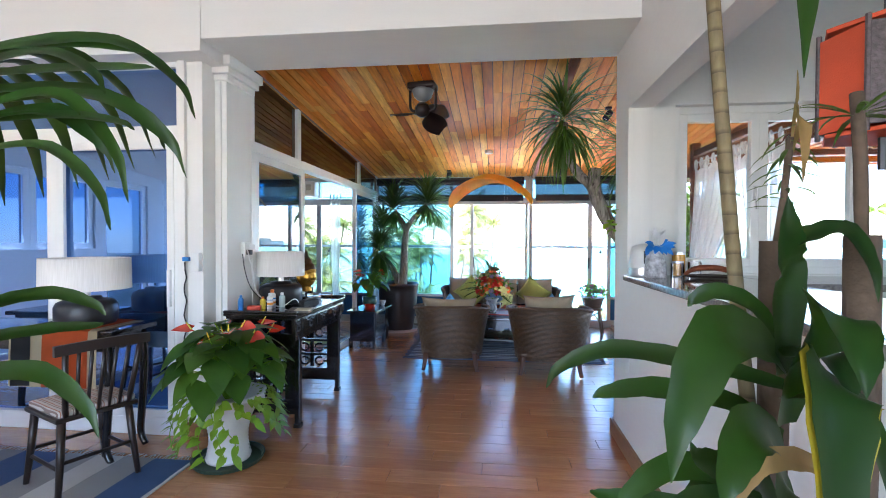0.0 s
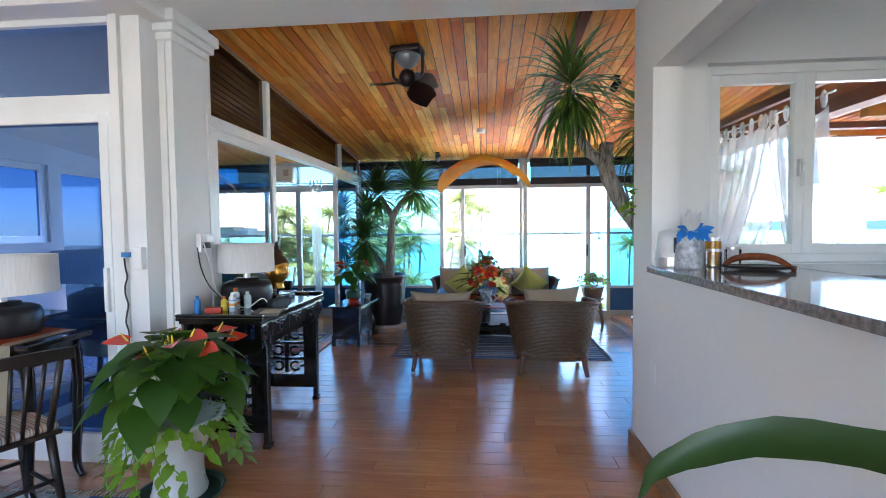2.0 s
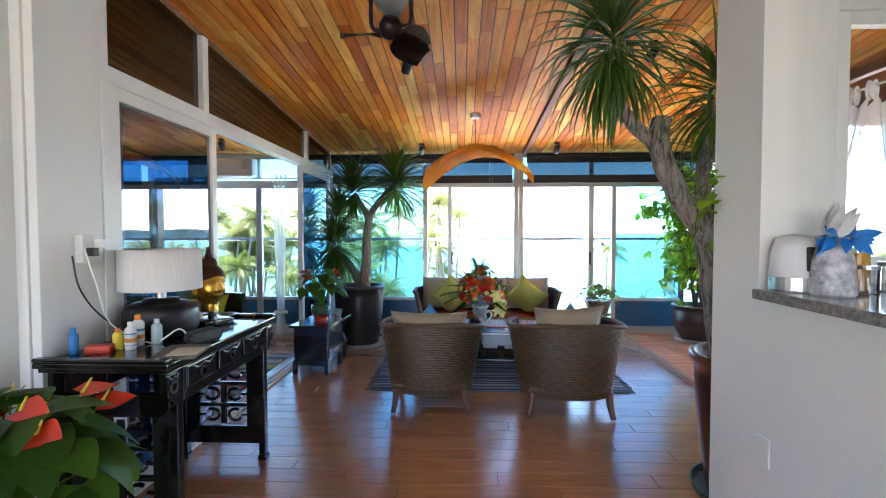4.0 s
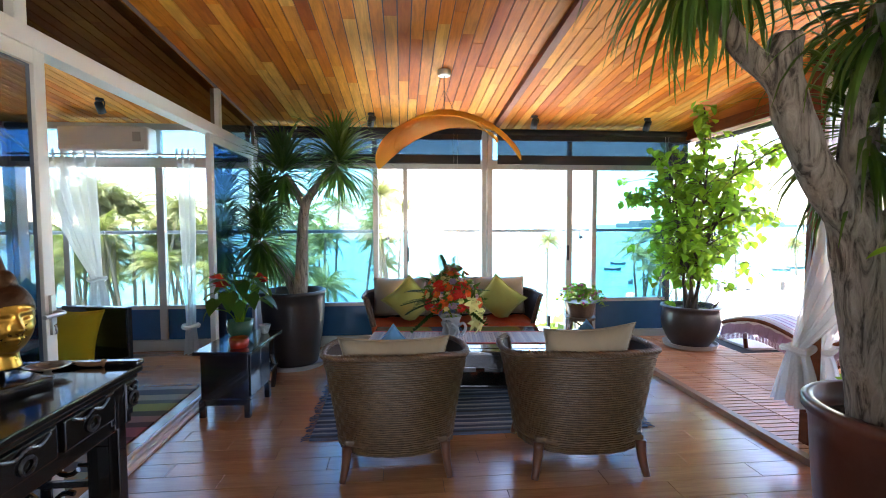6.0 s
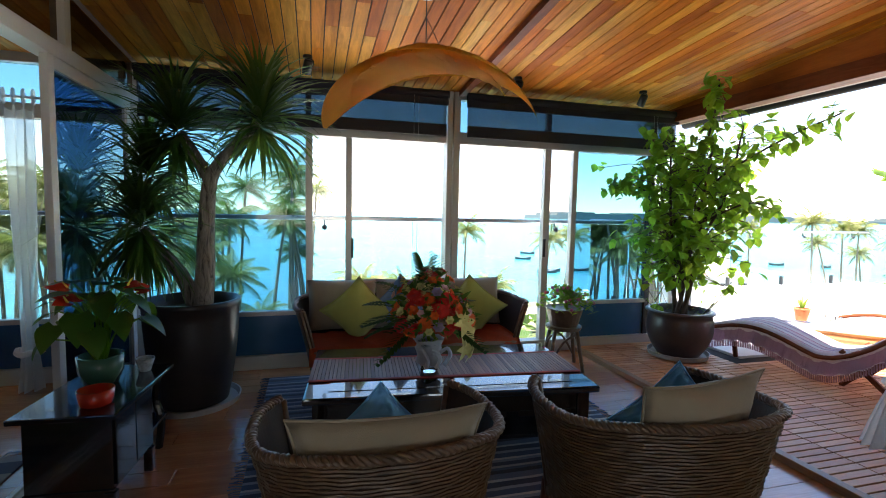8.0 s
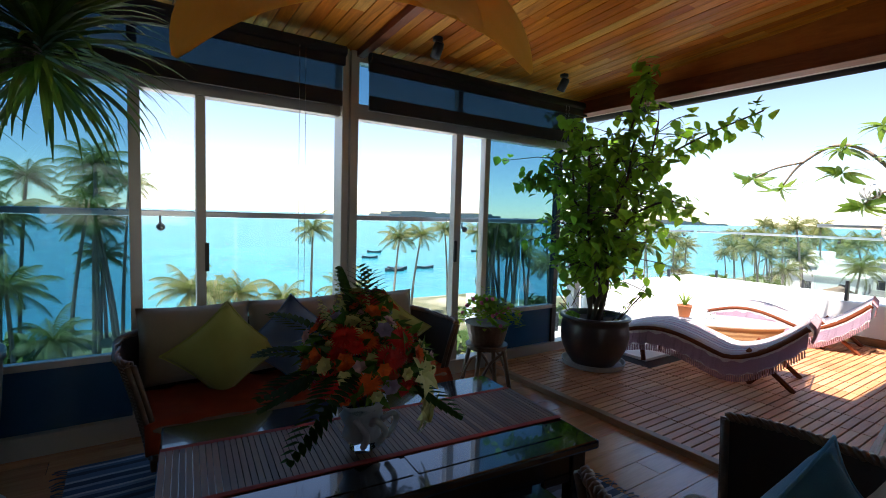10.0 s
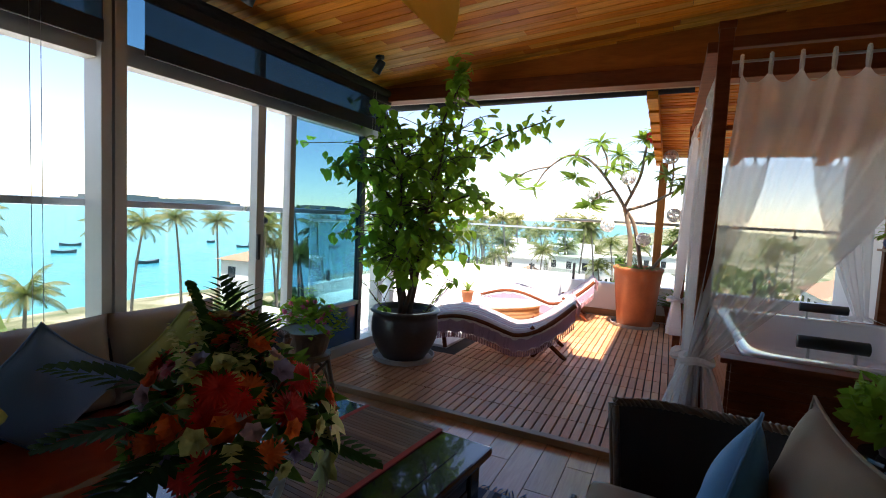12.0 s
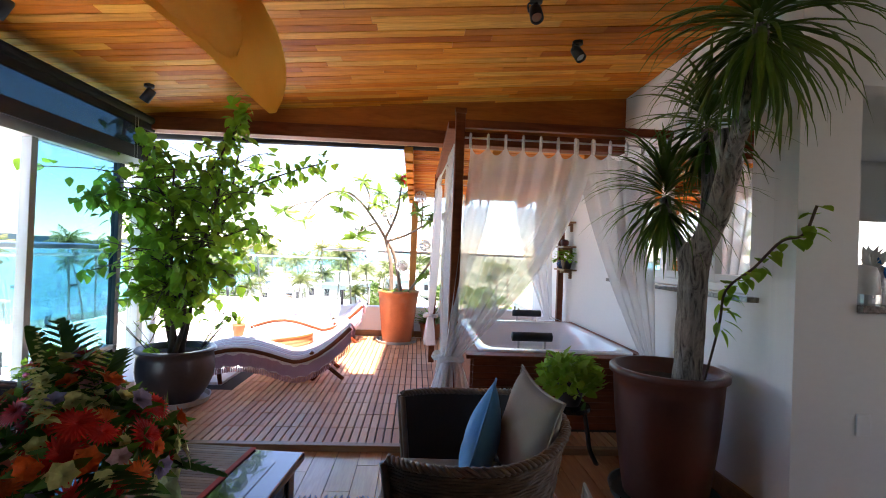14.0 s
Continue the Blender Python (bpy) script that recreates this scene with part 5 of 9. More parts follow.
part("cup", bm, plain("blue_white_porcelain", (0.55, 0.60, 0.66), 0.2, vary=0.5, scale=40, bump=0), t, smooth=True)

# ---- the carved desk and what stands on it ----
DT = 0.885
t = thing("desk", "black desk with drawers and carved openwork side panels", "desk", pose(-1.81, 4.63, 0) @ Matrix.Diagonal((0.88, 1, 1, 1)))
boxes("tabletop", [((-0.33, -0.565, DT - 0.025), (0.33, 0.565, DT))], BLACKWOOD, t, bevel=0.006)
boxes("top_edge", [((-0.315, -0.55, DT - 0.045), (0.315, 0.55, DT - 0.025))], BLACKWOOD, t, bevel=0.004)
for sy in (-1, 1):
    boxes("end_moulding", [((-0.33, sy * 0.55 - 0.018, DT), (0.33, sy * 0.55 + 0.025, DT + 0.02))], BLACKWOOD, t, "raised scroll end of the top", bevel=0.008)
DRAWER_EDGE = plain("worn_black_lacquer", (0.035, 0.035, 0.04), 0.28, vary=0.5, scale=20)
for sx in (-1, 1):
    boxes("rail", [((sx * 0.285 - 0.015, -0.52, 0.68), (sx * 0.285 + 0.015, 0.52, DT - 0.045))], BLACKWOOD, t, bevel=0.004)
for y0, y1 in [(-0.545, -0.475), (-0.40, -0.15), (-0.12, 0.12), (0.15, 0.40), (0.475, 0.545)]:
    d = boxes("drawer", [((0.300, y0, 0.735), (0.316, y1, 0.832))], BLACKWOOD, t, bevel=0.005)
    bm = bmesh.new()
    m = (y0 + y1) / 2
    hw = min(0.09, (y1 - y0) * 0.45)
    tube_bm(bm, smooth_path([(0.318, m - hw, 0.824), (0.322, m - hw * 0.5, 0.808), (0.324, m, 0.820), (0.322, m + hw * 0.5, 0.808), (0.318, m + hw, 0.824)], 4), 0.005, 6)
    ring = [(0.322, m + 0.026 * math.cos(q * 0.5236), 0.774 + 0.022 * math.sin(q * 0.5236)) for q in range(13)]
    tube_bm(bm, ring, 0.006, 6, False)
    part("carving", bm, DRAWER_EDGE, d, "carved ring and swag")
for y in (-0.45, -0.21, 0.21, 0.45):
    for x in (-0.285, 0.285):
        if x > 0 and abs(y) < 0.4:
            continue
        boxes("leg", [((x - 0.023, y - 0.023, 0.0), (x + 0.023, y + 0.023, DT - 0.045)), ((x - 0.03, y - 0.03, 0.0), (x + 0.03, y + 0.03, 0.03))], BLACKWOOD, t, bevel=0.005)
for y, s in [(-0.45, -1), (0.45, 1), (-0.45, 1), (0.45, -1)]:
    bm = bmesh.new()
    for q in range(3):
        y0, y1 = sorted((y + s * (0.023 + 0.02 * q), y + s * (0.046 + 0.02 * q)))
        box_bm(bm, (0.268, y0, 0.69 + 0.022 * q), (0.312, y1, DT - 0.046), 0.004)
    part("bracket", bm, BLACKWOOD, t, "carved corner bracket")
for y in (-0.45, 0.45):
    bm = bmesh.new()
    box_bm(bm, (-0.262, y - 0.011, 0.10), (0.262, y + 0.011, 0.21), 0.003)
    box_bm(bm, (-0.262, y - 0.011, 0.62), (0.262, y + 0.011, 0.72), 0.003)
    box_bm(bm, (-0.262, y - 0.011, 0.21), (-0.17, y + 0.011, 0.62), 0.003)
    box_bm(bm, (0.17, y - 0.011, 0.21), (0.262, y + 0.011, 0.62), 0.003)
    for z in (0.345, 0.48):
        box_bm(bm, (-0.17, y - 0.01, z - 0.011), (0.17, y + 0.01, z + 0.011), 0.002)
    for z in (0.28, 0.412, 0.55):
        for sx in (-1, 1):
            ring = [(sx * (0.085 + 0.05 * math.cos(q * 0.5236)), y, z + 0.036 * math.sin(q * 0.5236)) for q in range(2, 12)]
            tube_bm(bm, ring, 0.010, 6)
            tube_bm(bm, [(sx * 0.13, y, z), (sx * 0.17, y, z)], 0.009, 6)
        box_bm(bm, (-0.02, y - 0.009, z - 0.055), (0.02, y + 0.009, z + 0.055), 0.006)
    part("openwork_panel", bm, BLACKWOOD, t, "carved openwork scroll panel")


def drum_lamp(x, y, z, shade_r, label, scale=1.0):
    t = thing("table_lamp", label, "lamp", pose(x, y, z), "table lamps")
    bm = bmesh.new()
    lathe_bm(bm, [(0.13, 0.0), (0.165, 0.012), (0.18, 0.04), (0.18, 0.13), (0.165, 0.16), (0.13, 0.175), (0.09, 0.178), (0.085, 0.195), (0.0, 0.197)], 40)
    part("base", bm, plain("matt_black_ceramic", (0.012, 0.012, 0.014), 0.4, bump=0.05), t, "flat black drum base", True)
    bm = bmesh.new()
    lathe_bm(bm, [(0.025, 0.195), (0.025, 0.25), (0.008, 0.252), (0.008, 0.44)], 16)
    part("stem", bm, STEEL, t, smooth=False)
    n = Nodes("white_lampshade")
    n.put(n.b.inputs["Base Color"], n.ramp(n.noise(n.coords((40, 40, 2)), 4, 2), [(0.3, (0.70, 0.68, 0.64)), (0.7, (0.80, 0.78, 0.75))]))
    n.b.inputs["Roughness"].default_value = 0.9
    bm = bmesh.new()
    r = shade_r
    lathe_bm(bm, [(r, 0.245), (r * 0.985, 0.455), (r * 0.985 - 0.004, 0.455), (r - 0.004, 0.245), (r, 0.245)], 48, cap=False)
    part("shade", bm, n.m, t, "white drum shade", True)
    return t


drum_lamp(-1.917, 4.644, 0.885, 0.20, "table lamp with black drum base and white shade on the desk")

GOLD = plain("worn_gilding", (0.66, 0.36, 0.06), 0.3, 0.9, vary=0.4, scale=14, grain=90, bump=0.15, wear=(0.20, 0.10, 0.03))
DARKGILT = plain("tarnished_gilding", (0.10, 0.045, 0.018), 0.45, 0.6, vary=0.4, scale=20, grain=120, bump=0.3)


def bump_at(a, z, a0, z0, wa, wz):
    """A soft knob at angle a0 and height z0."""
    d = (a - a0 + math.pi) % (2 * math.pi) - math.pi
    return math.exp(-(d / wa) ** 2 - ((z - z0) / wz) ** 2)


def head_radius(z):
    """Radius of the sculpted head, from the neck up to the crown's tip."""
    if z < 0.05:
        return 0.056 - 0.009 * math.sin(z / 0.05 * math.pi / 2)
    if z < 0.265:
        q = max(-1.0, (z - 0.155) / 0.122)
        return max(0.047, 0.092 * math.sqrt(max(0.0, 1 - abs(q) ** 2.3)))
    if z < 0.31:
        return 0.012 + 0.035 * math.sqrt(max(0.0, 1 - ((z - 0.255) / 0.057) ** 2))
    return 0.003 + 0.016 * (1 - (z - 0.31) / 0.065) ** 1.2


bm = bmesh.new()
rings, RS, RN = [], 88, 72
for k in range(RS + 1):
    z = 0.375 * k / RS
    r = head_radius(z)
    ring = []
    for i in range(RN):
        a = 2 * math.pi * i / RN
        da = (a + math.pi) % (2 * math.pi) - math.pi
        k2 = r
        if 0.04 < z < 0.27:
            k2 += 0.030 * bump_at(a, z, 0, 0.128, 0.15, 0.016) + 0.014 * bump_at(a, z, 0, 0.155, 0.11, 0.026)
            k2 += 0.010 * bump_at(a, z, 0, 0.097, 0.30, 0.0065) + 0.009 * bump_at(a, z, 0, 0.084, 0.24, 0.0065) + 0.014 * bump_at(a, z, 0, 0.062, 0.32, 0.016)
            for q in (-1, 1):
                k2 += 0.007 * bump_at(a, z, q * 0.42, 0.180, 0.28, 0.006) - 0.009 * bump_at(a, z, q * 0.40, 0.163, 0.22, 0.010)
                k2 += 0.006 * bump_at(a, z, q * 0.42, 0.157, 0.17, 0.007) + 0.006 * bump_at(a, z, q * 0.62, 0.118, 0.30, 0.024)
                k2 += 0.022 * bump_at(a, z, q * 1.62, 0.125, 0.12, 0.050)
        hair = z > 0.205 - 0.022 * min(1.6, abs(da)) ** 2 and z > 0.06
        if hair:
            k2 += 0.006 + (0.0028 * math.sin(i * 1.9) * math.sin(z * 520) if z < 0.31 else 0)
        ring.append(bm.verts.new((k2 * 1.06 * math.cos(a), k2 * 0.90 * math.sin(a), z)))
    rings.append(ring)
for k, (r0, r1) in enumerate(zip(rings, rings[1:])):
    z = 0.375 * (k + 0.5) / RS
    for i in range(RN):
        f = bm.faces.new((r0[i], r0[(i + 1) % RN], r1[(i + 1) % RN], r1[i]))
        da = (2 * math.pi * (i + 0.5) / RN + math.pi) % (2 * math.pi) - math.pi
        f.material_index = 1 if z > 0.06 and z > 0.205 - 0.022 * min(1.6, abs(da)) ** 2 else 0
bm.faces.new(rings[-1])
bm.faces.new(rings[0][::-1])
plain_faces = set(bm.faces)
tube_bm(bm, [(0, 0, -0.045), (0, 0, 0.02)], 0.008, 8)
box_bm(bm, (-0.10, -0.09, -0.085), (0.10, 0.09, -0.045), 0.004)
for f in bm.faces:
    if f not in plain_faces:
        f.material_index = 2
ob = part("statue", bm, GOLD, None, smooth=True, at=pose(-1.795, 4.90, 0.971, 0, 0, -28))
ob.data.materials.append(DARKGILT)
ob.data.materials.append(BLACKWOOD)
tagged(ob, "gilded sculpted head with a pointed crown on a black plinth", "statue")

t = thing("dish", "small shell-like glass dish on the desk", "dish", pose(-1.79, 5.085, 0.885))
bm = bmesh.new()
lathe_bm(bm, [(0.022, 0.0), (0.012, 0.008), (0.014, 0.018), (0.055, 0.026), (0.075, 0.036), (0.07, 0.036), (0.03, 0.026), (0.0, 0.024)], 28, squash=(1.0, 0.8))
part("bowl", bm, plain("pale_shell", (0.45, 0.36, 0.28), 0.15, vary=0.5, scale=30), t, smooth=True)
t = thing("stick", "pale carved wooden stick lying at the desk's end", "stick", pose(-1.80, 5.165, 0.895))
bm = bmesh.new()
tube_bm(bm, smooth_path([(-0.2, 0, 0), (0.0, 0.01, 0.003), (0.12, -0.005, 0.003), (0.16, 0.01, 0.006)], 5), [0.008] * 13 + [0.016, 0.014, 0.009], 8)
part("shaft", bm, OAK, t, smooth=True)
t = thing("speaker", "rounded grey wireless speaker lying on the desk", "speaker", pose(-1.59, 4.47, 0.885, 0, 0, 70))
bm = bmesh.new()
g = []
for i in range(11):
    u = i / 10 * 2 - 1
    g.append([bm.verts.new((u * 0.055 + 0.04 * (1 if u > 0 else -1) * min(1, abs(u) * 6), 0.026 * v, 0.034 + 0.034 * math.sqrt(max(0, 1 - u * u)) * sgn)) for sgn in (1, -1) for v in (-1, 1)])
for r0, r1 in zip(g, g[1:]):
    bm.faces.new((r0[0], r0[1], r1[1], r1[0]))
    bm.faces.new((r0[3], r0[2], r1[2], r1[3]))
    bm.faces.new((r0[0], r1[0], r1[2], r0[2]))
    bm.faces.new((r0[1], r0[3], r1[3], r1[1]))
part("body", bm, plain("speaker_cloth", (0.02, 0.022, 0.026), 0.8, grain=500, bump=0.5), t, smooth=False)
boxes("face", [((-0.085, -0.0285, 0.012), (0.085, -0.0265, 0.056))], plain("speaker_grille", (0.05, 0.055, 0.06), 0.6, grain=600, bump=0.6), t, bevel=0.0009)


def bottle(name, x, y, z, r, h, body, cap, label, band=None):
    t = thing(name, label, "bottle", pose(x, y, z), "bottles on the desk")
    bm = bmesh.new()
    lathe_bm(bm, [(r * 0.9, 0), (r, 0.006), (r, h * 0.72), (r * 0.7, h * 0.80), (r * 0.45, h * 0.83)], 20)
    part("body", bm, body, t, smooth=True)
    bm = bmesh.new()
    lathe_bm(bm, [(r * 0.5, h * 0.83), (r * 0.5, h * 0.98), (r * 0.4, h)], 16)
    part("cap", bm, cap, t)
    if band:
        bm = bmesh.new()
        lathe_bm(bm, [(r * 1.012, h * 0.16), (r * 1.012, h * 0.60)], 20, cap=False)
        part("label", bm, band, t, "printed paper label", True)


WHITEPLASTIC = plain("white_plastic", (0.75, 0.75, 0.74), 0.4, bump=0)
ORANGEP = plain("orange_plastic", (0.72, 0.20, 0.02), 0.4, bump=0)
YELLOWP = plain("yellow_plastic", (0.75, 0.58, 0.04), 0.4, bump=0)
BLUEP = plain("blue_plastic", (0.03, 0.22, 0.60), 0.35, bump=0)
REDP = plain("red_plastic", (0.62, 0.05, 0.02), 0.4, bump=0)
LABELBAND = stripes("bottle_label", [(0.0, (0.75, 0.75, 0.75)), (0.3, (0.08, 0.25, 0.6)), (0.5, (0.75, 0.75, 0.75)), (0.7, (0.75, 0.3, 0.05))], 2, 0.06)
bottle("bottle", -1.87, 4.39, 0.885, 0.028, 0.15, WHITEPLASTIC, ORANGEP, "white plastic bottle with an orange cap", LABELBAND)
bottle("bottle", -1.81, 4.44, 0.885, 0.025, 0.12, plain("clear_gel", (0.45, 0.55, 0.55), 0.1, bump=0), WHITEPLASTIC, "clear bottle with a white cap")
bottle("bottle", -1.91, 4.31, 0.885, 0.022, 0.10, YELLOWP, ORANGEP, "small yellow plastic bottle")
bottle("bottle", -2.04, 4.21, 0.885, 0.02, 0.12, BLUEP, BLUEP, "narrow blue spray bottle")
bottle("bottle", -1.85, 4.31, 0.885, 0.024, 0.13, WHITEPLASTIC, WHITEPLASTIC, "plain white plastic bottle", LABELBAND)
t = thing("candle", "short ivory pillar candle beside the lamp", "candle", pose(-1.865, 4.875, 0.885))
bm = bmesh.new()
lathe_bm(bm, [(0.036, 0), (0.038, 0.01), (0.038, 0.145), (0.03, 0.152), (0.0, 0.148)], 24)
part("wax", bm, plain("ivory_wax", (0.66, 0.58, 0.44), 0.5, bump=0), t, smooth=True)
t = thing("notebook", "dark notebook with a pale sheet on it", "notebook", pose(-1.57, 4.25, 0.885, 0, 0, 12))
boxes("cover", [((-0.09, -0.12, 0.0), (0.09, 0.12, 0.014))], plain("grey_board", (0.14, 0.125, 0.11), 0.6), t, bevel=0.003)
boxes("sheet", [((-0.03, -0.10, 0.0145), (0.09, 0.04, 0.018))], plain("cream_paper", (0.62, 0.55, 0.40), 0.8), t)
t = thing("red_box", "small flat red box on the desk", "box", pose(-1.95, 4.25, 0.885, 0, 0, 20))
boxes("case", [((-0.05, -0.035, 0.0), (0.05, 0.035, 0.035))], REDP, t, bevel=0.004)

# switches, plugs and cables on the pier
def wall_box(x0, x1, y0, y1, z0, z1, label, name="socket"):
    t = thing(name, label, "socket", group="sockets")
    boxes("plate", [((x0, y0, z0), (x1, y1, z1))], UPVC, t, bevel=0.006)
    return t


s = wall_box(-2.084, -2.045, 4.28, 4.40, 1.29, 1.42, "white surface-mounted power socket with plugs")
boxes("plug", [((-2.045, 4.300, 1.320), (-2.005, 4.330, 1.360))], DARKALU, s, "black plug", bevel=0.004)
boxes("plug", [((-2.045, 4.350, 1.360), (-1.995, 4.390, 1.400))], UPVC, s, "white adapter", bevel=0.004)
bm = bmesh.new()
tube_bm(bm, smooth_path([(-2.005, 4.175, 1.330), (-1.995, 4.200, 1.180), (-2.025, 4.360, 1.030), (-1.975, 4.500, 0.910), (-1.895, 4.540, 0.875)], 5), 0.004, 6)
part("cable", bm, DARKALU, s)
bm = bmesh.new()
tube_bm(bm, smooth_path([(-1.995, 4.230, 1.360), (-1.965, 4.260, 1.190), (-1.965, 4.340, 1.000), (-1.825, 4.420, 0.890), (-1.715, 4.460, 0.950), (-1.675, 4.480, 0.910), (-1.635, 4.480, 0.870)], 5), 0.004, 6)
part("cable", bm, UPVC, s)
s = wall_box(-2.24, -2.175, 3.885, 3.929, 1.21, 1.345, "white wall switch with a plugged-in charger")
boxes("charger", [((-2.285, 3.86, 1.285), (-2.235, 3.884, 1.315))], BLUEP, s, "light blue charger", bevel=0.004)
bm = bmesh.new()
pts = [(-2.26, 3.855, 1.28)] + [(-2.275 + 0.010 * math.sin(k * 1.9), 3.88, 1.22 - 0.055 * k) for k in range(12)] + [(-2.30, 3.885, 0.52)]
tube_bm(bm, smooth_path(pts, 4), 0.005, 6)
part("cable", bm, DARKALU, s, "twisted black cable")
wall_box(0.822, 0.8295, 3.94, 4.02, 0.55, 0.66, "white double power socket set in the half wall")

# ---- plants ----
SOIL = plain("potting_soil", (0.035, 0.022, 0.014), 0.95, vary=0.4, scale=30, bump=0.8, grain=60)
TERRACOTTA = plain("glazed_red_clay", (0.095, 0.030, 0.020), 0.42, vary=0.25, scale=4, grain=40, bump=0.12, coat=0.15, wear=(0.14, 0.07, 0.055))
TERRA_LIGHT = plain("orange_terracotta", (0.44, 0.135, 0.045), 0.6, vary=0.25, scale=4, grain=40, wear=(0.34, 0.22, 0.16))
BLACKPOT = plain("dark_brown_pot", (0.030, 0.022, 0.021), 0.4, vary=0.3, scale=5, grain=40, coat=0.1)
BROWNPOT = plain("brown_glazed_pot", (0.055, 0.036, 0.032), 0.35, vary=0.3, scale=5, grain=40, coat=0.2)
SAUCER = plain("pale_saucer", (0.42, 0.41, 0.38), 0.6, vary=0.2)


def bark_mat():
    n = Nodes("grey_fissured_bark")
    v = n.coords((9, 9, 2.0))
    a = n.noise(v, 3.0, 6, 0.65, 1.2)
    n.put(n.b.inputs["Base Color"], n.ramp(a, [(0.36, (0.06, 0.048, 0.04)), (0.48, (0.26, 0.225, 0.19)), (0.68, (0.42, 0.37, 0.32))]))
    n.b.inputs["Roughness"].default_value = 0.9
    n.bump(a, 0.9, 0.03)
    return n.m


BARK = bark_mat()
TWIG = plain("brown_twigs", (0.10, 0.065, 0.04), 0.85, vary=0.3, scale=20, bump=0.4)
SPIKY = leaf_mat("dracaena_leaves", [(0.045, 0.10, 0.016), (0.07, 0.135, 0.02), (0.035, 0.08, 0.014), (0.10, 0.15, 0.03)], 0.45, 0.3)
BOUG = leaf_mat("bright_green_leaves", [(0.17, 0.34, 0.010), (0.23, 0.43, 0.014), (0.13, 0.27, 0.012), (0.32, 0.48, 0.025)], 0.42, 0.72)
BROAD = leaf_mat("corn_plant_leaves", [(0.006, 0.026, 0.004), (0.012, 0.042, 0.006), (0.020, 0.060, 0.008), (0.007, 0.030, 0.005)], 0.36, 0.12, spec=0.30)
ANTH = leaf_mat("anthurium_leaves", [(0.016, 0.066, 0.008), (0.055, 0.145, 0.013), (0.022, 0.085, 0.009), (0.085, 0.185, 0.017)], 0.44, 0.34, spec=0.35)
POTHOS = leaf_mat("pothos_leaves", [(0.27, 0.46, 0.03), (0.20, 0.39, 0.025), (0.36, 0.50, 0.05)], 0.4, 0.5)
REDSPATHE = plain("red_spathe", (0.62, 0.045, 0.02), 0.25, vary=0.2, coat=0.4, bump=0)


def leaf_bm(bm, base, d, up, L, W, heart=0.0, curl=0.25, n=5, fold=0.15):
    """A broad leaf from base along d; heart: how far the lobes reach back past the stalk."""
    d = Vector(d).normalized()
    s = d.cross(Vector(up))
    s = s.normalized() if s.length > 1e-3 else d.orthogonal().normalized()
    u = s.cross(d).normalized()
    rows = []
    for i in range(n + 1):
        t = i / n
        w = W / 2 * (math.sin(math.pi * t ** (0.75 - 0.3 * heart)) ** 0.8 if 0 < t < 1 else 0.02)
        if heart and i == 0:
            w = W * 0.30 * heart
        c = Vector(base) + d * (L * t) - u * (curl * L * t * t)
        back = -d * (L * 0.16 * heart) if i == 0 else Vector()
        rows.append((bm.verts.new(c + s * w + u * (w * fold) + back), bm.verts.new(c), bm.verts.new(c - s * w + u * (w * fold) + back)))
    for a, b in zip(rows, rows[1:]):
        bm.faces.new((a[0], a[1], b[1], b[0]))
        bm.faces.new((a[1], a[2], b[2], b[1]))


def pot(parent, r0, r1, h, material, rim=0.02, belly=0.0, name="pot", label="", saucer=None, soil=True, z0=0.02):
    bm = bmesh.new()
    prof = [(r0 * 0.98, z0), (r0, z0 + 0.01)]
    for k in range(1, 8):
        f = k / 8
        prof.append((r0 + (r1 - r0) * f + belly * math.sin(math.pi * f), z0 + h * f * 0.94))
    prof += [(r1, h * 0.94 + z0), (r1 + rim, h * 0.95 + z0), (r1 + rim, h + z0 - 0.008), (r1 + rim - 0.008, h + z0), (r1 - 0.015, h + z0), (r1 - 0.03, h * 0.9 + z0), (r1 - 0.04, h * 0.86 + z0)]
    lathe_bm(bm, prof, 44, cap=True)
    part(name, bm, material, parent, label, smooth=True)
    if soil:
        bm = bmesh.new()
        g = lathe_bm(bm, [(r1 - 0.02, h * 0.88 + z0), (r1 * 0.6, h * 0.89 + z0), (0.0005, h * 0.90 + z0)], 24, cap=False)
        for ring in g:
            for v in ring:
                v.co.z += 0.008 * noise.noise(v.co * 20)
        part("soil", bm, SOIL, parent)
    if saucer:
        bm = bmesh.new()
        lathe_bm(bm, [(r0 * 0.9, 0.0), (r0 + 0.07, 0.0), (r0 + 0.085, 0.045), (r0 + 0.075, 0.045), (r0 + 0.06, 0.012), (0.0, 0.012)], 40)
        part("saucer", bm, saucer, parent, "round saucer under the pot", smooth=False)


def spiky_head(bm, c, size, count, seed, width=0.028, lean=(0, 0), hang=0.0):
    """A rosette of narrow sword leaves, the old ones drooping."""
    rnd = random.Random(seed)
    for k in range(count):
        lv = k / count
        head = k * 2.399 + rnd.uniform(-0.3, 0.3)
        rise = radians(82 - 120 * lv - hang * (20 + 40 * lv) + rnd.uniform(-12, 12))
        L = size * rnd.uniform(0.75, 1.1) * (0.8 + 0.25 * math.sin(math.pi * lv))
        base = Vector(c) + Vector((lean[0] * (0.12 - lv * 0.2), lean[1] * (0.12 - lv * 0.2), 0.10 - 0.22 * lv))
        blade_bm(bm, base, head, L, width * rnd.uniform(0.8, 1.15), rise, rnd.uniform(0.5, 1.3) + 0.5 * (1 - lv) + hang * rnd.uniform(0.2, 1.0), 0.3, 6, 0.04, 0.25)


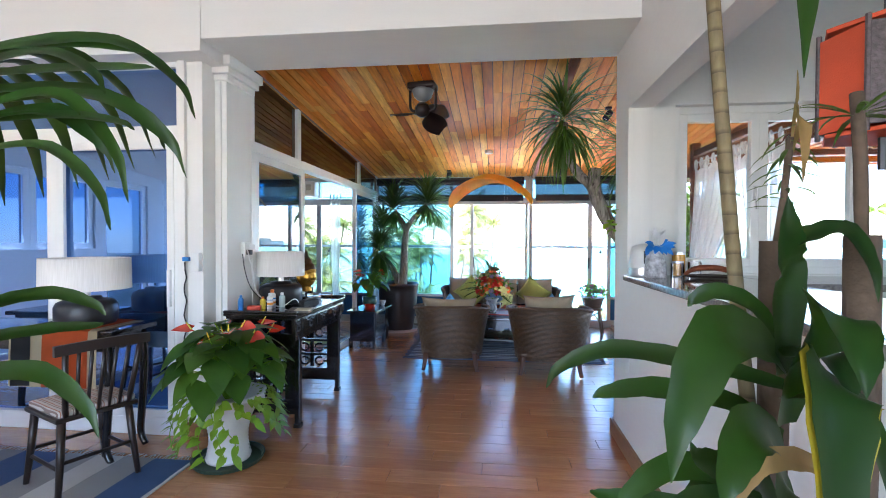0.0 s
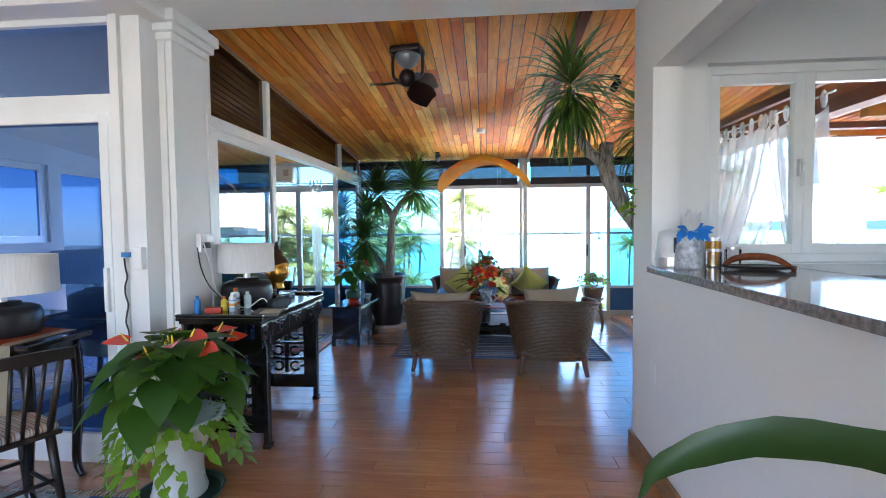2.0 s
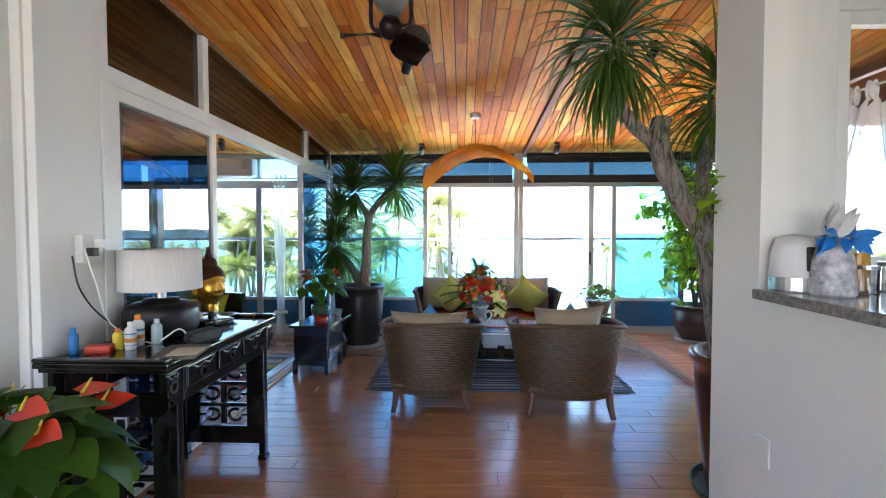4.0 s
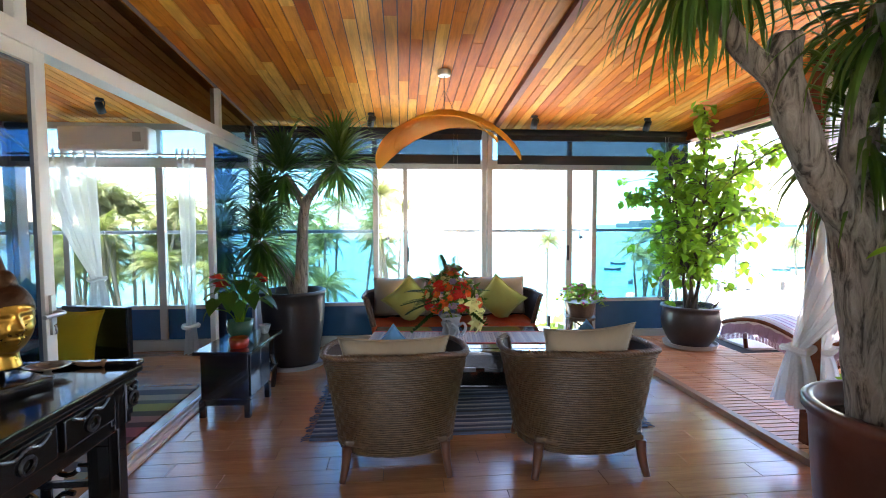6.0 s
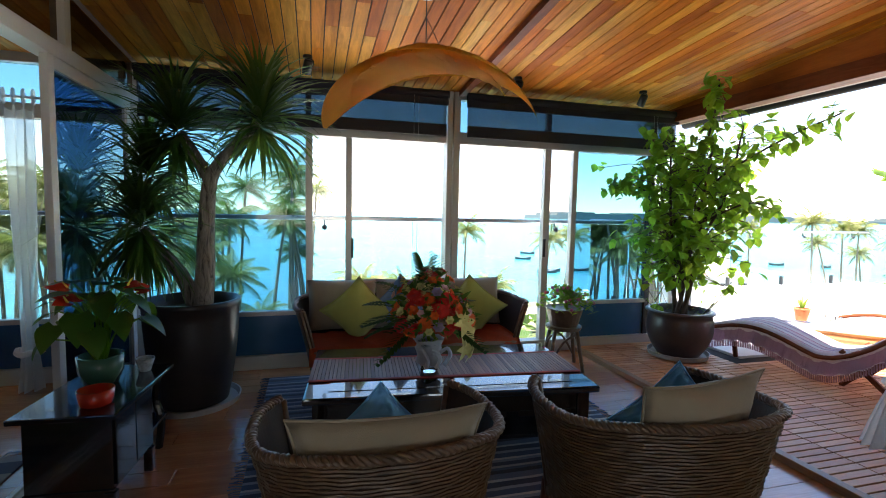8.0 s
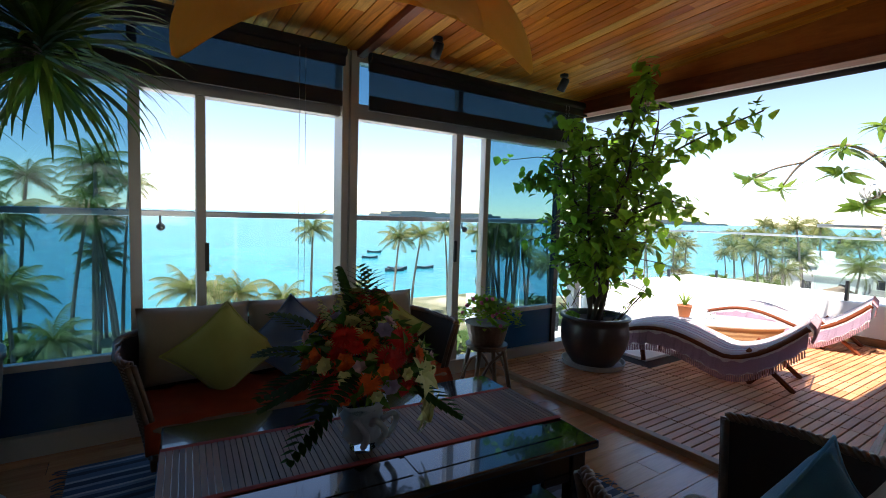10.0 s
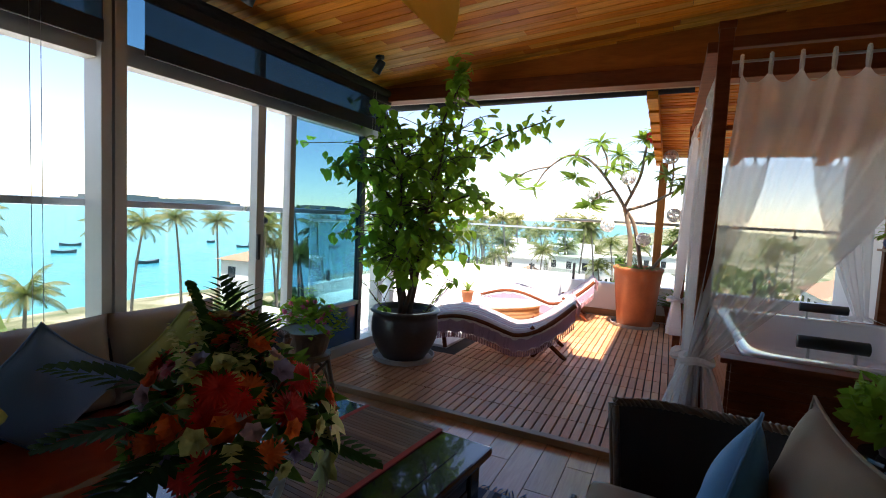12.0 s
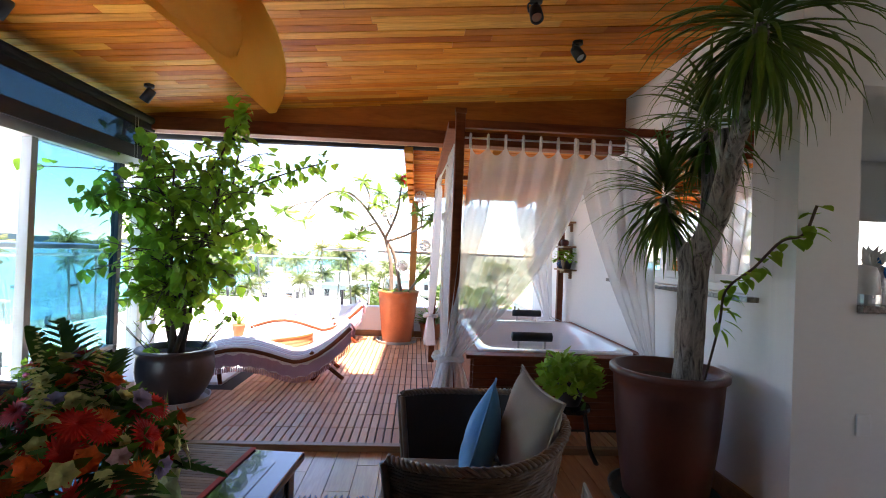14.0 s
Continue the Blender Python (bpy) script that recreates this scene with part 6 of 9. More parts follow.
# dracaena in a tall dark pot by the windows
t = thing("dracaena", "branched dragon tree with spiky rosettes in a tall dark pot", "potted plant", pose(-1.62, 8.18, 0), "potted trees")
pot(t, 0.235, 0.315, 0.74, BLACKPOT, 0.012, 0.015, saucer=SAUCER)
bm = bmesh.new()
tube_bm(bm, smooth_path([(0.06, 0, 0.64), (0.09, 0, 0.95), (0.10, 0.02, 1.30), (0.14, 0.0, 1.62), (0.28, -0.04, 1.82), (0.46, -0.05, 2.02)], 5), [0.075 - 0.0018 * i for i in range(26)], 12)
tube_bm(bm, smooth_path([(0.04, 0.03, 0.64), (-0.06, 0.0, 0.92), (-0.20, -0.03, 1.12), (-0.28, -0.03, 1.26)], 5), [0.06 - 0.002 * i for i in range(16)], 10)
tube_bm(bm, smooth_path([(0.13, 0.01, 1.60), (0.04, 0.05, 1.76), (-0.07, 0.07, 1.93)], 5), [0.045 - 0.001 * i for i in range(11)], 10)
part("trunk", bm, BARK, t, smooth=True)
bm = bmesh.new()
spiky_head(bm, (0.48, -0.05, 2.05), 0.60, 210, 3, 0.038)
spiky_head(bm, (-0.30, -0.03, 1.28), 0.58, 190, 4, 0.038, hang=0.3)
spiky_head(bm, (-0.09, 0.08, 1.97), 0.58, 180, 5, 0.038)
spiky_head(bm, (-0.28, 0.10, 1.64), 0.52, 140, 6, 0.036)
part("crown", bm, SPIKY, t, "spiky dark green leaf rosettes")

# the big dragon tree by the half wall
t = thing("dragon_tree", "large dragon tree with thick forked trunk in red clay pot", "potted plant", pose(1.28, 4.76, 0), "potted trees")
pot(t, 0.23, 0.305, 0.75, TERRACOTTA, 0.022, 0.01, saucer=plain("green_saucer", (0.05, 0.08, 0.07), 0.5))
bm = bmesh.new()
tube_bm(bm, smooth_path([(-0.17, -0.02, 0.62), (-0.19, -0.01, 0.82), (-0.22, 0.0, 1.09), (-0.255, 0.015, 1.40), (-0.30, 0.015, 1.50)], 6), [0.090, 0.087, 0.083, 0.080, 0.078, 0.076] + [0.074] * 12 + [0.076, 0.078, 0.078, 0.074, 0.068, 0.060, 0.052], 18)
tube_bm(bm, smooth_path([(-0.26, 0.015, 1.40), (-0.36, 0.012, 1.54), (-0.45, 0.012, 1.68), (-0.52, 0.015, 1.86), (-0.52, 0.03, 1.96), (-0.508, 0.035, 2.045)], 6), [0.062 - 0.0004 * i for i in range(25)] + [0.051, 0.050, 0.050, 0.049, 0.048, 0.044], 16)
tube_bm(bm, smooth_path([(-0.52, 0.015, 1.84), (-0.575, 0.035, 1.93), (-0.655, 0.06, 2.02), (-0.735, 0.062, 2.16), (-0.765, 0.062, 2.34), (-0.765, 0.062, 2.44)], 6), [0.043 - 0.0004 * i for i in range(31)], 14)
tube_bm(bm, smooth_path([(-0.27, 0.01, 1.40), (-0.30, -0.01, 1.56), (-0.31, -0.02, 1.74), (-0.27, -0.035, 1.95), (-0.25, -0.04, 2.12)], 6), [0.040 - 0.0004 * i for i in range(25)], 12)
tube_bm(bm, smooth_path([(-0.24, 0.02, 1.38), (-0.16, 0.07, 1.52), (-0.12, 0.10, 1.62), (-0.108, 0.11, 1.76)], 6), [0.042 - 0.0006 * i for i in range(19)], 12)
tube_bm(bm, [(-0.22, -0.02, 1.36), (-0.17, -0.05, 1.45), (-0.13, -0.07, 1.485)], [0.045, 0.036, 0.028], 10)
for v in bm.verts:
    v.co += Vector((noise.noise(v.co * 9), noise.noise(v.co * 9 + Vector((7, 0, 0))), 0)) * 0.010
part("trunk", bm, BARK, t, "grey deeply fissured trunk", True)
bm = bmesh.new()
spiky_head(bm, (-0.765, 0.062, 2.46), 0.58, 170, 13, 0.030, hang=0.5)
spiky_head(bm, (-0.107, 0.112, 1.78), 0.52, 150, 14, 0.026, hang=0.3)
spiky_head(bm, (-0.25, -0.04, 2.16), 0.46, 120, 15, 0.028, hang=0.4)
part("crown", bm, SPIKY, t, "spiky dark green leaf rosettes")
bm = bmesh.new()
rnd = random.Random(9)
vine = smooth_path([(-0.10, -0.16, 0.70), (-0.22, -0.16, 1.05), (-0.24, -0.18, 1.25), (-0.34, -0.26, 1.38), (-0.42, -0.34, 1.52), (-0.47, -0.42, 1.56), (-0.52, -0.44, 1.70)], 6)
tube_bm(bm, vine, 0.007, 6)
part("vine_stem", bm, TWIG, t, "thin climbing stem")
bm = bmesh.new()
for k in range(46):
    p = vine[6 + k % (len(vine) - 6)]
    d = Vector((rnd.uniform(-1, 1), rnd.uniform(-1, 0.4), rnd.uniform(-0.9, 0.4)))
    leaf_bm(bm, p + d.normalized() * 0.03, d, (0, 0, 1), rnd.uniform(0.06, 0.10), rnd.uniform(0.05, 0.075), 0.8)
part("vine_leaves", bm, BOUG, t, "heart-shaped vine leaves")

# leafy shrub in the round brown pot at the edge of the deck
t = thing("shrub", "airy bright green shrub with thin stems in a round brown pot", "potted plant", pose(2.72, 8.30, 0.045), "potted trees")
pot(t, 0.20, 0.285, 0.44, BROWNPOT, 0.03, 0.055, saucer=SAUCER)
rnd = random.Random(17)
stems, leaves = bmesh.new(), bmesh.new()


def twig_leaves(p, k, size):
    for _ in range(k):
        d = Vector((rnd.uniform(-1, 1), rnd.uniform(-1, 1), rnd.uniform(-1.1, 0.2)))
        q = p + Vector((rnd.gauss(0, 0.045), rnd.gauss(0, 0.045), rnd.gauss(0, 0.045)))
        leaf_bm(leaves, q, d, (rnd.uniform(-0.4, 0.4), rnd.uniform(-0.4, 0.4), 1), size * rnd.uniform(0.7, 1.2), size * rnd.uniform(0.55, 0.9), 0.3, n=4)


mains = []
for k in range(6):
    a = k * 1.05
    tgt = Vector((0.10 * math.cos(a), 0.12 * math.sin(a), 0))
    mains.append(smooth_path([(0.05 * math.cos(a), 0.05 * math.sin(a), 0.38), (0.09 * math.cos(a + 1), 0.09 * math.sin(a + 1), 0.75), tgt * 1.4 + Vector((0, 0, 1.15)), tgt * 2.6 + Vector((0.05, -0.02, 1.6)), tgt * 3.2 + Vector((0.08, -0.03, 1.95 + 0.12 * (k % 3)))], 6))
    tube_bm(stems, mains[-1], [0.022 - 0.0006 * i for i in range(len(mains[-1]))], 7)
longs = [[(0.0, 0.05, 1.45), (0.10, -0.4, 1.80), (0.2, -0.8, 2.02), (0.28, -1.16, 2.16)], [(-0.05, 0.05, 1.3), (-0.25, 0.2, 1.58), (-0.42, 0.34, 1.70), (-0.54, 0.42, 1.66)], [(0.0, -0.1, 1.75), (-0.12, -0.35, 2.1), (-0.24, -0.54, 2.36), (-0.3, -0.6, 2.5)], [(0.05, -0.1, 1.3), (0.25, -0.45, 1.5), (0.45, -0.6, 1.42)], [(0.0, 0.0, 1.1), (-0.2, -0.3, 1.2), (-0.25, -0.55, 1.1)], [(0.1, 0, 1.3), (0.4, -0.2, 1.5), (0.6, -0.35, 1.45)], [(0, 0.05, 1.6), (-0.25, 0.1, 1.85), (-0.38, 0.05, 2.1)]]
for pts in longs:
    c = smooth_path(pts, 7)
    tube_bm(stems, c, [0.012 - 0.0003 * i for i in range(len(c))], 6)
    for i, p in enumerate(c[4:]):
        twig_leaves(p, 5, 0.095)
for m in mains:
    for i, p in enumerate(m):
        if p.z > 0.80:
            for _ in range(3):
                q = p + Vector((rnd.gauss(0, 0.20), rnd.gauss(0, 0.20), rnd.gauss(0.02, 0.11)))
                tube_bm(stems, [p, p.lerp(q, 0.5) + Vector((0, 0, 0.03)), q], 0.004, 4)
                twig_leaves(q, 4, 0.106)
                twig_leaves(p.lerp(q, 0.6), 1, 0.10)
for k in range(14):
    a = rnd.uniform(0, 6.28)
    p = Vector((0.2 * math.cos(a), 0.2 * math.sin(a), 0.42))
    q = p + Vector((0.22 * math.cos(a), 0.22 * math.sin(a), rnd.uniform(0.15, 0.35)))
    tube_bm(stems, [p, q], 0.003, 4)
    for j in range(10):
        leaf_bm(leaves, p.lerp(q, j / 10), Vector((rnd.uniform(-1, 1), rnd.uniform(-1, 1), 0.3)), (0, 0, 1), 0.05, 0.012, n=2)
part("branching_stem", stems, TWIG, t, "thin brown stems", smooth=True)
part("foliage", leaves, BOUG, t, "small bright green leaves")

# basket of small flowers on the stool
t = thing("flower_basket", "woven basket full of trailing green plants with pink flowers", "potted plant", pose(1.45, 8.32, 0.399) @ Matrix.Diagonal((1.35, 1.35, 1.3, 1)))
bm = bmesh.new()
lathe_bm(bm, [(0.09, 0.0), (0.10, 0.02), (0.125, 0.12), (0.13, 0.125), (0.12, 0.12), (0.0, 0.11)], 24)
part("basket", bm, RATTAN_RIM, t)
bm, fl = bmesh.new(), bmesh.new()
rnd = random.Random(12)
for k in range(420):
    a, r = rnd.uniform(0, 6.28), rnd.uniform(0, 0.19)
    p = Vector((r * math.cos(a), r * math.sin(a), 0.16 + 0.10 * rnd.random() - 0.9 * max(0, r - 0.11)))
    leaf_bm(bm, p, (rnd.uniform(-1, 1), rnd.uniform(-1, 1), rnd.uniform(-0.3, 0.9)), (0, 0, 1), 0.045, 0.025, n=3)
    if k % 12 == 0:
        bmesh.ops.create_icosphere(fl, subdivisions=1, radius=0.013, matrix=Matrix.Translation(p * 1.08))
for k in range(3):
    p = Vector((0.03 * k - 0.03, 0, 0.2))
    for j in range(9):
        leaf_bm(bm, p + Vector((-0.02 * j * (k - 1) * 0.4, 0.0, 0.016 * j)), (rnd.uniform(-1, 1), rnd.uniform(-1, 1), 0.3), (0, 0, 1), 0.03, 0.016, n=2)
part("foliage", bm, BOUG, t)
part("blossoms", fl, plain("pink_petals", (0.62, 0.12, 0.22), 0.6, bump=0), t, "small pink flowers")

# red anthurium in a green pot on the side table
def anthurium(t, n_leaves, n_flowers, spread, height, leaf_len, z0, seed, flowers=True):
    rnd = random.Random(seed)
    st, lv = bmesh.new(), bmesh.new()
    for k in range(n_leaves):
        a = k * 2.399
        f = (k + 0.5) / n_leaves
        r = spread * (0.25 + 0.75 * f ** 0.7)
        tip = Vector((r * math.cos(a), r * math.sin(a), z0 + height * (1.0 - 0.62 * f ** 1.5) * rnd.uniform(0.85, 1.1)))
        tube_bm(st, smooth_path([(0.02 * math.cos(a), 0.02 * math.sin(a), z0), (tip.x * 0.4, tip.y * 0.4, z0 + (tip.z - z0) * 0.75), tip], 4), 0.004, 5)
        b = a + rnd.uniform(-0.5, 0.5)
        d = Vector((0.75 * math.cos(b), 0.75 * math.sin(b), -0.05 - 0.42 * f + rnd.uniform(-0.4, 0.35)))
        leaf_bm(lv, tip, d, (math.cos(b), math.sin(b), 0.9), leaf_len * rnd.uniform(0.8, 1.2), leaf_len * rnd.uniform(0.80, 1.0), 1.0, 0.3, 6, 0.12)
    for k in range(n_flowers):
        a = rnd.uniform(0, 6.28)
        r = spread * rnd.uniform(0.3, 0.95)
        tip = Vector((r * math.cos(a), r * math.sin(a), z0 + height * rnd.uniform(0.80, 1.02)))
        tube_bm(st, smooth_path([(0, 0, z0), (tip.x * 0.5, tip.y * 0.5, tip.z * 0.8), tip], 4), 0.003, 5)
        d = Vector((math.cos(a), math.sin(a), 0.1))
        sp, sd = bmesh.new(), bmesh.new()
        leaf_bm(sp, tip, d, (rnd.uniform(-0.5, 0.5), -0.6, 1), leaf_len * 0.56, leaf_len * 0.50, 1.0, 0.1, 5, 0.2)
        flower = part("spathe", sp, REDSPATHE, t, "waxy red flower", smooth=True)
        tube_bm(sd, [tip, tip + d * leaf_len * 0.15 + Vector((0, 0, leaf_len * 0.22))], [0.006, 0.003], 6)
        part("spadix", sd, YELLOWP, flower)
    tagged(part("stalks", st, BOUG, t), kind="stuff")
    tagged(part("foliage", lv, ANTH, t, "glossy heart-shaped leaves", smooth=True), kind="stuff")


t = thing("potted_anthurium", "red anthurium with dark leaves in a green glazed pot", "potted plant", pose(-1.83, 7.22, 0.50))
bm = bmesh.new()
lathe_bm(bm, [(0.06, 0.0), (0.075, 0.005), (0.10, 0.07), (0.105, 0.15), (0.095, 0.15), (0.085, 0.12), (0.0, 0.12)], 30)
part("pot", bm, plain("green_glaze", (0.045, 0.13, 0.085), 0.2, coat=0.5, bump=0.05), t, smooth=True)
anthurium(t, 26, 10, 0.22, 0.40, 0.14, 0.12, 6)

# anthurium and trailing pothos in the white urn by the pier
t = thing("potted_anthurium", "large red anthurium with trailing pothos in a white ribbed urn", "potted plant", pose(-1.78, 3.60, 0))
URN = plain("white_glazed_urn", (0.74, 0.73, 0.68), 0.3, vary=0.08, scale=5, coat=0.3)
bm = bmesh.new()
prof = [(0.135, 0.02), (0.14, 0.04)]
for k in range(9):
    z = 0.05 + 0.024 * k
    prof += [(0.125 + 0.004 * (k % 2) - 0.012 * math.sin(k / 8 * math.pi), z), (0.133 - 0.012 * math.sin(k / 8 * math.pi), z + 0.012)]
prof += [(0.135, 0.27), (0.15, 0.30), (0.175, 0.36), (0.215, 0.42), (0.235, 0.425), (0.235, 0.445), (0.215, 0.45), (0.19, 0.41), (0.0, 0.39)]
rings = lathe_bm(bm, prof, 40)
for ring in rings[-9:-2]:
    for i, v in enumerate(ring):
        v.co.xy = v.co.xy * (1 + 0.03 * math.cos(i * 2 * math.pi / 40 * 8))
part("urn", bm, URN, t, "white ribbed urn with a flaring rim", smooth=True)
bm = bmesh.new()
lathe_bm(bm, [(0.19, 0.0), (0.21, 0.005), (0.225, 0.035), (0.215, 0.035), (0.20, 0.015), (0.0, 0.012)], 36)
part("saucer", bm, plain("dark_green_saucer", (0.02, 0.05, 0.035), 0.4), t, "dark green saucer")
anthurium(t, 60, 13, 0.29, 0.46, 0.20, 0.41, 8)
rnd = random.Random(19)
st, lv = bmesh.new(), bmesh.new()
for k in range(22):
    a = k * 2.399 + 0.3
    L = rnd.uniform(0.12, 0.42)
    pts = [(0.19 * math.cos(a), 0.19 * math.sin(a), 0.44), (0.26 * math.cos(a), 0.26 * math.sin(a), 0.44)]
    for j in range(1, 4):
        pts.append(((0.26 + 0.02 * j + rnd.uniform(-0.02, 0.05)) * math.cos(a + 0.1 * j), (0.26 + 0.02 * j + rnd.uniform(-0.02, 0.05)) * math.sin(a + 0.1 * j), max(0.05, 0.44 - L * j / 3)))
    c = smooth_path(pts, 4)
    tube_bm(st, c, 0.003, 5)
    for p in c[3::2]:
        d = Vector((math.cos(a) + rnd.uniform(-0.9, 0.9), math.sin(a) + rnd.uniform(-0.9, 0.9), rnd.uniform(-0.9, 0.1)))
        leaf_bm(lv, p, d, (math.cos(a), math.sin(a), 0.7), rnd.uniform(0.05, 0.085), rnd.uniform(0.04, 0.065), 0.9)
tagged(part("vine_stems", st, POTHOS, t), kind="stuff")
tagged(part("vine_leaves", lv, POTHOS, t, "yellow-green trailing leaves", smooth=True), kind="stuff")

# bouquet in a glass vase on the coffee table
t = thing("vase", "clear cut-glass vase on the coffee table", "vase", pose(-0.105, 7.19, 0.452))
bm = bmesh.new()
r = lathe_bm(bm, [(0.045, 0.0), (0.052, 0.01), (0.046, 0.05), (0.058, 0.12), (0.075, 0.18), (0.07, 0.18), (0.052, 0.12), (0.04, 0.05), (0.0, 0.03)], 24)
part("glass", bm, glass_mat("vase_glass", (0.80, 0.87, 0.87), 1.5), t, smooth=False)
bm = bmesh.new()
rnd = random.Random(5)
for k in range(14):
    a = rnd.uniform(0, 6.28)
    tube_bm(bm, [(0.03 * math.cos(a), 0.03 * math.sin(a), 0.035), (0.05 * math.cos(a + 2), 0.05 * math.sin(a + 2), 0.2)], 0.003, 5)
tagged(part("stems", bm, BOUG, t), kind="stuff")
t = thing("bouquet", "large bouquet of red gerberas, roses, lilies and palm leaves", "bouquet", pose(-0.105, 7.19, 0.66))
t.scale = (1.12, 1.12, 1.0)
flower_red, flower_orange = plain("red_petals", (0.62, 0.02, 0.008), 0.6, vary=0.25, scale=30, bump=0), plain("orange_petals", (0.78, 0.13, 0.008), 0.6, vary=0.25, scale=30, bump=0)
flower_pink, flower_cream = plain("pale_pink_petals", (0.66, 0.40, 0.40), 0.6, vary=0.2, bump=0), plain("cream_petals", (0.60, 0.58, 0.20), 0.6, vary=0.2, bump=0)
FERNY = leaf_mat("fern_leaves", [(0.012, 0.045, 0.012), (0.02, 0.06, 0.014)], 0.8, 0.2, spec=0.1)
flower_mauve = plain("mauve_petals", (0.30, 0.24, 0.36), 0.6, vary=0.2, bump=0)


def bloom_bm(bm, c, out, r, kind):
    out = Vector(out).normalized()
    m = out.to_track_quat("Z", "Y").to_matrix()
    if kind == "gerbera":
        rings = [(24, 1.0, 0.12), (20, 0.82, 0.38), (15, 0.58, 0.7), (10, 0.36, 1.05)]
    elif kind == "lily":
        rings = [(3, 1.5, 0.55), (3, 1.5, 0.65)]
    else:
        rings = [(6, 1.0, 0.5), (6, 0.85, 0.8), (5, 0.65, 1.05), (4, 0.42, 1.3)]
    for q, (n, k, rise) in enumerate(rings):
        for i in range(n):
            a = 2 * math.pi * (i + 0.5 * q) / n
            d = m @ Vector((math.cos(a) * math.cos(rise), math.sin(a) * math.cos(rise), math.sin(rise)))
            w = {"gerbera": 0.22, "lily": 0.55}.get(kind, 1.0) * r * k
            leaf_bm(bm, Vector(c) - out * r * 0.2, d, out, r * k, w, 0.0, 0.45 if kind == "lily" else 0.15, 4, 0.25)


beds = {"green": bmesh.new(), "dark": bmesh.new()}
petals = {"red": flower_red, "orange": flower_orange, "pink": flower_pink, "cream": flower_cream, "mauve": flower_mauve}


def bloom(c, d, r, key, kind):
    bm = bmesh.new()
    bloom_bm(bm, c, d, r, kind)
    part(kind, bm, petals[key], t)


rnd = random.Random(44)
KINDS = [("red", 0.055, "gerbera"), ("cream", 0.036, "rose"), ("red", 0.056, "gerbera"), ("mauve", 0.036, "rose"), ("orange", 0.036, "rose"), ("cream", 0.030, "rose"), ("orange", 0.058, "gerbera"), ("pink", 0.034, "rose"), ("red", 0.050, "gerbera"), ("cream", 0.030, "rose"), ("orange", 0.044, "rose")]
for k in range(112):
    el = 1 - 1.4 * (k + 0.5) / 112
    a = k * 2.399
    d = Vector((math.cos(a) * math.sqrt(max(0, 1 - el * el)), math.sin(a) * math.sqrt(max(0, 1 - el * el)), el))
    k2 = 1 - 0.4 * max(0, el)
    c = Vector((d.x * 0.225 * k2, d.y * 0.225 * k2, 0.15 + d.z * (0.25 if el > 0 else 0.19))) * rnd.uniform(0.80, 1.10)
    key, r, kind = KINDS[k % 11]
    bloom(c, d + Vector((rnd.uniform(-0.3, 0.3), rnd.uniform(-0.3, 0.3), rnd.uniform(-0.1, 0.3))), r * rnd.uniform(0.75, 1.0), key, kind)
    for j in range(3):
        e = (d + Vector((rnd.uniform(-0.7, 0.7), rnd.uniform(-0.7, 0.7), rnd.uniform(-0.5, 0.5)))).normalized()
        leaf_bm(beds["green"], c - d * 0.05, e, d, rnd.uniform(0.06, 0.10), 0.03, n=3)
# upright spikes of small cream bells
for x, y, lean, h in [(-0.07, 0.02, -0.15, 0.22), (-0.02, -0.06, 0.0, 0.20), (0.05, 0.05, 0.12, 0.17), (-0.13, -0.03, -0.35, 0.16), (0.02, 0.10, 0.05, 0.19)]:
    bm = bmesh.new()
    for j in range(30):
        f = j / 30
        a = j * 2.399
        p = Vector((x + lean * h * f, y, 0.28 + h * f))
        o = Vector((math.cos(a), math.sin(a), 0.35))
        w = 0.030 * (1 - 0.75 * f)
        leaf_bm(bm, p, o, (0, 0, 1), w, w * 0.9, 0.0, 0.6, 4, 0.4)
        leaf_bm(bm, p, o + Vector((0, 0, 0.6)), (0, 0, 1), w * 0.8, w * 0.8, 0.0, 0.5, 4, 0.4)
    part("snapdragon", bm, petals["cream"], t, "cream flower spike")
for c, d in [((0.17, -0.14, 0.06), (0.7, -0.7, 0.1)), ((0.22, -0.05, 0.0), (0.9, -0.3, -0.2)), ((0.13, -0.19, 0.13), (0.5, -0.8, 0.3)), ((0.20, -0.11, -0.06), (0.8, -0.5, -0.4)), ((0.15, -0.16, -0.02), (0.6, -0.8, -0.1))]:
    bloom(c, d, 0.055, "cream", "lily")
for a, el, L in [(2.8, 0.25, 0.24), (3.4, 0.05, 0.26), (3.0, -0.25, 0.22), (2.3, 0.5, 0.3), (4.0, 0.1, 0.3), (0.6, 0.2, 0.26), (5.4, -0.3, 0.24), (1.6, 1.45, 0.30), (2.6, 1.35, 0.30), (0.8, 1.4, 0.28), (4.4, 1.25, 0.24), (3.6, -0.5, 0.26)]:
    h = Vector((math.cos(a) * math.cos(el), math.sin(a) * math.cos(el), math.sin(el)))
    b0 = Vector((0, 0, 0.14)) + h * 0.14
    s = h.cross(Vector((0, 0, 1))).normalized()
    for j in range(11):
        p = b0 + h * L * j / 11 - Vector((0, 0, 0.06 * (j / 11) ** 2))
        w = 0.085 * math.sin(math.pi * (0.2 + 0.75 * j / 11))
        for sg in (1, -1):
            leaf_bm(beds["dark"], p, h * 0.75 + s * sg, (0, 0, 1), w, 0.026, n=3, curl=0.1)
for nm, key, m in [("filler_leaves", "green", ANTH), ("palm_leaves", "dark", FERNY)]:
    tagged(part(nm, beds[key], m, t, nm.replace("_", " ")), kind="stuff")
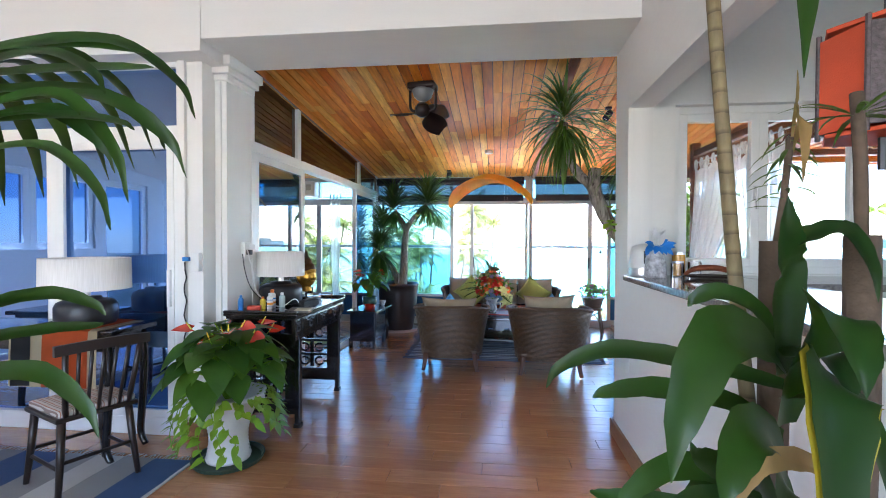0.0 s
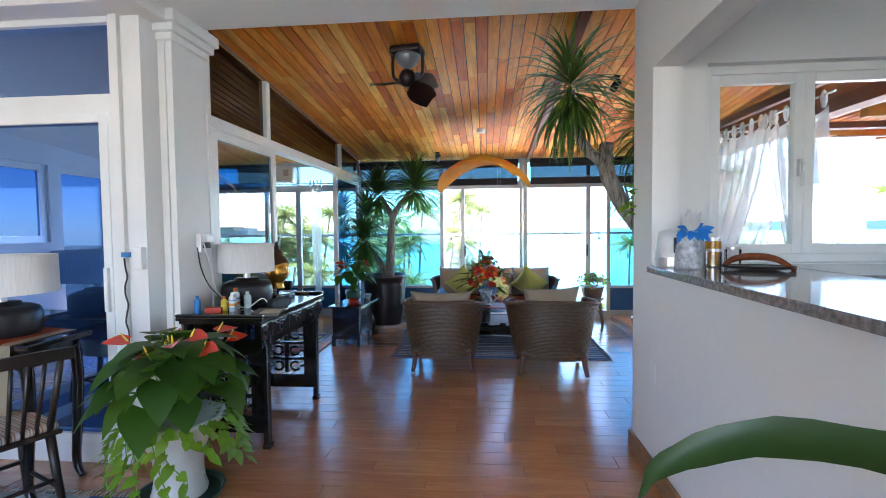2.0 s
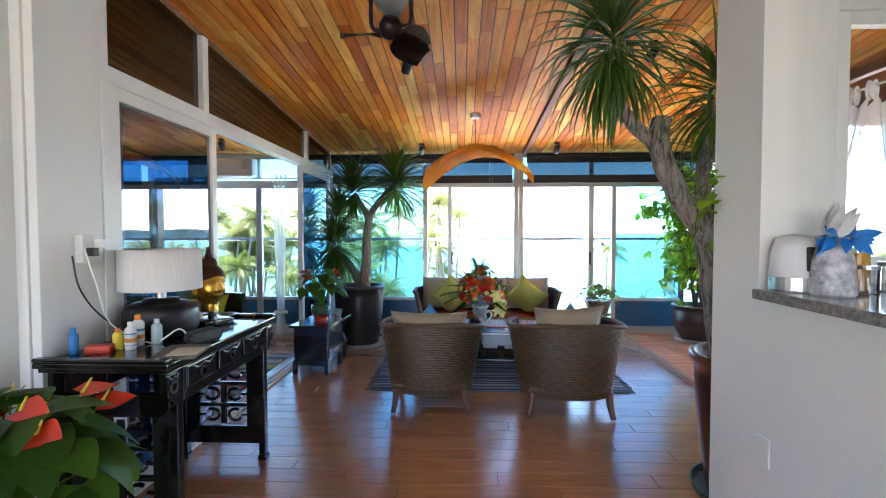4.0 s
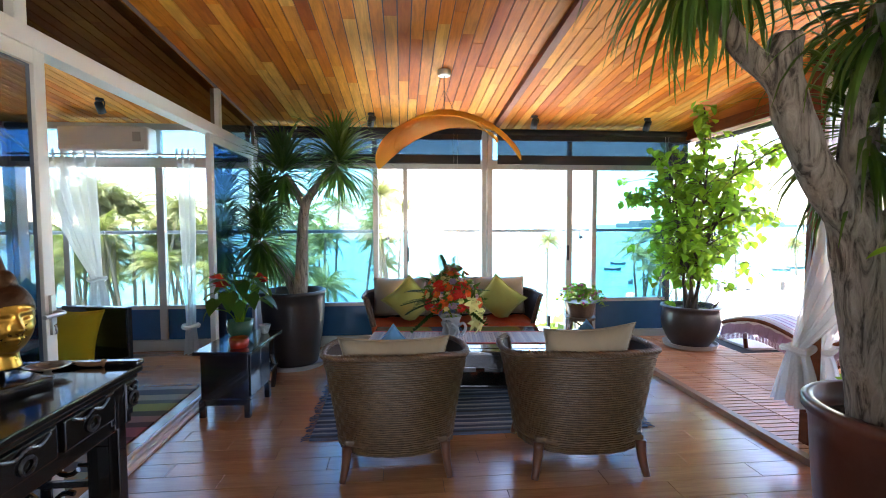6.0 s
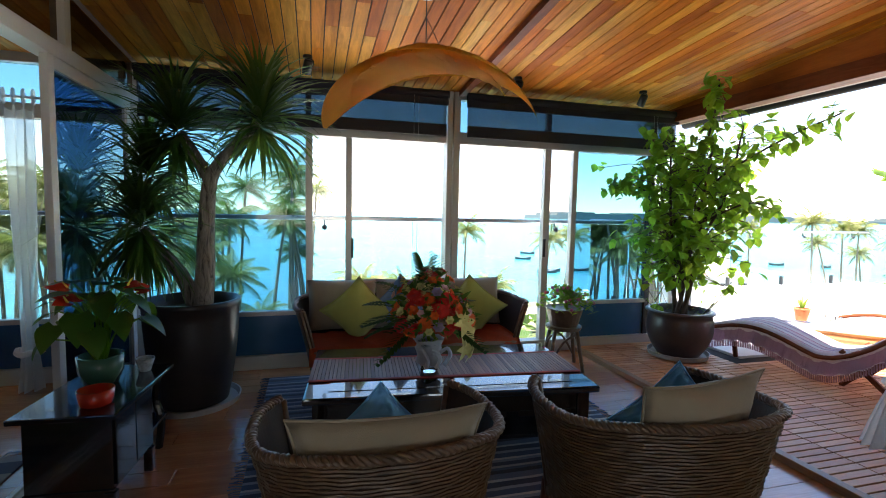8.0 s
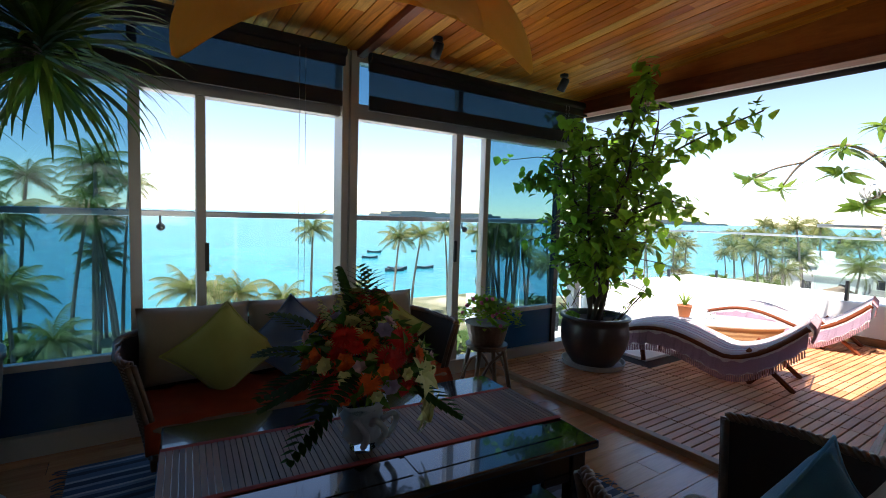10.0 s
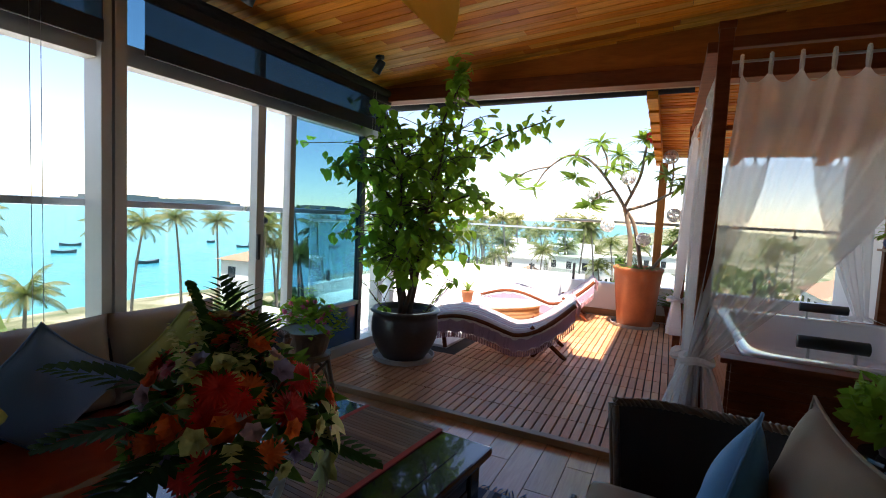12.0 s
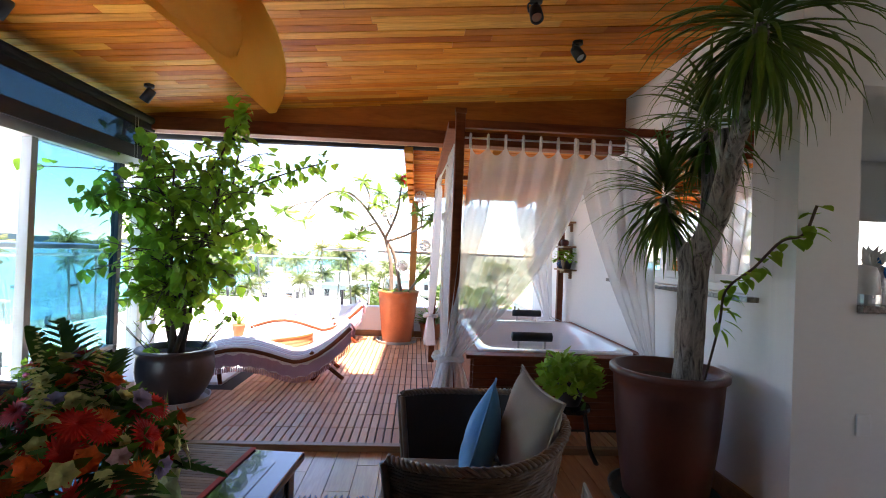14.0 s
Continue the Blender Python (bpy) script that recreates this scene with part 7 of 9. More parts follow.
# pale satin crumpled round the vase
bm = bmesh.new()
lathe_bm(bm, [(0.050, -0.165), (0.066, -0.15), (0.058, -0.11), (0.070, -0.07), (0.062, -0.04), (0.086, -0.005), (0.082, -0.005), (0.056, -0.045)], 40, cap=False)
for v in bm.verts:
    q = Vector((v.co.x, v.co.y, v.co.z * 0.6)) * 22
    v.co.xy *= 1 + 0.22 * noise.noise(q) + 0.10 * noise.noise(q * 2.3)
    v.co.z += 0.012 * noise.noise(q + Vector((3, 1, 0)))
for a in (4.1, 4.7, 5.5):
    tube_bm(bm, smooth_path([(0.07 * math.cos(a), 0.07 * math.sin(a), -0.08), (0.11 * math.cos(a), 0.11 * math.sin(a), -0.05), (0.115 * math.cos(a + 0.3), 0.115 * math.sin(a + 0.3), -0.10), (0.085 * math.cos(a + 0.2), 0.085 * math.sin(a + 0.2), -0.16)], 5), 0.011, 6)
part("ribbon", bm, plain("white_satin", (0.50, 0.55, 0.60), 0.3, bump=0), t, "crumpled white satin wrap", smooth=True)

# ---- the deck ----
PLUM = leaf_mat("frangipani_leaves", [(0.08, 0.15, 0.02), (0.12, 0.20, 0.034), (0.18, 0.24, 0.05)], 0.4, 0.4)
t = thing("frangipani", "frangipani tree with bare forked branches in a terracotta pot", "potted plant", pose(5.72, 6.53, 0.03), "potted trees")
pot(t, 0.22, 0.30, 0.76, TERRA_LIGHT, 0.012, 0.0, saucer=SAUCER)
rnd = random.Random(77)
st, lv = bmesh.new(), bmesh.new()


def limb(pts, r0, r1):
    c = smooth_path([Vector(p) for p in pts], 5)
    tube_bm(st, c, [r0 + (r1 - r0) * i / (len(c) - 1) for i in range(len(c))], 7)


def leaf_tuft(p, out, count=10):
    """A whorl of long leaves at a branch's tip."""
    p, out = Vector(p), Vector(out).normalized()
    for k in range(int(count * 1.5)):
        a = k * 2.399 + p.y * 9
        e = (out * (0.3 if k > 2 else 1.0) + Vector((math.cos(a), math.sin(a), rnd.uniform(-0.6, 0.4)))).normalized()
        leaf_bm(lv, p, e, out, rnd.uniform(0.17, 0.29), rnd.uniform(0.055, 0.08), n=4, curl=0.35)


limb([(0.0, 0.11, 0.70), (-0.02, 0.13, 1.17), (-0.02, 0.23, 1.56)], 0.034, 0.027)
limb([(0.05, -0.04, 0.70), (0.02, 0.08, 1.28), (-0.02, 0.20, 1.52)], 0.030, 0.022)
limb([(-0.02, 0.22, 1.54), (-0.08, 0.37, 1.78), (-0.16, 0.65, 2.12), (-0.20, 0.93, 2.22), (-0.24, 1.22, 2.04), (-0.28, 1.37, 1.80)], 0.024, 0.010)
limb([(-0.24, 1.20, 2.06), (-0.30, 1.45, 2.0), (-0.34, 1.64, 1.90)], 0.012, 0.009)
limb([(-0.02, 0.23, 1.55), (0.04, 0.07, 1.96), (0.06, 0.02, 2.35), (0.08, -0.06, 2.50)], 0.023, 0.014)
limb([(0.02, 0.19, 1.52), (0.10, -0.08, 1.62), (0.08, -0.30, 1.75), (0.02, -0.54, 1.88)], 0.022, 0.012)
limb([(0.05, -0.13, 0.72), (0.02, -0.34, 1.04), (0.0, -0.50, 1.28)], 0.024, 0.014)
limb([(-0.12, 0.50, 1.94), (-0.06, 0.48, 2.16), (-0.05, 0.58, 2.38)], 0.015, 0.011)
limb([(0.0, 0.16, 1.74), (0.12, 0.26, 1.95), (0.14, 0.34, 2.24)], 0.015, 0.011)
limb([(0.08, -0.30, 1.75), (0.12, -0.32, 2.05), (0.10, -0.27, 2.38)], 0.014, 0.010)
limb([(-0.08, 0.37, 1.78), (-0.20, 0.52, 1.70), (-0.26, 0.62, 1.60)], 0.014, 0.010)
for p, o, k in [((-0.34, 1.66, 1.89), (0, 1, -0.2), 10), ((-0.28, 1.38, 1.78), (0, 0.5, -1), 9), ((-0.05, 0.59, 2.40), (0, 0.3, 1), 13), ((0.14, 0.35, 2.26), (0, 0.2, 1), 13), ((-0.20, 0.86, 2.18), (0, 0.4, 0.6), 10), ((-0.22, 0.84, 1.92), (0, 0.5, 0.2), 10),
                ((0.08, -0.08, 2.52), (0, -0.2, 1), 15), ((0.06, 0.04, 2.44), (0, 0.5, 1), 12), ((0.10, -0.27, 2.40), (0, -0.4, 1), 14), ((0.02, -0.56, 1.90), (0, -1, 0.6), 13), ((0.06, -0.42, 1.86), (0, -0.5, 0.8), 12), ((0.0, -0.51, 1.30), (0, -0.5, 1), 10), ((0.0, -0.40, 1.04), (0, -0.7, 0.6), 10),
                ((-0.26, 0.63, 1.58), (0, 0.8, -0.2), 12), ((0.05, 0.20, 2.06), (0, 0.2, 1), 10), ((0.0, -0.24, 1.98), (0, -0.3, 1), 11), ((-0.12, 0.40, 2.05), (0, 0.4, 1), 10), ((0.1, -0.05, 2.25), (0, 0, 1), 12), ((-0.05, 0.50, 1.62), (0, 0.4, 0.4), 9)]:
    leaf_tuft(p, o, k)
for k in range(60):
    a, r = rnd.uniform(0, 6.28), rnd.uniform(0.05, 0.28)
    leaf_bm(lv, (r * math.cos(a), r * math.sin(a), 0.74), (math.cos(a), math.sin(a), 0.8), (0, 0, 1), 0.12, 0.03, n=3)
part("branch_frame", st, plain("frangipani_bark", (0.26, 0.19, 0.13), 0.8, vary=0.25, scale=14, bump=0.4), t, "smooth brown forked branches", smooth=True)
part("foliage", lv, PLUM, t, "long pale green leaves")
bm = bmesh.new()
for k in range(9):
    bloom_bm(bm, (0.0 + 0.06 * rnd.random(), -0.04 + 0.08 * rnd.random(), 2.40 + 0.1 * rnd.random()), (rnd.uniform(-1, 1), rnd.uniform(-1, 1), 1), 0.045, "rose")
part("blossoms", bm, plain("crimson_petals", (0.55, 0.03, 0.06), 0.6, bump=0), t, "crimson flowers")
STRING = plain("white_string", (0.78, 0.76, 0.72), 0.8, bump=0)
for x, y, z in [(-0.15, -0.28, 2.16), (-0.10, 0.20, 1.90), (-0.22, 0.40, 1.28), (-0.16, -0.04, 1.12), (-0.10, -0.37, 1.44), (-0.22, 0.60, 1.68)]:
    ball = thing("string_ball", "white openwork string ball lantern hanging in the tree", "lantern", pose(5.72 + x, 6.53 + y, z + 0.06), "string ball lanterns")
    bm = bmesh.new()
    for k in range(12):
        axis = Vector((rnd.gauss(0, 1), rnd.gauss(0, 1), rnd.gauss(0, 1))).normalized()
        u = axis.orthogonal().normalized()
        w = axis.cross(u)
        tube_bm(bm, [(u * math.cos(q * 0.3491) + w * math.sin(q * 0.3491)) * 0.085 for q in range(19)], 0.006, 4, False)
    tagged(part("shell", bm, STRING, ball), kind="stuff")
    bm = bmesh.new()
    tube_bm(bm, [(0, 0, 0.085), (0, 0, 0.35)], 0.002, 4)
    part("string", bm, STRING, ball)

# second pot plant behind it
t = thing("fern", "small bushy green plant in the corner behind the frangipani", "potted plant", pose(5.95, 6.02, 0.03))
pot(t, 0.13, 0.17, 0.25, TERRA_LIGHT)
bm = bmesh.new()
for k in range(70):
    blade_bm(bm, (0, 0, 0.22), rnd.uniform(0, 6.28), rnd.uniform(0.3, 0.5), 0.05, rnd.uniform(0.4, 1.4), 1.6)
part("foliage", bm, PLUM, t)

# loungers with woven blankets
blanket = [(0.0, (0.74, 0.66, 0.68)), (0.10, (0.50, 0.34, 0.44)), (0.16, (0.80, 0.76, 0.77)), (0.34, (0.56, 0.20, 0.26)), (0.38, (0.80, 0.76, 0.76)), (0.56, (0.36, 0.30, 0.44)), (0.62, (0.76, 0.66, 0.69)), (0.80, (0.58, 0.26, 0.34)), (0.85, (0.80, 0.77, 0.77))]
BLANKET = stripes("woven_blanket", blanket, 1, 0.34)


def lounger_z(s):
    """Height of the lying surface along its length, s from 0 at the foot to 1 at the head."""
    return 0.265 + 0.085 * math.sin(s * 6.3 - 0.15) + max(0, s - 0.62) ** 1.3 * 1.05


def lounger(x, y, turn, label):
    t = thing("sun_lounger", label, "lounger", pose(x, y, 0.035, 0, 0, turn), "sun loungers")
    x0, L, W = -0.86, 1.52, 0.60
    bm = bmesh.new()
    rows = []
    for i in range(49):
        s = i / 48
        z = lounger_z(s)
        row = []
        for j in range(17):
            v = j / 16 * 2 - 1
            fall = max(0, abs(v) - 0.86) / 0.14
            row.append(bm.verts.new((x0 + L * s, v * (W / 2 + 0.02) * (1 - 0.02 * fall), z + 0.03 - fall * (0.20 + 0.012 * math.sin(i * 1.7)))))
        rows.append(row)
    for r0, r1 in zip(rows, rows[1:]):
        for j in range(16):
            bm.faces.new((r0[j], r0[j + 1], r1[j + 1], r1[j]))
    bmesh.ops.solidify(bm, geom=bm.faces[:], thickness=0.015)
    part("blanket", bm, BLANKET, t, "striped woven blanket with a lace edge", smooth=True)
    bm = bmesh.new()
    for i in range(96):
        s = i / 96
        z = lounger_z(s) - 0.165
        for v in (-1, 1):
            tube_bm(bm, [(x0 + L * s, v * (W / 2 + 0.012), z), (x0 + L * s + 0.006, v * (W / 2 + 0.016), z - 0.055)], 0.006, 4)
    for j in range(30):
        yv = -W / 2 + W * j / 29
        tube_bm(bm, [(x0 + L, yv, lounger_z(1) + 0.03), (x0 + L + 0.04, yv, lounger_z(1) - 0.02), (x0 + L + 0.03, yv + 0.01, lounger_z(1) - 0.12)], 0.007, 4)
    part("fringe", bm, plain("pink_fringe", (0.55, 0.32, 0.36), 0.9, vary=0.4, scale=30), t, "pale pink fringe")
    for v in (-1, 1):
        bm = bmesh.new()
        tube_bm(bm, [(x0 + L * i / 24, v * (W / 2 - 0.03), lounger_z(i / 24) - 0.015) for i in range(25)], 0.024, 8)
        part("side_rail", bm, REDWOOD, t)
        for a, b in [((0.26, 0.35), (0.60, 0.0)), ((0.52, 0.34), (0.28, 0.0)), ]:
            boxes_bm = bmesh.new()
            tube_bm(boxes_bm, [(a[0], v * (W / 2 - 0.05), a[1] - 0.06), (b[0], v * (W / 2 - 0.05), 0.0)], 0.022, 6)
            part("leg", boxes_bm, REDWOOD, t, "slanted wooden leg")
        bm = bmesh.new()
        tube_bm(bm, [(-0.62, v * (W / 2 - 0.05), 0.29), (-0.58, v * (W / 2 - 0.05), 0.0)], 0.022, 6)
        part("leg", bm, REDWOOD, t)
    return t


lounger(3.66, 7.64, -76, "wavy wooden sun lounger covered with a striped woven blanket")
lounger(5.64, 7.74, -78, "wavy sun lounger with a pink fringed blanket in full sun")

# oval rattan table on the sunlit paving
t = thing("outdoor_table", "low oval rattan table with a pale top on the terrace", "table", pose(4.75, 8.20, 0.03, 0, 0, -48), )
bm = bmesh.new()
lathe_bm(bm, [(0.66, 0.0), (0.68, 0.03), (0.68, 0.20), (0.70, 0.215)], 48, cap=False, squash=(1, 0.45))
part("skirt", bm, stripes("rattan_weave", [(0.0, (0.52, 0.34, 0.17)), (0.5, (0.34, 0.19, 0.09))], 2, 0.05), t, "woven rattan skirt")
bm = bmesh.new()
lathe_bm(bm, [(0.0, 0.215), (0.70, 0.215), (0.71, 0.225), (0.70, 0.24), (0.0, 0.24)], 48, squash=(1, 0.45))
part("top", bm, plain("pale_table_top", (0.66, 0.62, 0.55), 0.5, vary=0.1), t, "pale tiled top")
t = thing("flower_pot", "small orange clay pot with a thin seedling", "potted plant", pose(4.47, 8.42, 0.272))
pot(t, 0.055, 0.08, 0.14, TERRA_LIGHT, 0.008)
bm = bmesh.new()
for k in range(9):
    blade_bm(bm, (0, 0, 0.13), k * 0.7, 0.22, 0.025, 1.2, 1.0)
part("foliage", bm, PLUM, t)
for x, y, h in [(4.70, 8.30, 0.10), (4.78, 8.25, 0.08)]:
    t = thing("drinking_glass", "small clear glass standing on the rattan table", "glass", pose(x, y, 0.272), "glasses on the table")
    bm = bmesh.new()
    lathe_bm(bm, [(0.025, 0), (0.032, h), (0.029, h), (0.022, 0.008), (0.0, 0.008)], 16)
    part("glass", bm, GLASS, t)

# four-posted tub with curtains
POSTS = [(2.03, 5.99), (4.455, 6.05), (4.455, 4.45)]
for x, y in POSTS:
    t = thing("curtain_post", "slim red-brown timber post of the tub's canopy", "post", pose(x, y, 0.03), "canopy posts")
    boxes("shaft", [((-0.035, -0.035, 0.0), (0.035, 0.035, 2.40))], REDWOOD, t, bevel=0.006)
    boxes("head", [((-0.042, -0.042, 2.40), (0.042, 0.042, 2.44))], REDWOOD, t, bevel=0.006)
t = thing("timber_post", "orange-brown timber post carrying the lean-to roof", "post", pose(6.00, 6.33, 0.03))
boxes("shaft", [((-0.05, -0.05, 0.0), (0.05, 0.05, 2.17))], timber("orange_timber", [(0.50, 0.20, 0.05), (0.56, 0.24, 0.07)], (20, 20, 3), 0.5, spec=0.2), t, bevel=0.006)
for a, b in [((2.03, 5.955), (2.03, 4.37)), ((2.065, 5.99), (4.42, 6.05)), ((4.455, 6.015), (4.455, 4.485))]:
    t = thing("curtain_rail", "red-brown timber rail with a thin curtain rod", "rail", group="canopy rails")
    d = Vector((b[0] - a[0], b[1] - a[1], 0))
    bm = bmesh.new()
    w = Vector((-d.y, d.x, 0)).normalized() * 0.025
    lo, hi = Vector((min(a[0], b[0]) - abs(w.x), min(a[1], b[1]) - abs(w.y), 2.33)), Vector((max(a[0], b[0]) + abs(w.x), max(a[1], b[1]) + abs(w.y), 2.39))
    box_bm(bm, lo, hi, 0.005)
    part("beam", bm, REDWOOD, t)
    bm = bmesh.new()
    tube_bm(bm, [(*a, 2.26), (*b, 2.26)], 0.008, 8)
    part("rod", bm, STEEL, t)

VOILE = sheer_mat("white_voile", (0.86, 0.85, 0.83), 0.40)


def curtain(a, b, knot, z_knot, z_top, z_end, label, pleats=7, tabs=True, seed=1, material=None, flare=0.13):
    """A sheer curtain hung from a to b and tied at the knot, hanging on below it."""
    t = thing("curtain", label, "curtain", group="sheer curtains")
    a, b, knot = Vector((*a, 0)), Vector((*b, 0)), Vector((*knot, 0))
    run = b - a
    nrm = Vector((-run.y, run.x, 0)).normalized()
    rnd = random.Random(seed)
    ph = [rnd.uniform(0, 6.28) for _ in range(3)]
    bm, rows = bmesh.new(), []
    n, m = pleats * 10, 36
    along = run.normalized()
    for j in range(m + 1):
        f = j / m
        z = z_top + (z_end - z_top) * f
        if z > z_knot:
            g = (z_top - z) / (z_top - z_knot)
            k = g ** 1.35
            c0, c1 = a.lerp(knot - along * 0.05, k), b.lerp(knot + along * 0.05, k ** 1.25)
            amp = 0.022 + 0.018 * math.sin(math.pi * g)
        else:
            g = (z_knot - z) / max(0.01, z_knot - z_end)
            w = 0.05 + flare * g ** 0.7
            c0, c1 = knot - along * w, knot + along * w
            amp = 0.03 + 0.03 * g
        row = []
        for i in range(n + 1):
            u = i / n
            q = c0.lerp(c1, u)
            wv = math.sin(u * pleats * 6.283 + ph[0]) + 0.35 * math.sin(u * pleats * 2.7 * 6.283 / 2 + ph[1] + 3 * f)
            row.append(bm.verts.new((q.x + nrm.x * amp * wv, q.y + nrm.y * amp * wv, z - (0.065 * abs(math.sin(u * pleats * 3.1416)) if j == 0 else 0.03 * abs(math.sin(u * pleats * 3.1416)) if j == 1 else 0))))
        rows.append(row)
    for r0, r1 in zip(rows, rows[1:]):
        for i in range(n):
            bm.faces.new((r0[i], r0[i + 1], r1[i + 1], r1[i]))
    part("cloth", bm, material or VOILE, t, smooth=True)
    if tabs:
        bm = bmesh.new()
        for i in range(pleats + 1):
            p = a.lerp(b, i / pleats)
            tube_bm(bm, smooth_path([(p.x, p.y, z_top - 0.02), (p.x + nrm.x * 0.012, p.y + nrm.y * 0.012, z_top + 0.03), (p.x, p.y, z_top + 0.085), (p.x - nrm.x * 0.012, p.y - nrm.y * 0.012, z_top + 0.03), (p.x, p.y, z_top - 0.02)], 4), 0.010, 5)
        tagged(part("tab_fabric", bm, VOILE, t, "knotted fabric tabs"), kind="stuff")
    if z_end < z_knot - 0.05:
        bm = bmesh.new()
        ring = [(knot.x + 0.075 * math.cos(q * 0.4), knot.y + 0.075 * math.sin(q * 0.4), z_knot + 0.01 * math.sin(q)) for q in range(17)]
        tube_bm(bm, ring, 0.022, 6)
        part("tie", bm, VOILE, t, "tied band")
    return t


curtain((2.01, 5.91), (2.01, 4.99), (1.95, 6.00), 0.64, 2.20, 0.28, "white sheer curtain tied back to the canopy post", 7, True, 2)
curtain((2.03, 5.10), (2.03, 4.47), (2.05, 4.48), 0.64, 2.20, 0.58, "white sheer curtain drawn to the wall", 5, True, 3)
curtain((2.13, 5.99), (2.80, 6.01), (2.13, 6.04), 0.62, 2.20, 0.28, "white sheer curtain gathered at the canopy post", 6, True, 4)
curtain((4.37, 6.05), (3.90, 6.04), (4.40, 6.08), 0.62, 2.20, 0.28, "white sheer curtain gathered at the far post", 5, True, 5)
curtain((4.455, 5.92), (4.455, 5.40), (4.455, 5.94), 0.62, 2.05, 0.60, "white sheer curtain on the canopy's far rail", 5, True, 6)
curtain((4.455, 5.05), (4.455, 4.55), (4.455, 4.58), 0.62, 2.05, 0.60, "white sheer curtain on the far rail by the wall", 5, True, 7)

t = thing("hot_tub", "white built-in tub in a red-brown timber surround", "tub", pose(2.22, 4.365, 0.03))
for k in range(10):
    z = 0.02 + k * 0.054
    boxes("panel", [((-0.02, 0.0, z), (0.0, 1.44, z + 0.051))], REDWOOD, t, bevel=0.003)
    boxes("panel", [((0.0, 1.44, z), (1.98, 1.46, z + 0.051))], REDWOOD, t, bevel=0.003)
boxes("rim", [((-0.05, 0.0, 0.56), (0.10, 1.50, 0.59)), ((0.10, 1.38, 0.56), (2.0, 1.50, 0.59)), ((0.10, 0.0, 0.56), (2.0, 0.07, 0.59)), ((1.88, 0.07, 0.56), (2.0, 1.38, 0.59))], REDWOOD, t, bevel=0.006)
bm = bmesh.new()
steps = [(1.0, 0.575), (1.0, 0.598), (0.99, 0.602), (0.90, 0.602), (0.885, 0.59), (0.84, 0.34), (0.80, 0.32), (0.66, 0.31), (0.62, 0.14), (0.56, 0.10), (0.0, 0.09)]
rings = []
for f, z in steps:
    ring = []
    for i in range(48):
        a = 2 * math.pi * i / 48
        e = 0.12 if f > 0.9 else 0.22
        ring.append(bm.verts.new((0.99 + 0.89 * f * math.copysign(abs(math.cos(a)) ** e, math.cos(a)), 0.725 + 0.655 * f * math.copysign(abs(math.sin(a)) ** e, math.sin(a)), z)))
    rings.append(ring)
for r0, r1 in zip(rings, rings[1:]):
    for i in range(48):
        bm.faces.new((r0[i], r0[(i + 1) % 48], r1[(i + 1) % 48], r1[i]))
part("basin", bm, plain("white_acrylic", (0.80, 0.81, 0.82), 0.15, vary=0.03, bump=0), t, "glossy white basin", smooth=True)
for x, y in [(0.20, 0.93), (1.80, 0.60)]:
    bm = bmesh.new()
    tube_bm(bm, [(x, y - 0.165, 0.70), (x, y + 0.165, 0.70)], 0.038, 16)
    h = part("headrest", bm, plain("black_foam", (0.012, 0.012, 0.013), 0.5), t, "black padded headrest roll", smooth=True)
    bm = bmesh.new()
    for k in (-0.11, 0.11):
        tube_bm(bm, [(x, y + k, 0.605), (x, y + k, 0.68)], 0.010, 8)
    part("bracket", bm, STEEL, h)

# shelf with pots on the wall behind the tub
t = thing("wall_shelf", "two small wooden wall shelves on brackets", "shelf", pose(4.29, 4.361, 0.10))
for z, w in [(1.14, 0.20), (1.42, 0.16), (1.72, 0.12)]:
    s = boxes("board", [((-w, 0, z), (w, 0.16, z + 0.02))], OAK, t, bevel=0.003)
    boxes("bracket", [((-0.02, 0, z - 0.10), (0.02, 0.03, z)), ((-0.02, 0.03, z - 0.03), (0.02, 0.14, z))], OAK, s, bevel=0.002)
t = thing("potted_vine", "trailing green plant in a brown pot on the shelf", "potted plant", pose(4.21, 4.45, 1.26))
pot(t, 0.05, 0.07, 0.11, BROWNPOT, 0.006, z0=0.0)
bm = bmesh.new()
for k in range(80):
    a, r = rnd.uniform(0, 6.28), rnd.uniform(0.02, 0.17)
    leaf_bm(bm, (r * math.cos(a), max(-0.05, r * math.sin(a)), 0.15 + 0.1 * rnd.random() - 1.2 * max(0, r - 0.08)), (math.cos(a), math.sin(a), rnd.uniform(-0.8, 0.5)), (0, 0, 1), 0.06, 0.045, 0.5, n=3)
part("foliage", bm, BOUG, t)
t = thing("ornament", "small blue patterned ceramic ornament on the shelf", "ornament", pose(4.41, 4.45, 1.26))
bm = bmesh.new()
lathe_bm(bm, [(0.03, 0), (0.055, 0.03), (0.06, 0.06), (0.04, 0.10), (0.0, 0.11)], 18)
part("body", bm, plain("blue_ceramic", (0.06, 0.09, 0.20), 0.25, vary=0.5, scale=40), t, smooth=True)
t = thing("ornament", "small dark red jar on the upper shelf", "ornament", pose(4.31, 4.45, 1.54))
bm = bmesh.new()
lathe_bm(bm, [(0.035, 0), (0.05, 0.02), (0.05, 0.06), (0.035, 0.08), (0.0, 0.085)], 18)
part("body", bm, plain("oxblood_glaze", (0.10, 0.025, 0.02), 0.3), t, smooth=True)

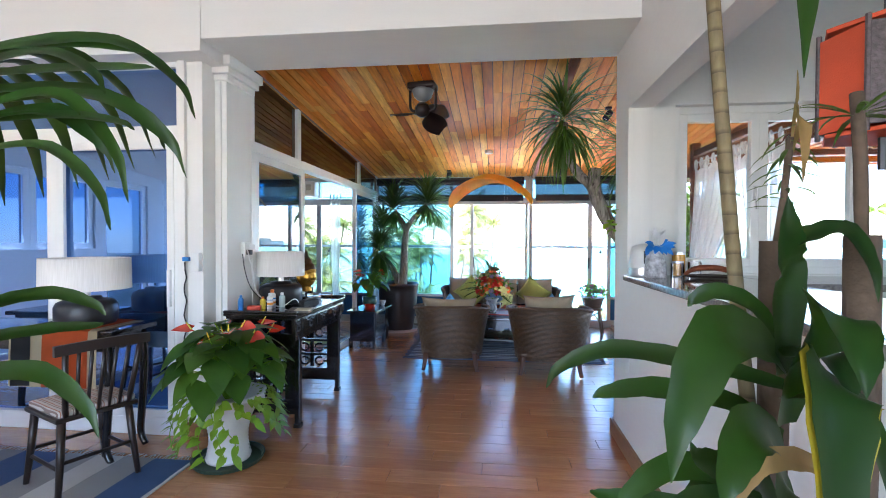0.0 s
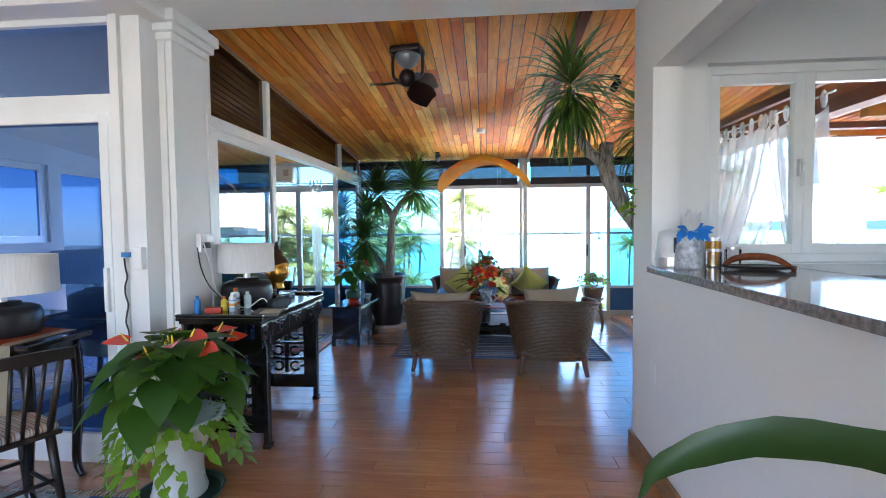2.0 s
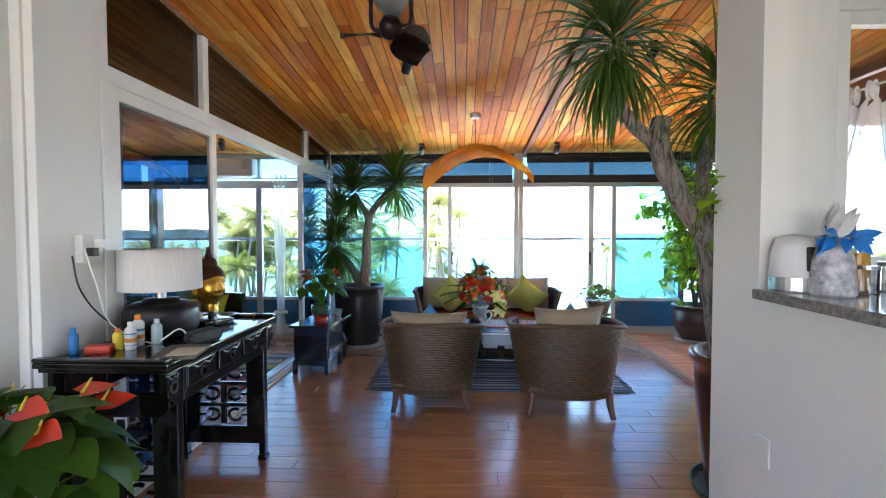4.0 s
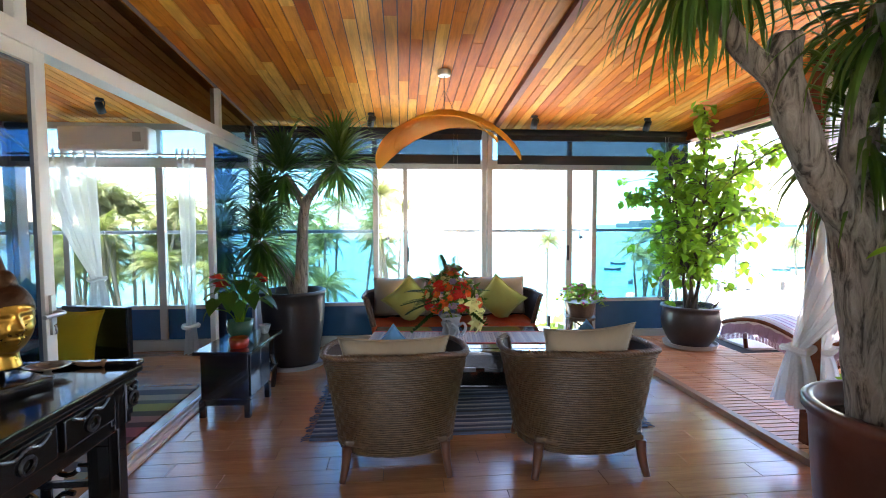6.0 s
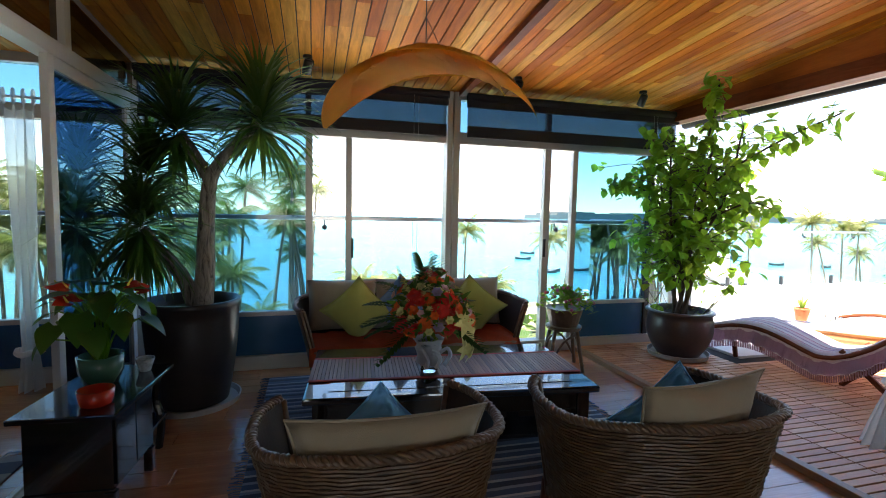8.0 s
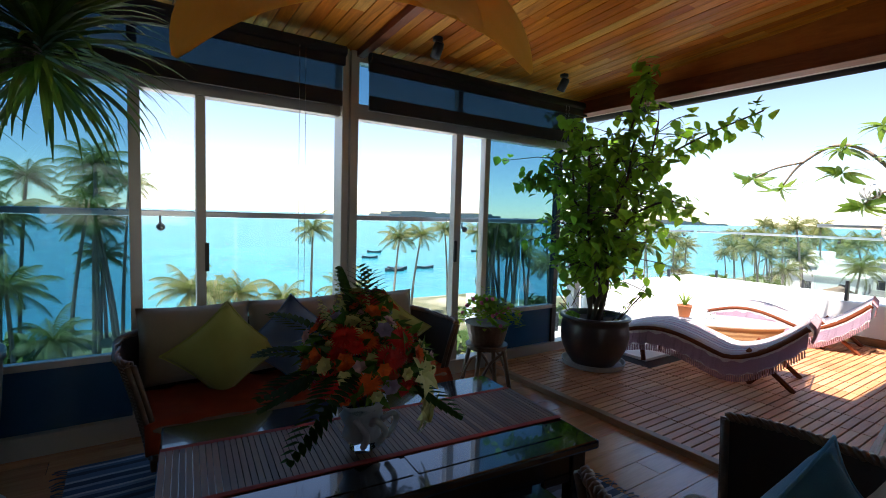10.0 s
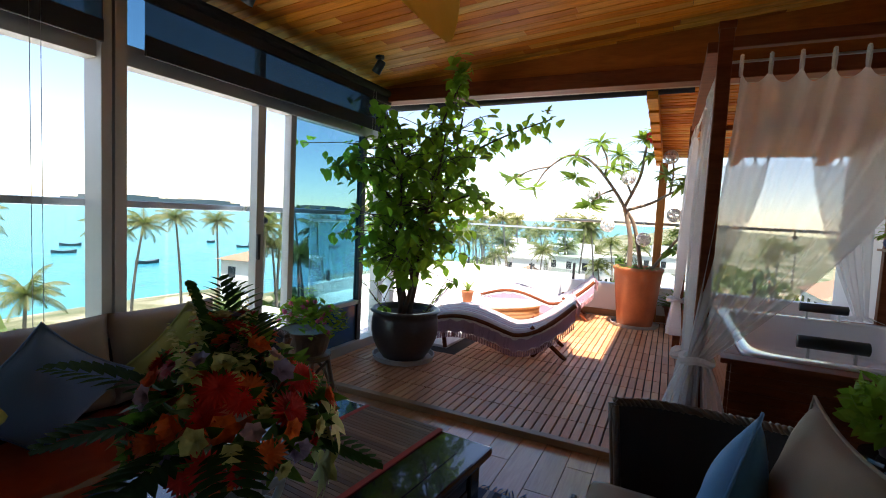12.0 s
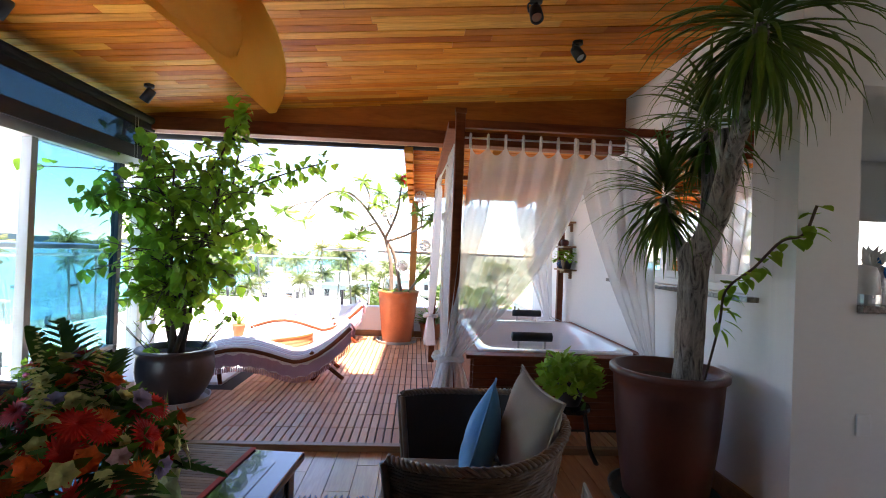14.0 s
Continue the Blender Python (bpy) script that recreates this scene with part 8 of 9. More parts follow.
# green plant on a black stand by the tub
t = thing("plant_stand", "black stand with curved legs", "stand", pose(1.72, 5.20, 0))
for k in range(3):
    a = k * 2.094 + 0.4
    bm = bmesh.new()
    tube_bm(bm, smooth_path([(0.10 * math.cos(a), 0.10 * math.sin(a), 0.38), (0.13 * math.cos(a), 0.13 * math.sin(a), 0.22), (0.15 * math.cos(a), 0.15 * math.sin(a), 0.10), (0.20 * math.cos(a), 0.20 * math.sin(a), 0.0)], 5), 0.016, 8)
    part("leg", bm, BLACKWOOD, t, smooth=True)
bm = bmesh.new()
lathe_bm(bm, [(0.0, 0.37), (0.14, 0.37), (0.145, 0.385), (0.14, 0.40), (0.0, 0.40)], 28)
part("top", bm, BLACKWOOD, t)
t = thing("potted_pothos", "bushy bright green pothos on the black stand", "potted plant", pose(1.72, 5.20, 0.40))
pot(t, 0.07, 0.10, 0.12, BROWNPOT, 0.008, z0=0.0)
bm = bmesh.new()
for k in range(260):
    el = 1 - 1.35 * (k + 0.5) / 260
    a, w = k * 2.399, math.sqrt(max(0, 1 - el * el))
    o = Vector((math.cos(a) * w, math.sin(a) * w, el))
    p = Vector((o.x * 0.17, o.y * 0.17, 0.17 + o.z * 0.15)) * rnd.uniform(0.75, 1.1)
    leaf_bm(bm, p, (o.x + rnd.uniform(-0.5, 0.5), o.y + rnd.uniform(-0.5, 0.5), o.z * 0.5 + rnd.uniform(-0.3, 0.7)), o, rnd.uniform(0.06, 0.09), rnd.uniform(0.045, 0.062), 0.5)
for k in range(8):
    leaf_bm(bm, (0.10 + 0.06 * rnd.random(), -0.14 + 0.08 * rnd.random(), 0.10 - 0.12 * rnd.random()), (0.3, rnd.uniform(-1, 0), -0.8), (-1, -0.5, 0.3), 0.09, 0.06, 0.7)
part("foliage", bm, POTHOS, t)

# roll-up blind outside the terrace beam
t = thing("outdoor_blind", "dark rolled-up outdoor blind under the terrace beam", "blind", pose(3.10, 0, 0))
bm = bmesh.new()
tube_bm(bm, [(0, 6.10, 2.43), (0, 8.80, 2.41)], 0.05, 14)
part("roll", bm, BLIND, t, smooth=True)
bm = bmesh.new()
for y in (6.4, 8.4):
    tube_bm(bm, [(0, y, 2.46), (-0.075, y, 2.47), (-0.075, y, 2.50)], 0.006, 6)
part("bracket", bm, STEEL, t)

# ---- kitchen beyond the half wall ----
t = thing("countertop", "polished grey granite countertop on the white half wall", "countertop")
boxes("slab", [((0.80, -1.59, 1.175), (1.51, 4.025, 1.212)), ((1.51, 3.45, 1.175), (3.6, 4.105, 1.212))], GRANITE, t, bevel=0.006)
boxes("cabinet", [((1.0, -1.55, 0.0), (1.46, 4.02, 1.17)), ((1.51, 3.52, 0.0), (3.55, 4.105, 1.17))], UPVC, t, "plain white cupboard under the top")
kwin = thing("window_kitchen", "white framed three-part kitchen window with lever handles", "window", kind="structure")
x0, x1, z0, z1 = KW
frame_rect("window_frame", (x0, z0), (x1, z1), 0, 0.05, (4.17, 4.27), UPVC, kwin)
KGLASS = glass_mat("kitchen_glass", (0.86, 0.92, 0.94), 2.2)
for a, b in [(x0 + 0.05, 1.735), (1.735, 2.36), (2.36, x1 - 0.05)]:
    s = frame_rect("sash", (a, z0 + 0.05), (b, z1 - 0.05), 0, 0.055, (4.18, 4.23), UPVC, kwin)
    pane((a + 0.055, z0 + 0.105), (b - 0.055, z1 - 0.105), 0, 4.205, KGLASS, s)
    boxes("handle", [((b - 0.04, 4.15, 1.72), (b - 0.02, 4.18, 1.82)), ((b - 0.037, 4.13, 1.66), (b - 0.023, 4.15, 1.80))], STEEL, s, bevel=0.003)
solid("sill_kitchen", (1.08, 4.35, 1.185), (3.05, 4.43, 1.215), GRANITE, "grey stone window sill on the terrace side", "sill", 0.004)

t = thing("kettle", "white electric kettle with a steel band", "kettle", pose(0.90, 3.94, 1.212))
bm = bmesh.new()
lathe_bm(bm, [(0.075, 0.05), (0.08, 0.06), (0.072, 0.16), (0.06, 0.195), (0.03, 0.205), (0.0, 0.21)], 30)
part("body", bm, WHITEPLASTIC, t, smooth=True)
bm = bmesh.new()
lathe_bm(bm, [(0.078, 0.0), (0.08, 0.01), (0.08, 0.055), (0.07, 0.058)], 30)
part("base", bm, STEEL, t, "steel base band")
boxes("gauge", [((-0.012, -0.085, 0.08), (0.012, -0.07, 0.165))], DARKALU, t, "dark water gauge", bevel=0.005)
bm = bmesh.new()
tube_bm(bm, smooth_path([(0.05, 0, 0.19), (0.11, 0, 0.19), (0.12, 0, 0.12), (0.085, 0, 0.07)], 5), 0.011, 8)
part("handle", bm, WHITEPLASTIC, t, smooth=True)

t = thing("wrapped_vase", "patterned vase with white paper flowers and a blue ribbon", "vase", pose(0.95, 3.83, 1.212))
bm = bmesh.new()
lathe_bm(bm, [(0.06, 0.0), (0.068, 0.01), (0.06, 0.12), (0.045, 0.17), (0.055, 0.20), (0.0, 0.19)], 24)
part("body", bm, plain("speckled_wrap", (0.55, 0.55, 0.58), 0.4, vary=0.6, scale=40, bump=0), t, smooth=True)
bm = bmesh.new()
rnd = random.Random(2)
for k in range(26):
    leaf_bm(bm, (0, 0, 0.19), (rnd.uniform(-0.6, 0.6), rnd.uniform(-0.6, 0.6), 1), (rnd.uniform(-1, 1), 1, 0), rnd.uniform(0.07, 0.13), 0.045, n=4)
tagged(part("paper_flowers", bm, WHITEPLASTIC, t), kind="stuff")
bm = bmesh.new()
for k in range(16):
    a = k * 2.399
    leaf_bm(bm, (0.03 * math.cos(a), -0.04 + 0.03 * math.sin(a), 0.20), (math.cos(a), -0.5 + 0.5 * math.sin(a), rnd.uniform(-1, 0.6)), (0, -1, 0.5), rnd.uniform(0.05, 0.085), 0.038, n=4)
tagged(part("ribbon", bm, plain("blue_satin", (0.02, 0.20, 0.62), 0.35, bump=0), t, "bright blue satin ribbon"), kind="stuff")
for x, y, h, m, lab in [(1.10, 3.88, 0.10, GLASS, "small clear glass jar with a steel lid"), (1.22, 3.92, 0.11, GLASS, "clear glass jar beside the sink"), (1.14, 3.97, 0.16, plain("amber_honey", (0.50, 0.24, 0.03), 0.2, bump=0), "jar of amber honey")]:
    t = thing("jar", lab, "jar", pose(x, y, 1.212), "jars on the counter")
    bm = bmesh.new()
    lathe_bm(bm, [(0.035, 0.0), (0.04, 0.006), (0.04, h * 0.85), (0.034, h * 0.9)], 20)
    part("body", bm, m, t, smooth=False)
    bm = bmesh.new()
    lathe_bm(bm, [(0.037, h * 0.88), (0.037, h), (0.0, h)], 20)
    part("lid", bm, STEEL, t)
t = thing("wooden_tray", "dark driftwood tray with an arched handle", "tray", pose(1.24, 3.72, 1.214, 0, 0, -20) @ Matrix.Diagonal((0.78, 0.78, 0.9, 1)))
bm = bmesh.new()
lathe_bm(bm, [(0.10, 0.0), (0.18, 0.012), (0.19, 0.025), (0.17, 0.02), (0.0, 0.012)], 28, squash=(1.1, 0.6))
part("tray", bm, DARKWOOD, t)
bm = bmesh.new()
arc = smooth_path([(-0.19, 0, 0.02), (-0.13, 0, 0.06), (-0.02, 0.0, 0.075), (0.10, 0, 0.06), (0.20, 0, 0.0)], 5)
tube_bm(bm, arc, [0.012 + 0.008 * math.sin(i / 20 * 3.14) for i in range(21)], 8)
part("handle", bm, REDWOOD, t, "arched red-brown handle", smooth=True)

# red lantern
t = thing("hanging_lantern", "six-sided red cloth lantern with dark carved panels", "lantern", pose(0.91, 2.02, 1.70) @ Matrix.Diagonal((0.8, 0.8, 0.8, 1)))
REDCLOTH = plain("red_silk", (0.62, 0.085, 0.028), 0.6, vary=0.15, grain=200, bump=0.2)
DARKCARVE = plain("carved_panel", (0.10, 0.075, 0.08), 0.6, vary=0.6, scale=60, bump=0.6, grain=70)
for k in range(6):
    a = k * math.pi / 3 + 0.2
    bm = bmesh.new()
    box_bm(bm, (0.135, -0.078, 0.02), (0.145, 0.078, 0.32), 0.003)
    p = part("panel", bm, REDCLOTH if k % 2 == 1 else DARKCARVE, t, "red silk panel" if k % 2 == 1 else "dark carved panel", at=Matrix.Rotation(a, 4, "Z"))
    bm = bmesh.new()
    tube_bm(bm, [(0.143, 0.082, 0.0), (0.143, 0.082, 0.34)], 0.008, 6)
    part("edge", bm, DARKCARVE, p)
bm = bmesh.new()
for z in (0.0, 0.33):
    lathe_bm(bm, [(0.165, z), (0.168, z + 0.012), (0.0, z + 0.014)], 6)
part("cap", bm, REDCLOTH, t)
bm = bmesh.new()
tube_bm(bm, [(0, 0, 0.34), (0, 0, 0.79)], 0.004, 6)
tube_bm(bm, [(0, 0, 0.0), (0, 0, -0.10)], 0.012, 6)
part("cord", bm, DARKALU, t)

# ---- white room: foreground plants ----
DRY = leaf_mat("dry_leaves", [(0.28, 0.14, 0.05), (0.34, 0.20, 0.08), (0.22, 0.10, 0.04)], 0.7, 0.3)
CANE = Nodes("ringed_cane")
n = CANE
sep = n.add("SeparateXYZ", Vector=n.add("TexCoord").outputs["Object"])
rings_f = n.math("FRACT", n.math("MULTIPLY", n.math("ADD", sep.outputs[2], n.math("MULTIPLY", n.noise(n.coords(), 12, 2), 0.02)), 26.0))
n.put(n.b.inputs["Base Color"], n.mix(0.4, n.ramp(rings_f, [(0.0, (0.03, 0.02, 0.01)), (0.25, (0.20, 0.15, 0.07)), (0.9, (0.15, 0.11, 0.055))]), n.ramp(n.noise(n.coords((10, 10, 3)), 6, 4), [(0.3, (0.05, 0.04, 0.02)), (0.7, (0.26, 0.21, 0.11))])))
n.b.inputs["Roughness"].default_value = 0.75
n.bump(rings_f, 0.4, 0.004)
STUMP = plain("weathered_stump", (0.11, 0.075, 0.05), 0.9, vary=0.45, scale=14, grain=60, bump=0.6)


def curve_leaf(bm, pts, W, face=(0.2, -0.75, 0.6)):
    """A broad strap leaf along a curve of points, its upper side turned to face."""
    c = smooth_path(pts, 5)
    rows = []
    for i, p in enumerate(c):
        f = i / (len(c) - 1)
        d = (c[min(i + 1, len(c) - 1)] - c[max(i - 1, 0)]).normalized()
        s = d.cross(Vector(face)).normalized()
        u = s.cross(d)
        w = max(0.004, W * 0.5 * math.sin(math.pi * min(1.0, 0.12 + 0.88 * f) ** 0.85) ** 0.95) if f < 1 else 0.001
        w *= 1 + 0.06 * math.sin(i * 2.1 + pts[0][0] * 40)
        rows.append([bm.verts.new(p + s * w + u * w * 0.25), bm.verts.new(p + s * w * 0.5 + u * w * 0.07), bm.verts.new(p), bm.verts.new(p - s * w * 0.5 + u * w * 0.07), bm.verts.new(p - s * w + u * w * 0.25)])
    for r0, r1 in zip(rows, rows[1:]):
        for j in range(4):
            bm.faces.new((r0[j], r0[j + 1], r1[j + 1], r1[j]))


def arching_leaf(bm, base, heading, reach, rise, end, W, face=(0.2, -0.75, 0.6)):
    """A strap leaf that leaves its stalk, rises and falls to its tip; heading in degrees."""
    b = Vector(base)
    h = Vector((math.cos(radians(heading)), math.sin(radians(heading)), 0)) * reach
    curve_leaf(bm, [b, b + h * 0.3 + Vector((0, 0, rise * 0.75)), b + h * 0.68 + Vector((0, 0, rise)), b + h * 0.93 + Vector((0, 0, rise * 0.5 + end * 0.5)), b + h + Vector((0, 0, end))], W, face)


BROAD_OLD = leaf_mat("yellowing_leaf", [(0.38, 0.30, 0.02), (0.44, 0.30, 0.02)], 0.4, 0.25, edge=(0.60, 0.30, 0.02))
t = thing("corn_plant", "tall corn plant with cut canes and broad glossy leaves", "potted plant", pose(0.485, 1.68, 0) @ Matrix.Diagonal((1, 1, 1.055, 1)), "foreground plants")
pot(t, 0.13, 0.165, 0.30, TERRACOTTA, 0.01)
bm = bmesh.new()
tube_bm(bm, smooth_path([(0.02, 0.02, 0.25), (0.0, 0.05, 0.8), (-0.055, 0.05, 1.3), (-0.11, 0.05, 1.9), (-0.14, 0.04, 2.35)], 8), [0.0158 - 0.00012 * i for i in range(33)], 10)
part("cane", bm, CANE.m, t, "thin ringed leaning cane", smooth=True)
for x, y, h, r in [(0.035, 0.08, 1.365, 0.028), (0.115, -0.04, 1.375, 0.027)]:
    bm = bmesh.new()
    tube_bm(bm, [(x * 0.6, y * 0.6, 0.25), (x, y, 0.8), (x + 0.002, y, 1.1), (x, y, h)], [r, r * 0.95, r * 1.05, r], 14)
    part("stump", bm, STUMP, t, "sawn-off grey cane", smooth=True)
# broad leaves up the canes: height of the stalk, heading, reach, rise, height of the tip over the stalk, width
bm = bmesh.new()
for z, hd, reach, rise, end, w in [
        (1.14, 221, 0.38, 0.08, -0.10, 0.095), (1.11, 158, 0.45, 0.03, -0.07, 0.045), (1.02, 183, 0.35, 0.08, 0.06, 0.042), (1.17, 162, 0.16, 0.10, 0.07, 0.041),
        (1.13, 243, 0.05, 0.21, 0.31, 0.084), (1.04, 263, 0.24, 0.22, 0.12, 0.10), (1.16, 280, 0.14, 0.02, -0.04, 0.067), (0.96, 226, 0.28, 0.11, 0.02, 0.082),
        (0.84, 214, 0.27, 0.16, 0.22, 0.057), (0.84, 200, 0.35, 0.15, 0.08, 0.048), (0.82, 180, 0.35, 0.07, 0.08, 0.034), (0.81, 211, 0.35, 0.14, 0.09, 0.051),
        (0.81, 243, 0.22, 0.18, 0.14, 0.058), (0.84, 186, 0.18, 0.10, 0.05, 0.051), (1.36, 312, 0.13, 0.02, -0.09, 0.05), (1.09, 294, 0.17, 0.02, -0.13, 0.054)]:
    arching_leaf(bm, (0.0, -0.02, z), hd, reach, rise, end, w)
for hd, reach, drop, w in [(218, 0.15, 0.50, 0.051), (232, 0.17, 0.51, 0.043), (200, 0.23, 0.47, 0.030)]:
    arching_leaf(bm, (-0.14, 0.04, 2.30), hd, reach, -0.10, -drop, w)
arching_leaf(bm, (0.12, 0.12, 2.05), 237, 0.24, -0.12, -0.42, 0.079)
for k in range(10):
    arching_leaf(bm, (-0.14, 0.04, 2.33), k * 137.5, 0.40, 0.15, 0.03, 0.07, (0, 0, 1))
arching_leaf(bm, (0.03, -0.088, 1.155), 242, 0.215, 0.0, -0.24, 0.108)
tagged(part("foliage", bm, BROAD, t, "broad glossy dark green leaves", smooth=True), kind="stuff")
bm = bmesh.new()
arching_leaf(bm, (0.03, -0.08, 1.15), 242, 0.22, 0.0, -0.255, 0.120)
part("old_leaf", bm, BROAD_OLD, t, "yellow margin of an ageing broad leaf", smooth=True)
bm = bmesh.new()
for k in range(26):
    blade_bm(bm, (0.043, 0.055, 1.42 + 0.006 * k), radians(k * 137.5), 0.085, 0.010, 0.3 - 0.03 * k, 1.0, 0.3, 5)
for k in range(14):
    blade_bm(bm, (0.115, -0.02, 1.58), radians(k * 137.5), 0.13, 0.011, 0.6 - 0.05 * k, 1.2, 0.3, 5)
tagged(part("young_shoots", bm, SPIKY, t, "thin young shoots"), kind="stuff")
for pts, r in [([(0.035, 0.08, 1.34), (0.04, 0.06, 1.45), (0.045, 0.05, 1.56)], 0.007), ([(0.115, -0.04, 1.35), (0.117, -0.03, 1.5), (0.115, -0.02, 1.62)], 0.011)]:
    bm = bmesh.new()
    tube_bm(bm, pts, r, 8)
    part("shoot_stem", bm, STUMP, t, smooth=True)
for base, hd, reach, rise, end, w in [((0.045, 0.05, 1.55), 250, 0.05, 0.06, 0.12, 0.030), ((0.02, 0.0, 1.53), 250, 0.085, 0.045, -0.075, 0.056), ((0.04, -0.08, 0.98), 209, 0.25, 0.05, -0.04, 0.036)]:
    bm = bmesh.new()
    arching_leaf(bm, base, hd, reach, rise, end, w, (0.5, -0.6, 0.3))
    part("dry_leaf", bm, DRY, t, "withered brown leaf", smooth=True)

t = thing("corn_plant", "tall corn plant with arching leaves standing near the glass doors", "potted plant", pose(-1.32, 1.62, 0) @ Matrix.Diagonal((1, 1, 1.05, 1)), "foreground plants")
pot(t, 0.13, 0.165, 0.30, TERRACOTTA, 0.01)
bm = bmesh.new()
tube_bm(bm, smooth_path([(0, 0, 0.25), (0.02, 0.0, 0.9), (0.0, 0.02, 1.3), (-0.02, 0.04, 1.72)], 6), 0.022, 10)
part("cane", bm, CANE.m, t, smooth=True)
bm = bmesh.new()
for k in range(10):
    arching_leaf(bm, (-0.02, 0.04, 1.73 - 0.02 * k), 16 - 2.3 * k + 9 * math.sin(k * 2.7), 0.46 + 0.035 * ((k * 3) % 4), 0.08 + 0.045 * math.sin(k * 1.9) - 0.004 * k, 0.02 - 0.016 * k + 0.06 * math.sin(k * 3.3 + 1), 0.036 + 0.006 * (k % 3), (0.2 + 0.6 * math.sin(k * 2.2), -0.6, 0.6))
for z, hd, reach, rise, end, w in [(1.12, 14, 0.37, 0.13, 0.08, 0.036), (1.08, 16, 0.36, 0.09, 0.10, 0.030), (1.02, -5, 0.46, 0.08, -0.04, 0.045)]:
    arching_leaf(bm, (0.0, 0.02, z), hd, reach, rise, end, w)
for k in range(22):
    a = 1.2 + 4.2 * k / 21
    curve_leaf(bm, [(-0.02, 0.04, 1.72 - 0.012 * k), (0.2 * math.cos(a), 0.04 + 0.2 * math.sin(a), 1.86 - 0.02 * k), (0.4 * math.cos(a), 0.04 + 0.4 * math.sin(a), 1.80 - 0.03 * k), (0.5 * math.cos(a), 0.04 + 0.5 * math.sin(a), 1.62 - 0.03 * k)], 0.06, (0, 0, 1))
tagged(part("foliage", bm, BROAD, t, "glossy strap leaves", smooth=True), kind="stuff")

# ---- white room: tables, chairs, rug ----
front_bands = [(0.0, (0.04, 0.09, 0.22)), (0.10, (0.30, 0.31, 0.31)), (0.24, (0.55, 0.55, 0.53)), (0.36, (0.30, 0.31, 0.31)), (0.50, (0.04, 0.09, 0.22)), (0.66, (0.55, 0.55, 0.53)), (0.80, (0.22, 0.23, 0.25)), (0.90, (0.04, 0.09, 0.22))]
t = rug("rug", -4.12, -1.98, 1.42, 3.55, stripes("blue_stripe_rug", front_bands, 0, 1.6), "flat woven rug with broad blue, grey and white stripes", False, plain("fringe_white", (0.5, 0.5, 0.48), 0.9))
t = thing("console_table", "black lacquered console table with curved legs before the glass doors", "table", pose(-3.19, 3.62, 0) @ Matrix.Diagonal((1, 1, 1.06, 1)))
boxes("tabletop", [((-0.80, -0.20, 0.78), (0.74, 0.20, 0.81))], BLACKWOOD, t, bevel=0.008)
boxes("apron", [((-0.74, -0.17, 0.68), (0.68, -0.15, 0.78)), ((-0.74, 0.15, 0.68), (0.68, 0.17, 0.78)), ((0.66, -0.15, 0.68), (0.68, 0.15, 0.78))], BLACKWOOD, t, bevel=0.004)
for x in (-0.70, 0.66):
    for y in (-0.15, 0.15):
        bm = bmesh.new()
        tube_bm(bm, smooth_path([(x, y, 0.76), (x + 0.02, y, 0.55), (x, y, 0.25), (x - 0.01, y, 0.08), (x + 0.035, y - 0.01, 0.0)], 5), [0.032 - 0.0006 * i for i in range(21)], 8)
        part("leg", bm, BLACKWOOD, t, smooth=True)
drum_lamp(-2.81, 3.62, 0.859, 0.26, "table lamp with black drum base and white shade on the console")
t = thing("table_runner", "cream and orange cloth runner hanging over the console's front", "table runner", pose(-2.80, 3.62, 0.861))
pts = [(0.19, 0.004), (0.1, 0.004), (0.0, 0.004), (-0.1, 0.004), (-0.19, 0.004), (-0.208, 0.0), (-0.214, -0.06), (-0.218, -0.15), (-0.222, -0.25), (-0.224, -0.36)]


def runner_strip(name, x0, x1, material, lift, label=""):
    bm = bmesh.new()
    rows = [[bm.verts.new((x, y - (lift if z < 0.002 else 0), z + (lift if z > 0.002 else 0) + 0.004 * math.sin(x * 22))) for x in (x0, (x0 + x1) / 2, x1)] for y, z in pts]
    for r0, r1 in zip(rows, rows[1:]):
        for i in range(2):
            bm.faces.new((r0[i], r0[i + 1], r1[i + 1], r1[i]))
    bmesh.ops.solidify(bm, geom=bm.faces[:], thickness=0.003)
    part(name, bm, material, t, label)


runner_strip("cloth", -0.36, 0.26, plain("cream_cloth", (0.55, 0.46, 0.30), 0.9, grain=250, bump=0.3), 0.0)
runner_strip("band", -0.12, 0.20, plain("orange_band", (0.52, 0.085, 0.015), 0.9, vary=0.2, grain=250, bump=0.3), 0.005, "orange-red band")
runner_strip("border", -0.34, -0.20, plain("black_band", (0.02, 0.02, 0.022), 0.9, grain=250, bump=0.3), 0.005, "black band")

SEATSTRIPE = stripes("striped_seat", [(0.0, (0.52, 0.48, 0.42)), (0.5, (0.22, 0.16, 0.13)), (0.62, (0.52, 0.48, 0.42)), (0.85, (0.36, 0.16, 0.10))], 0, 0.035)


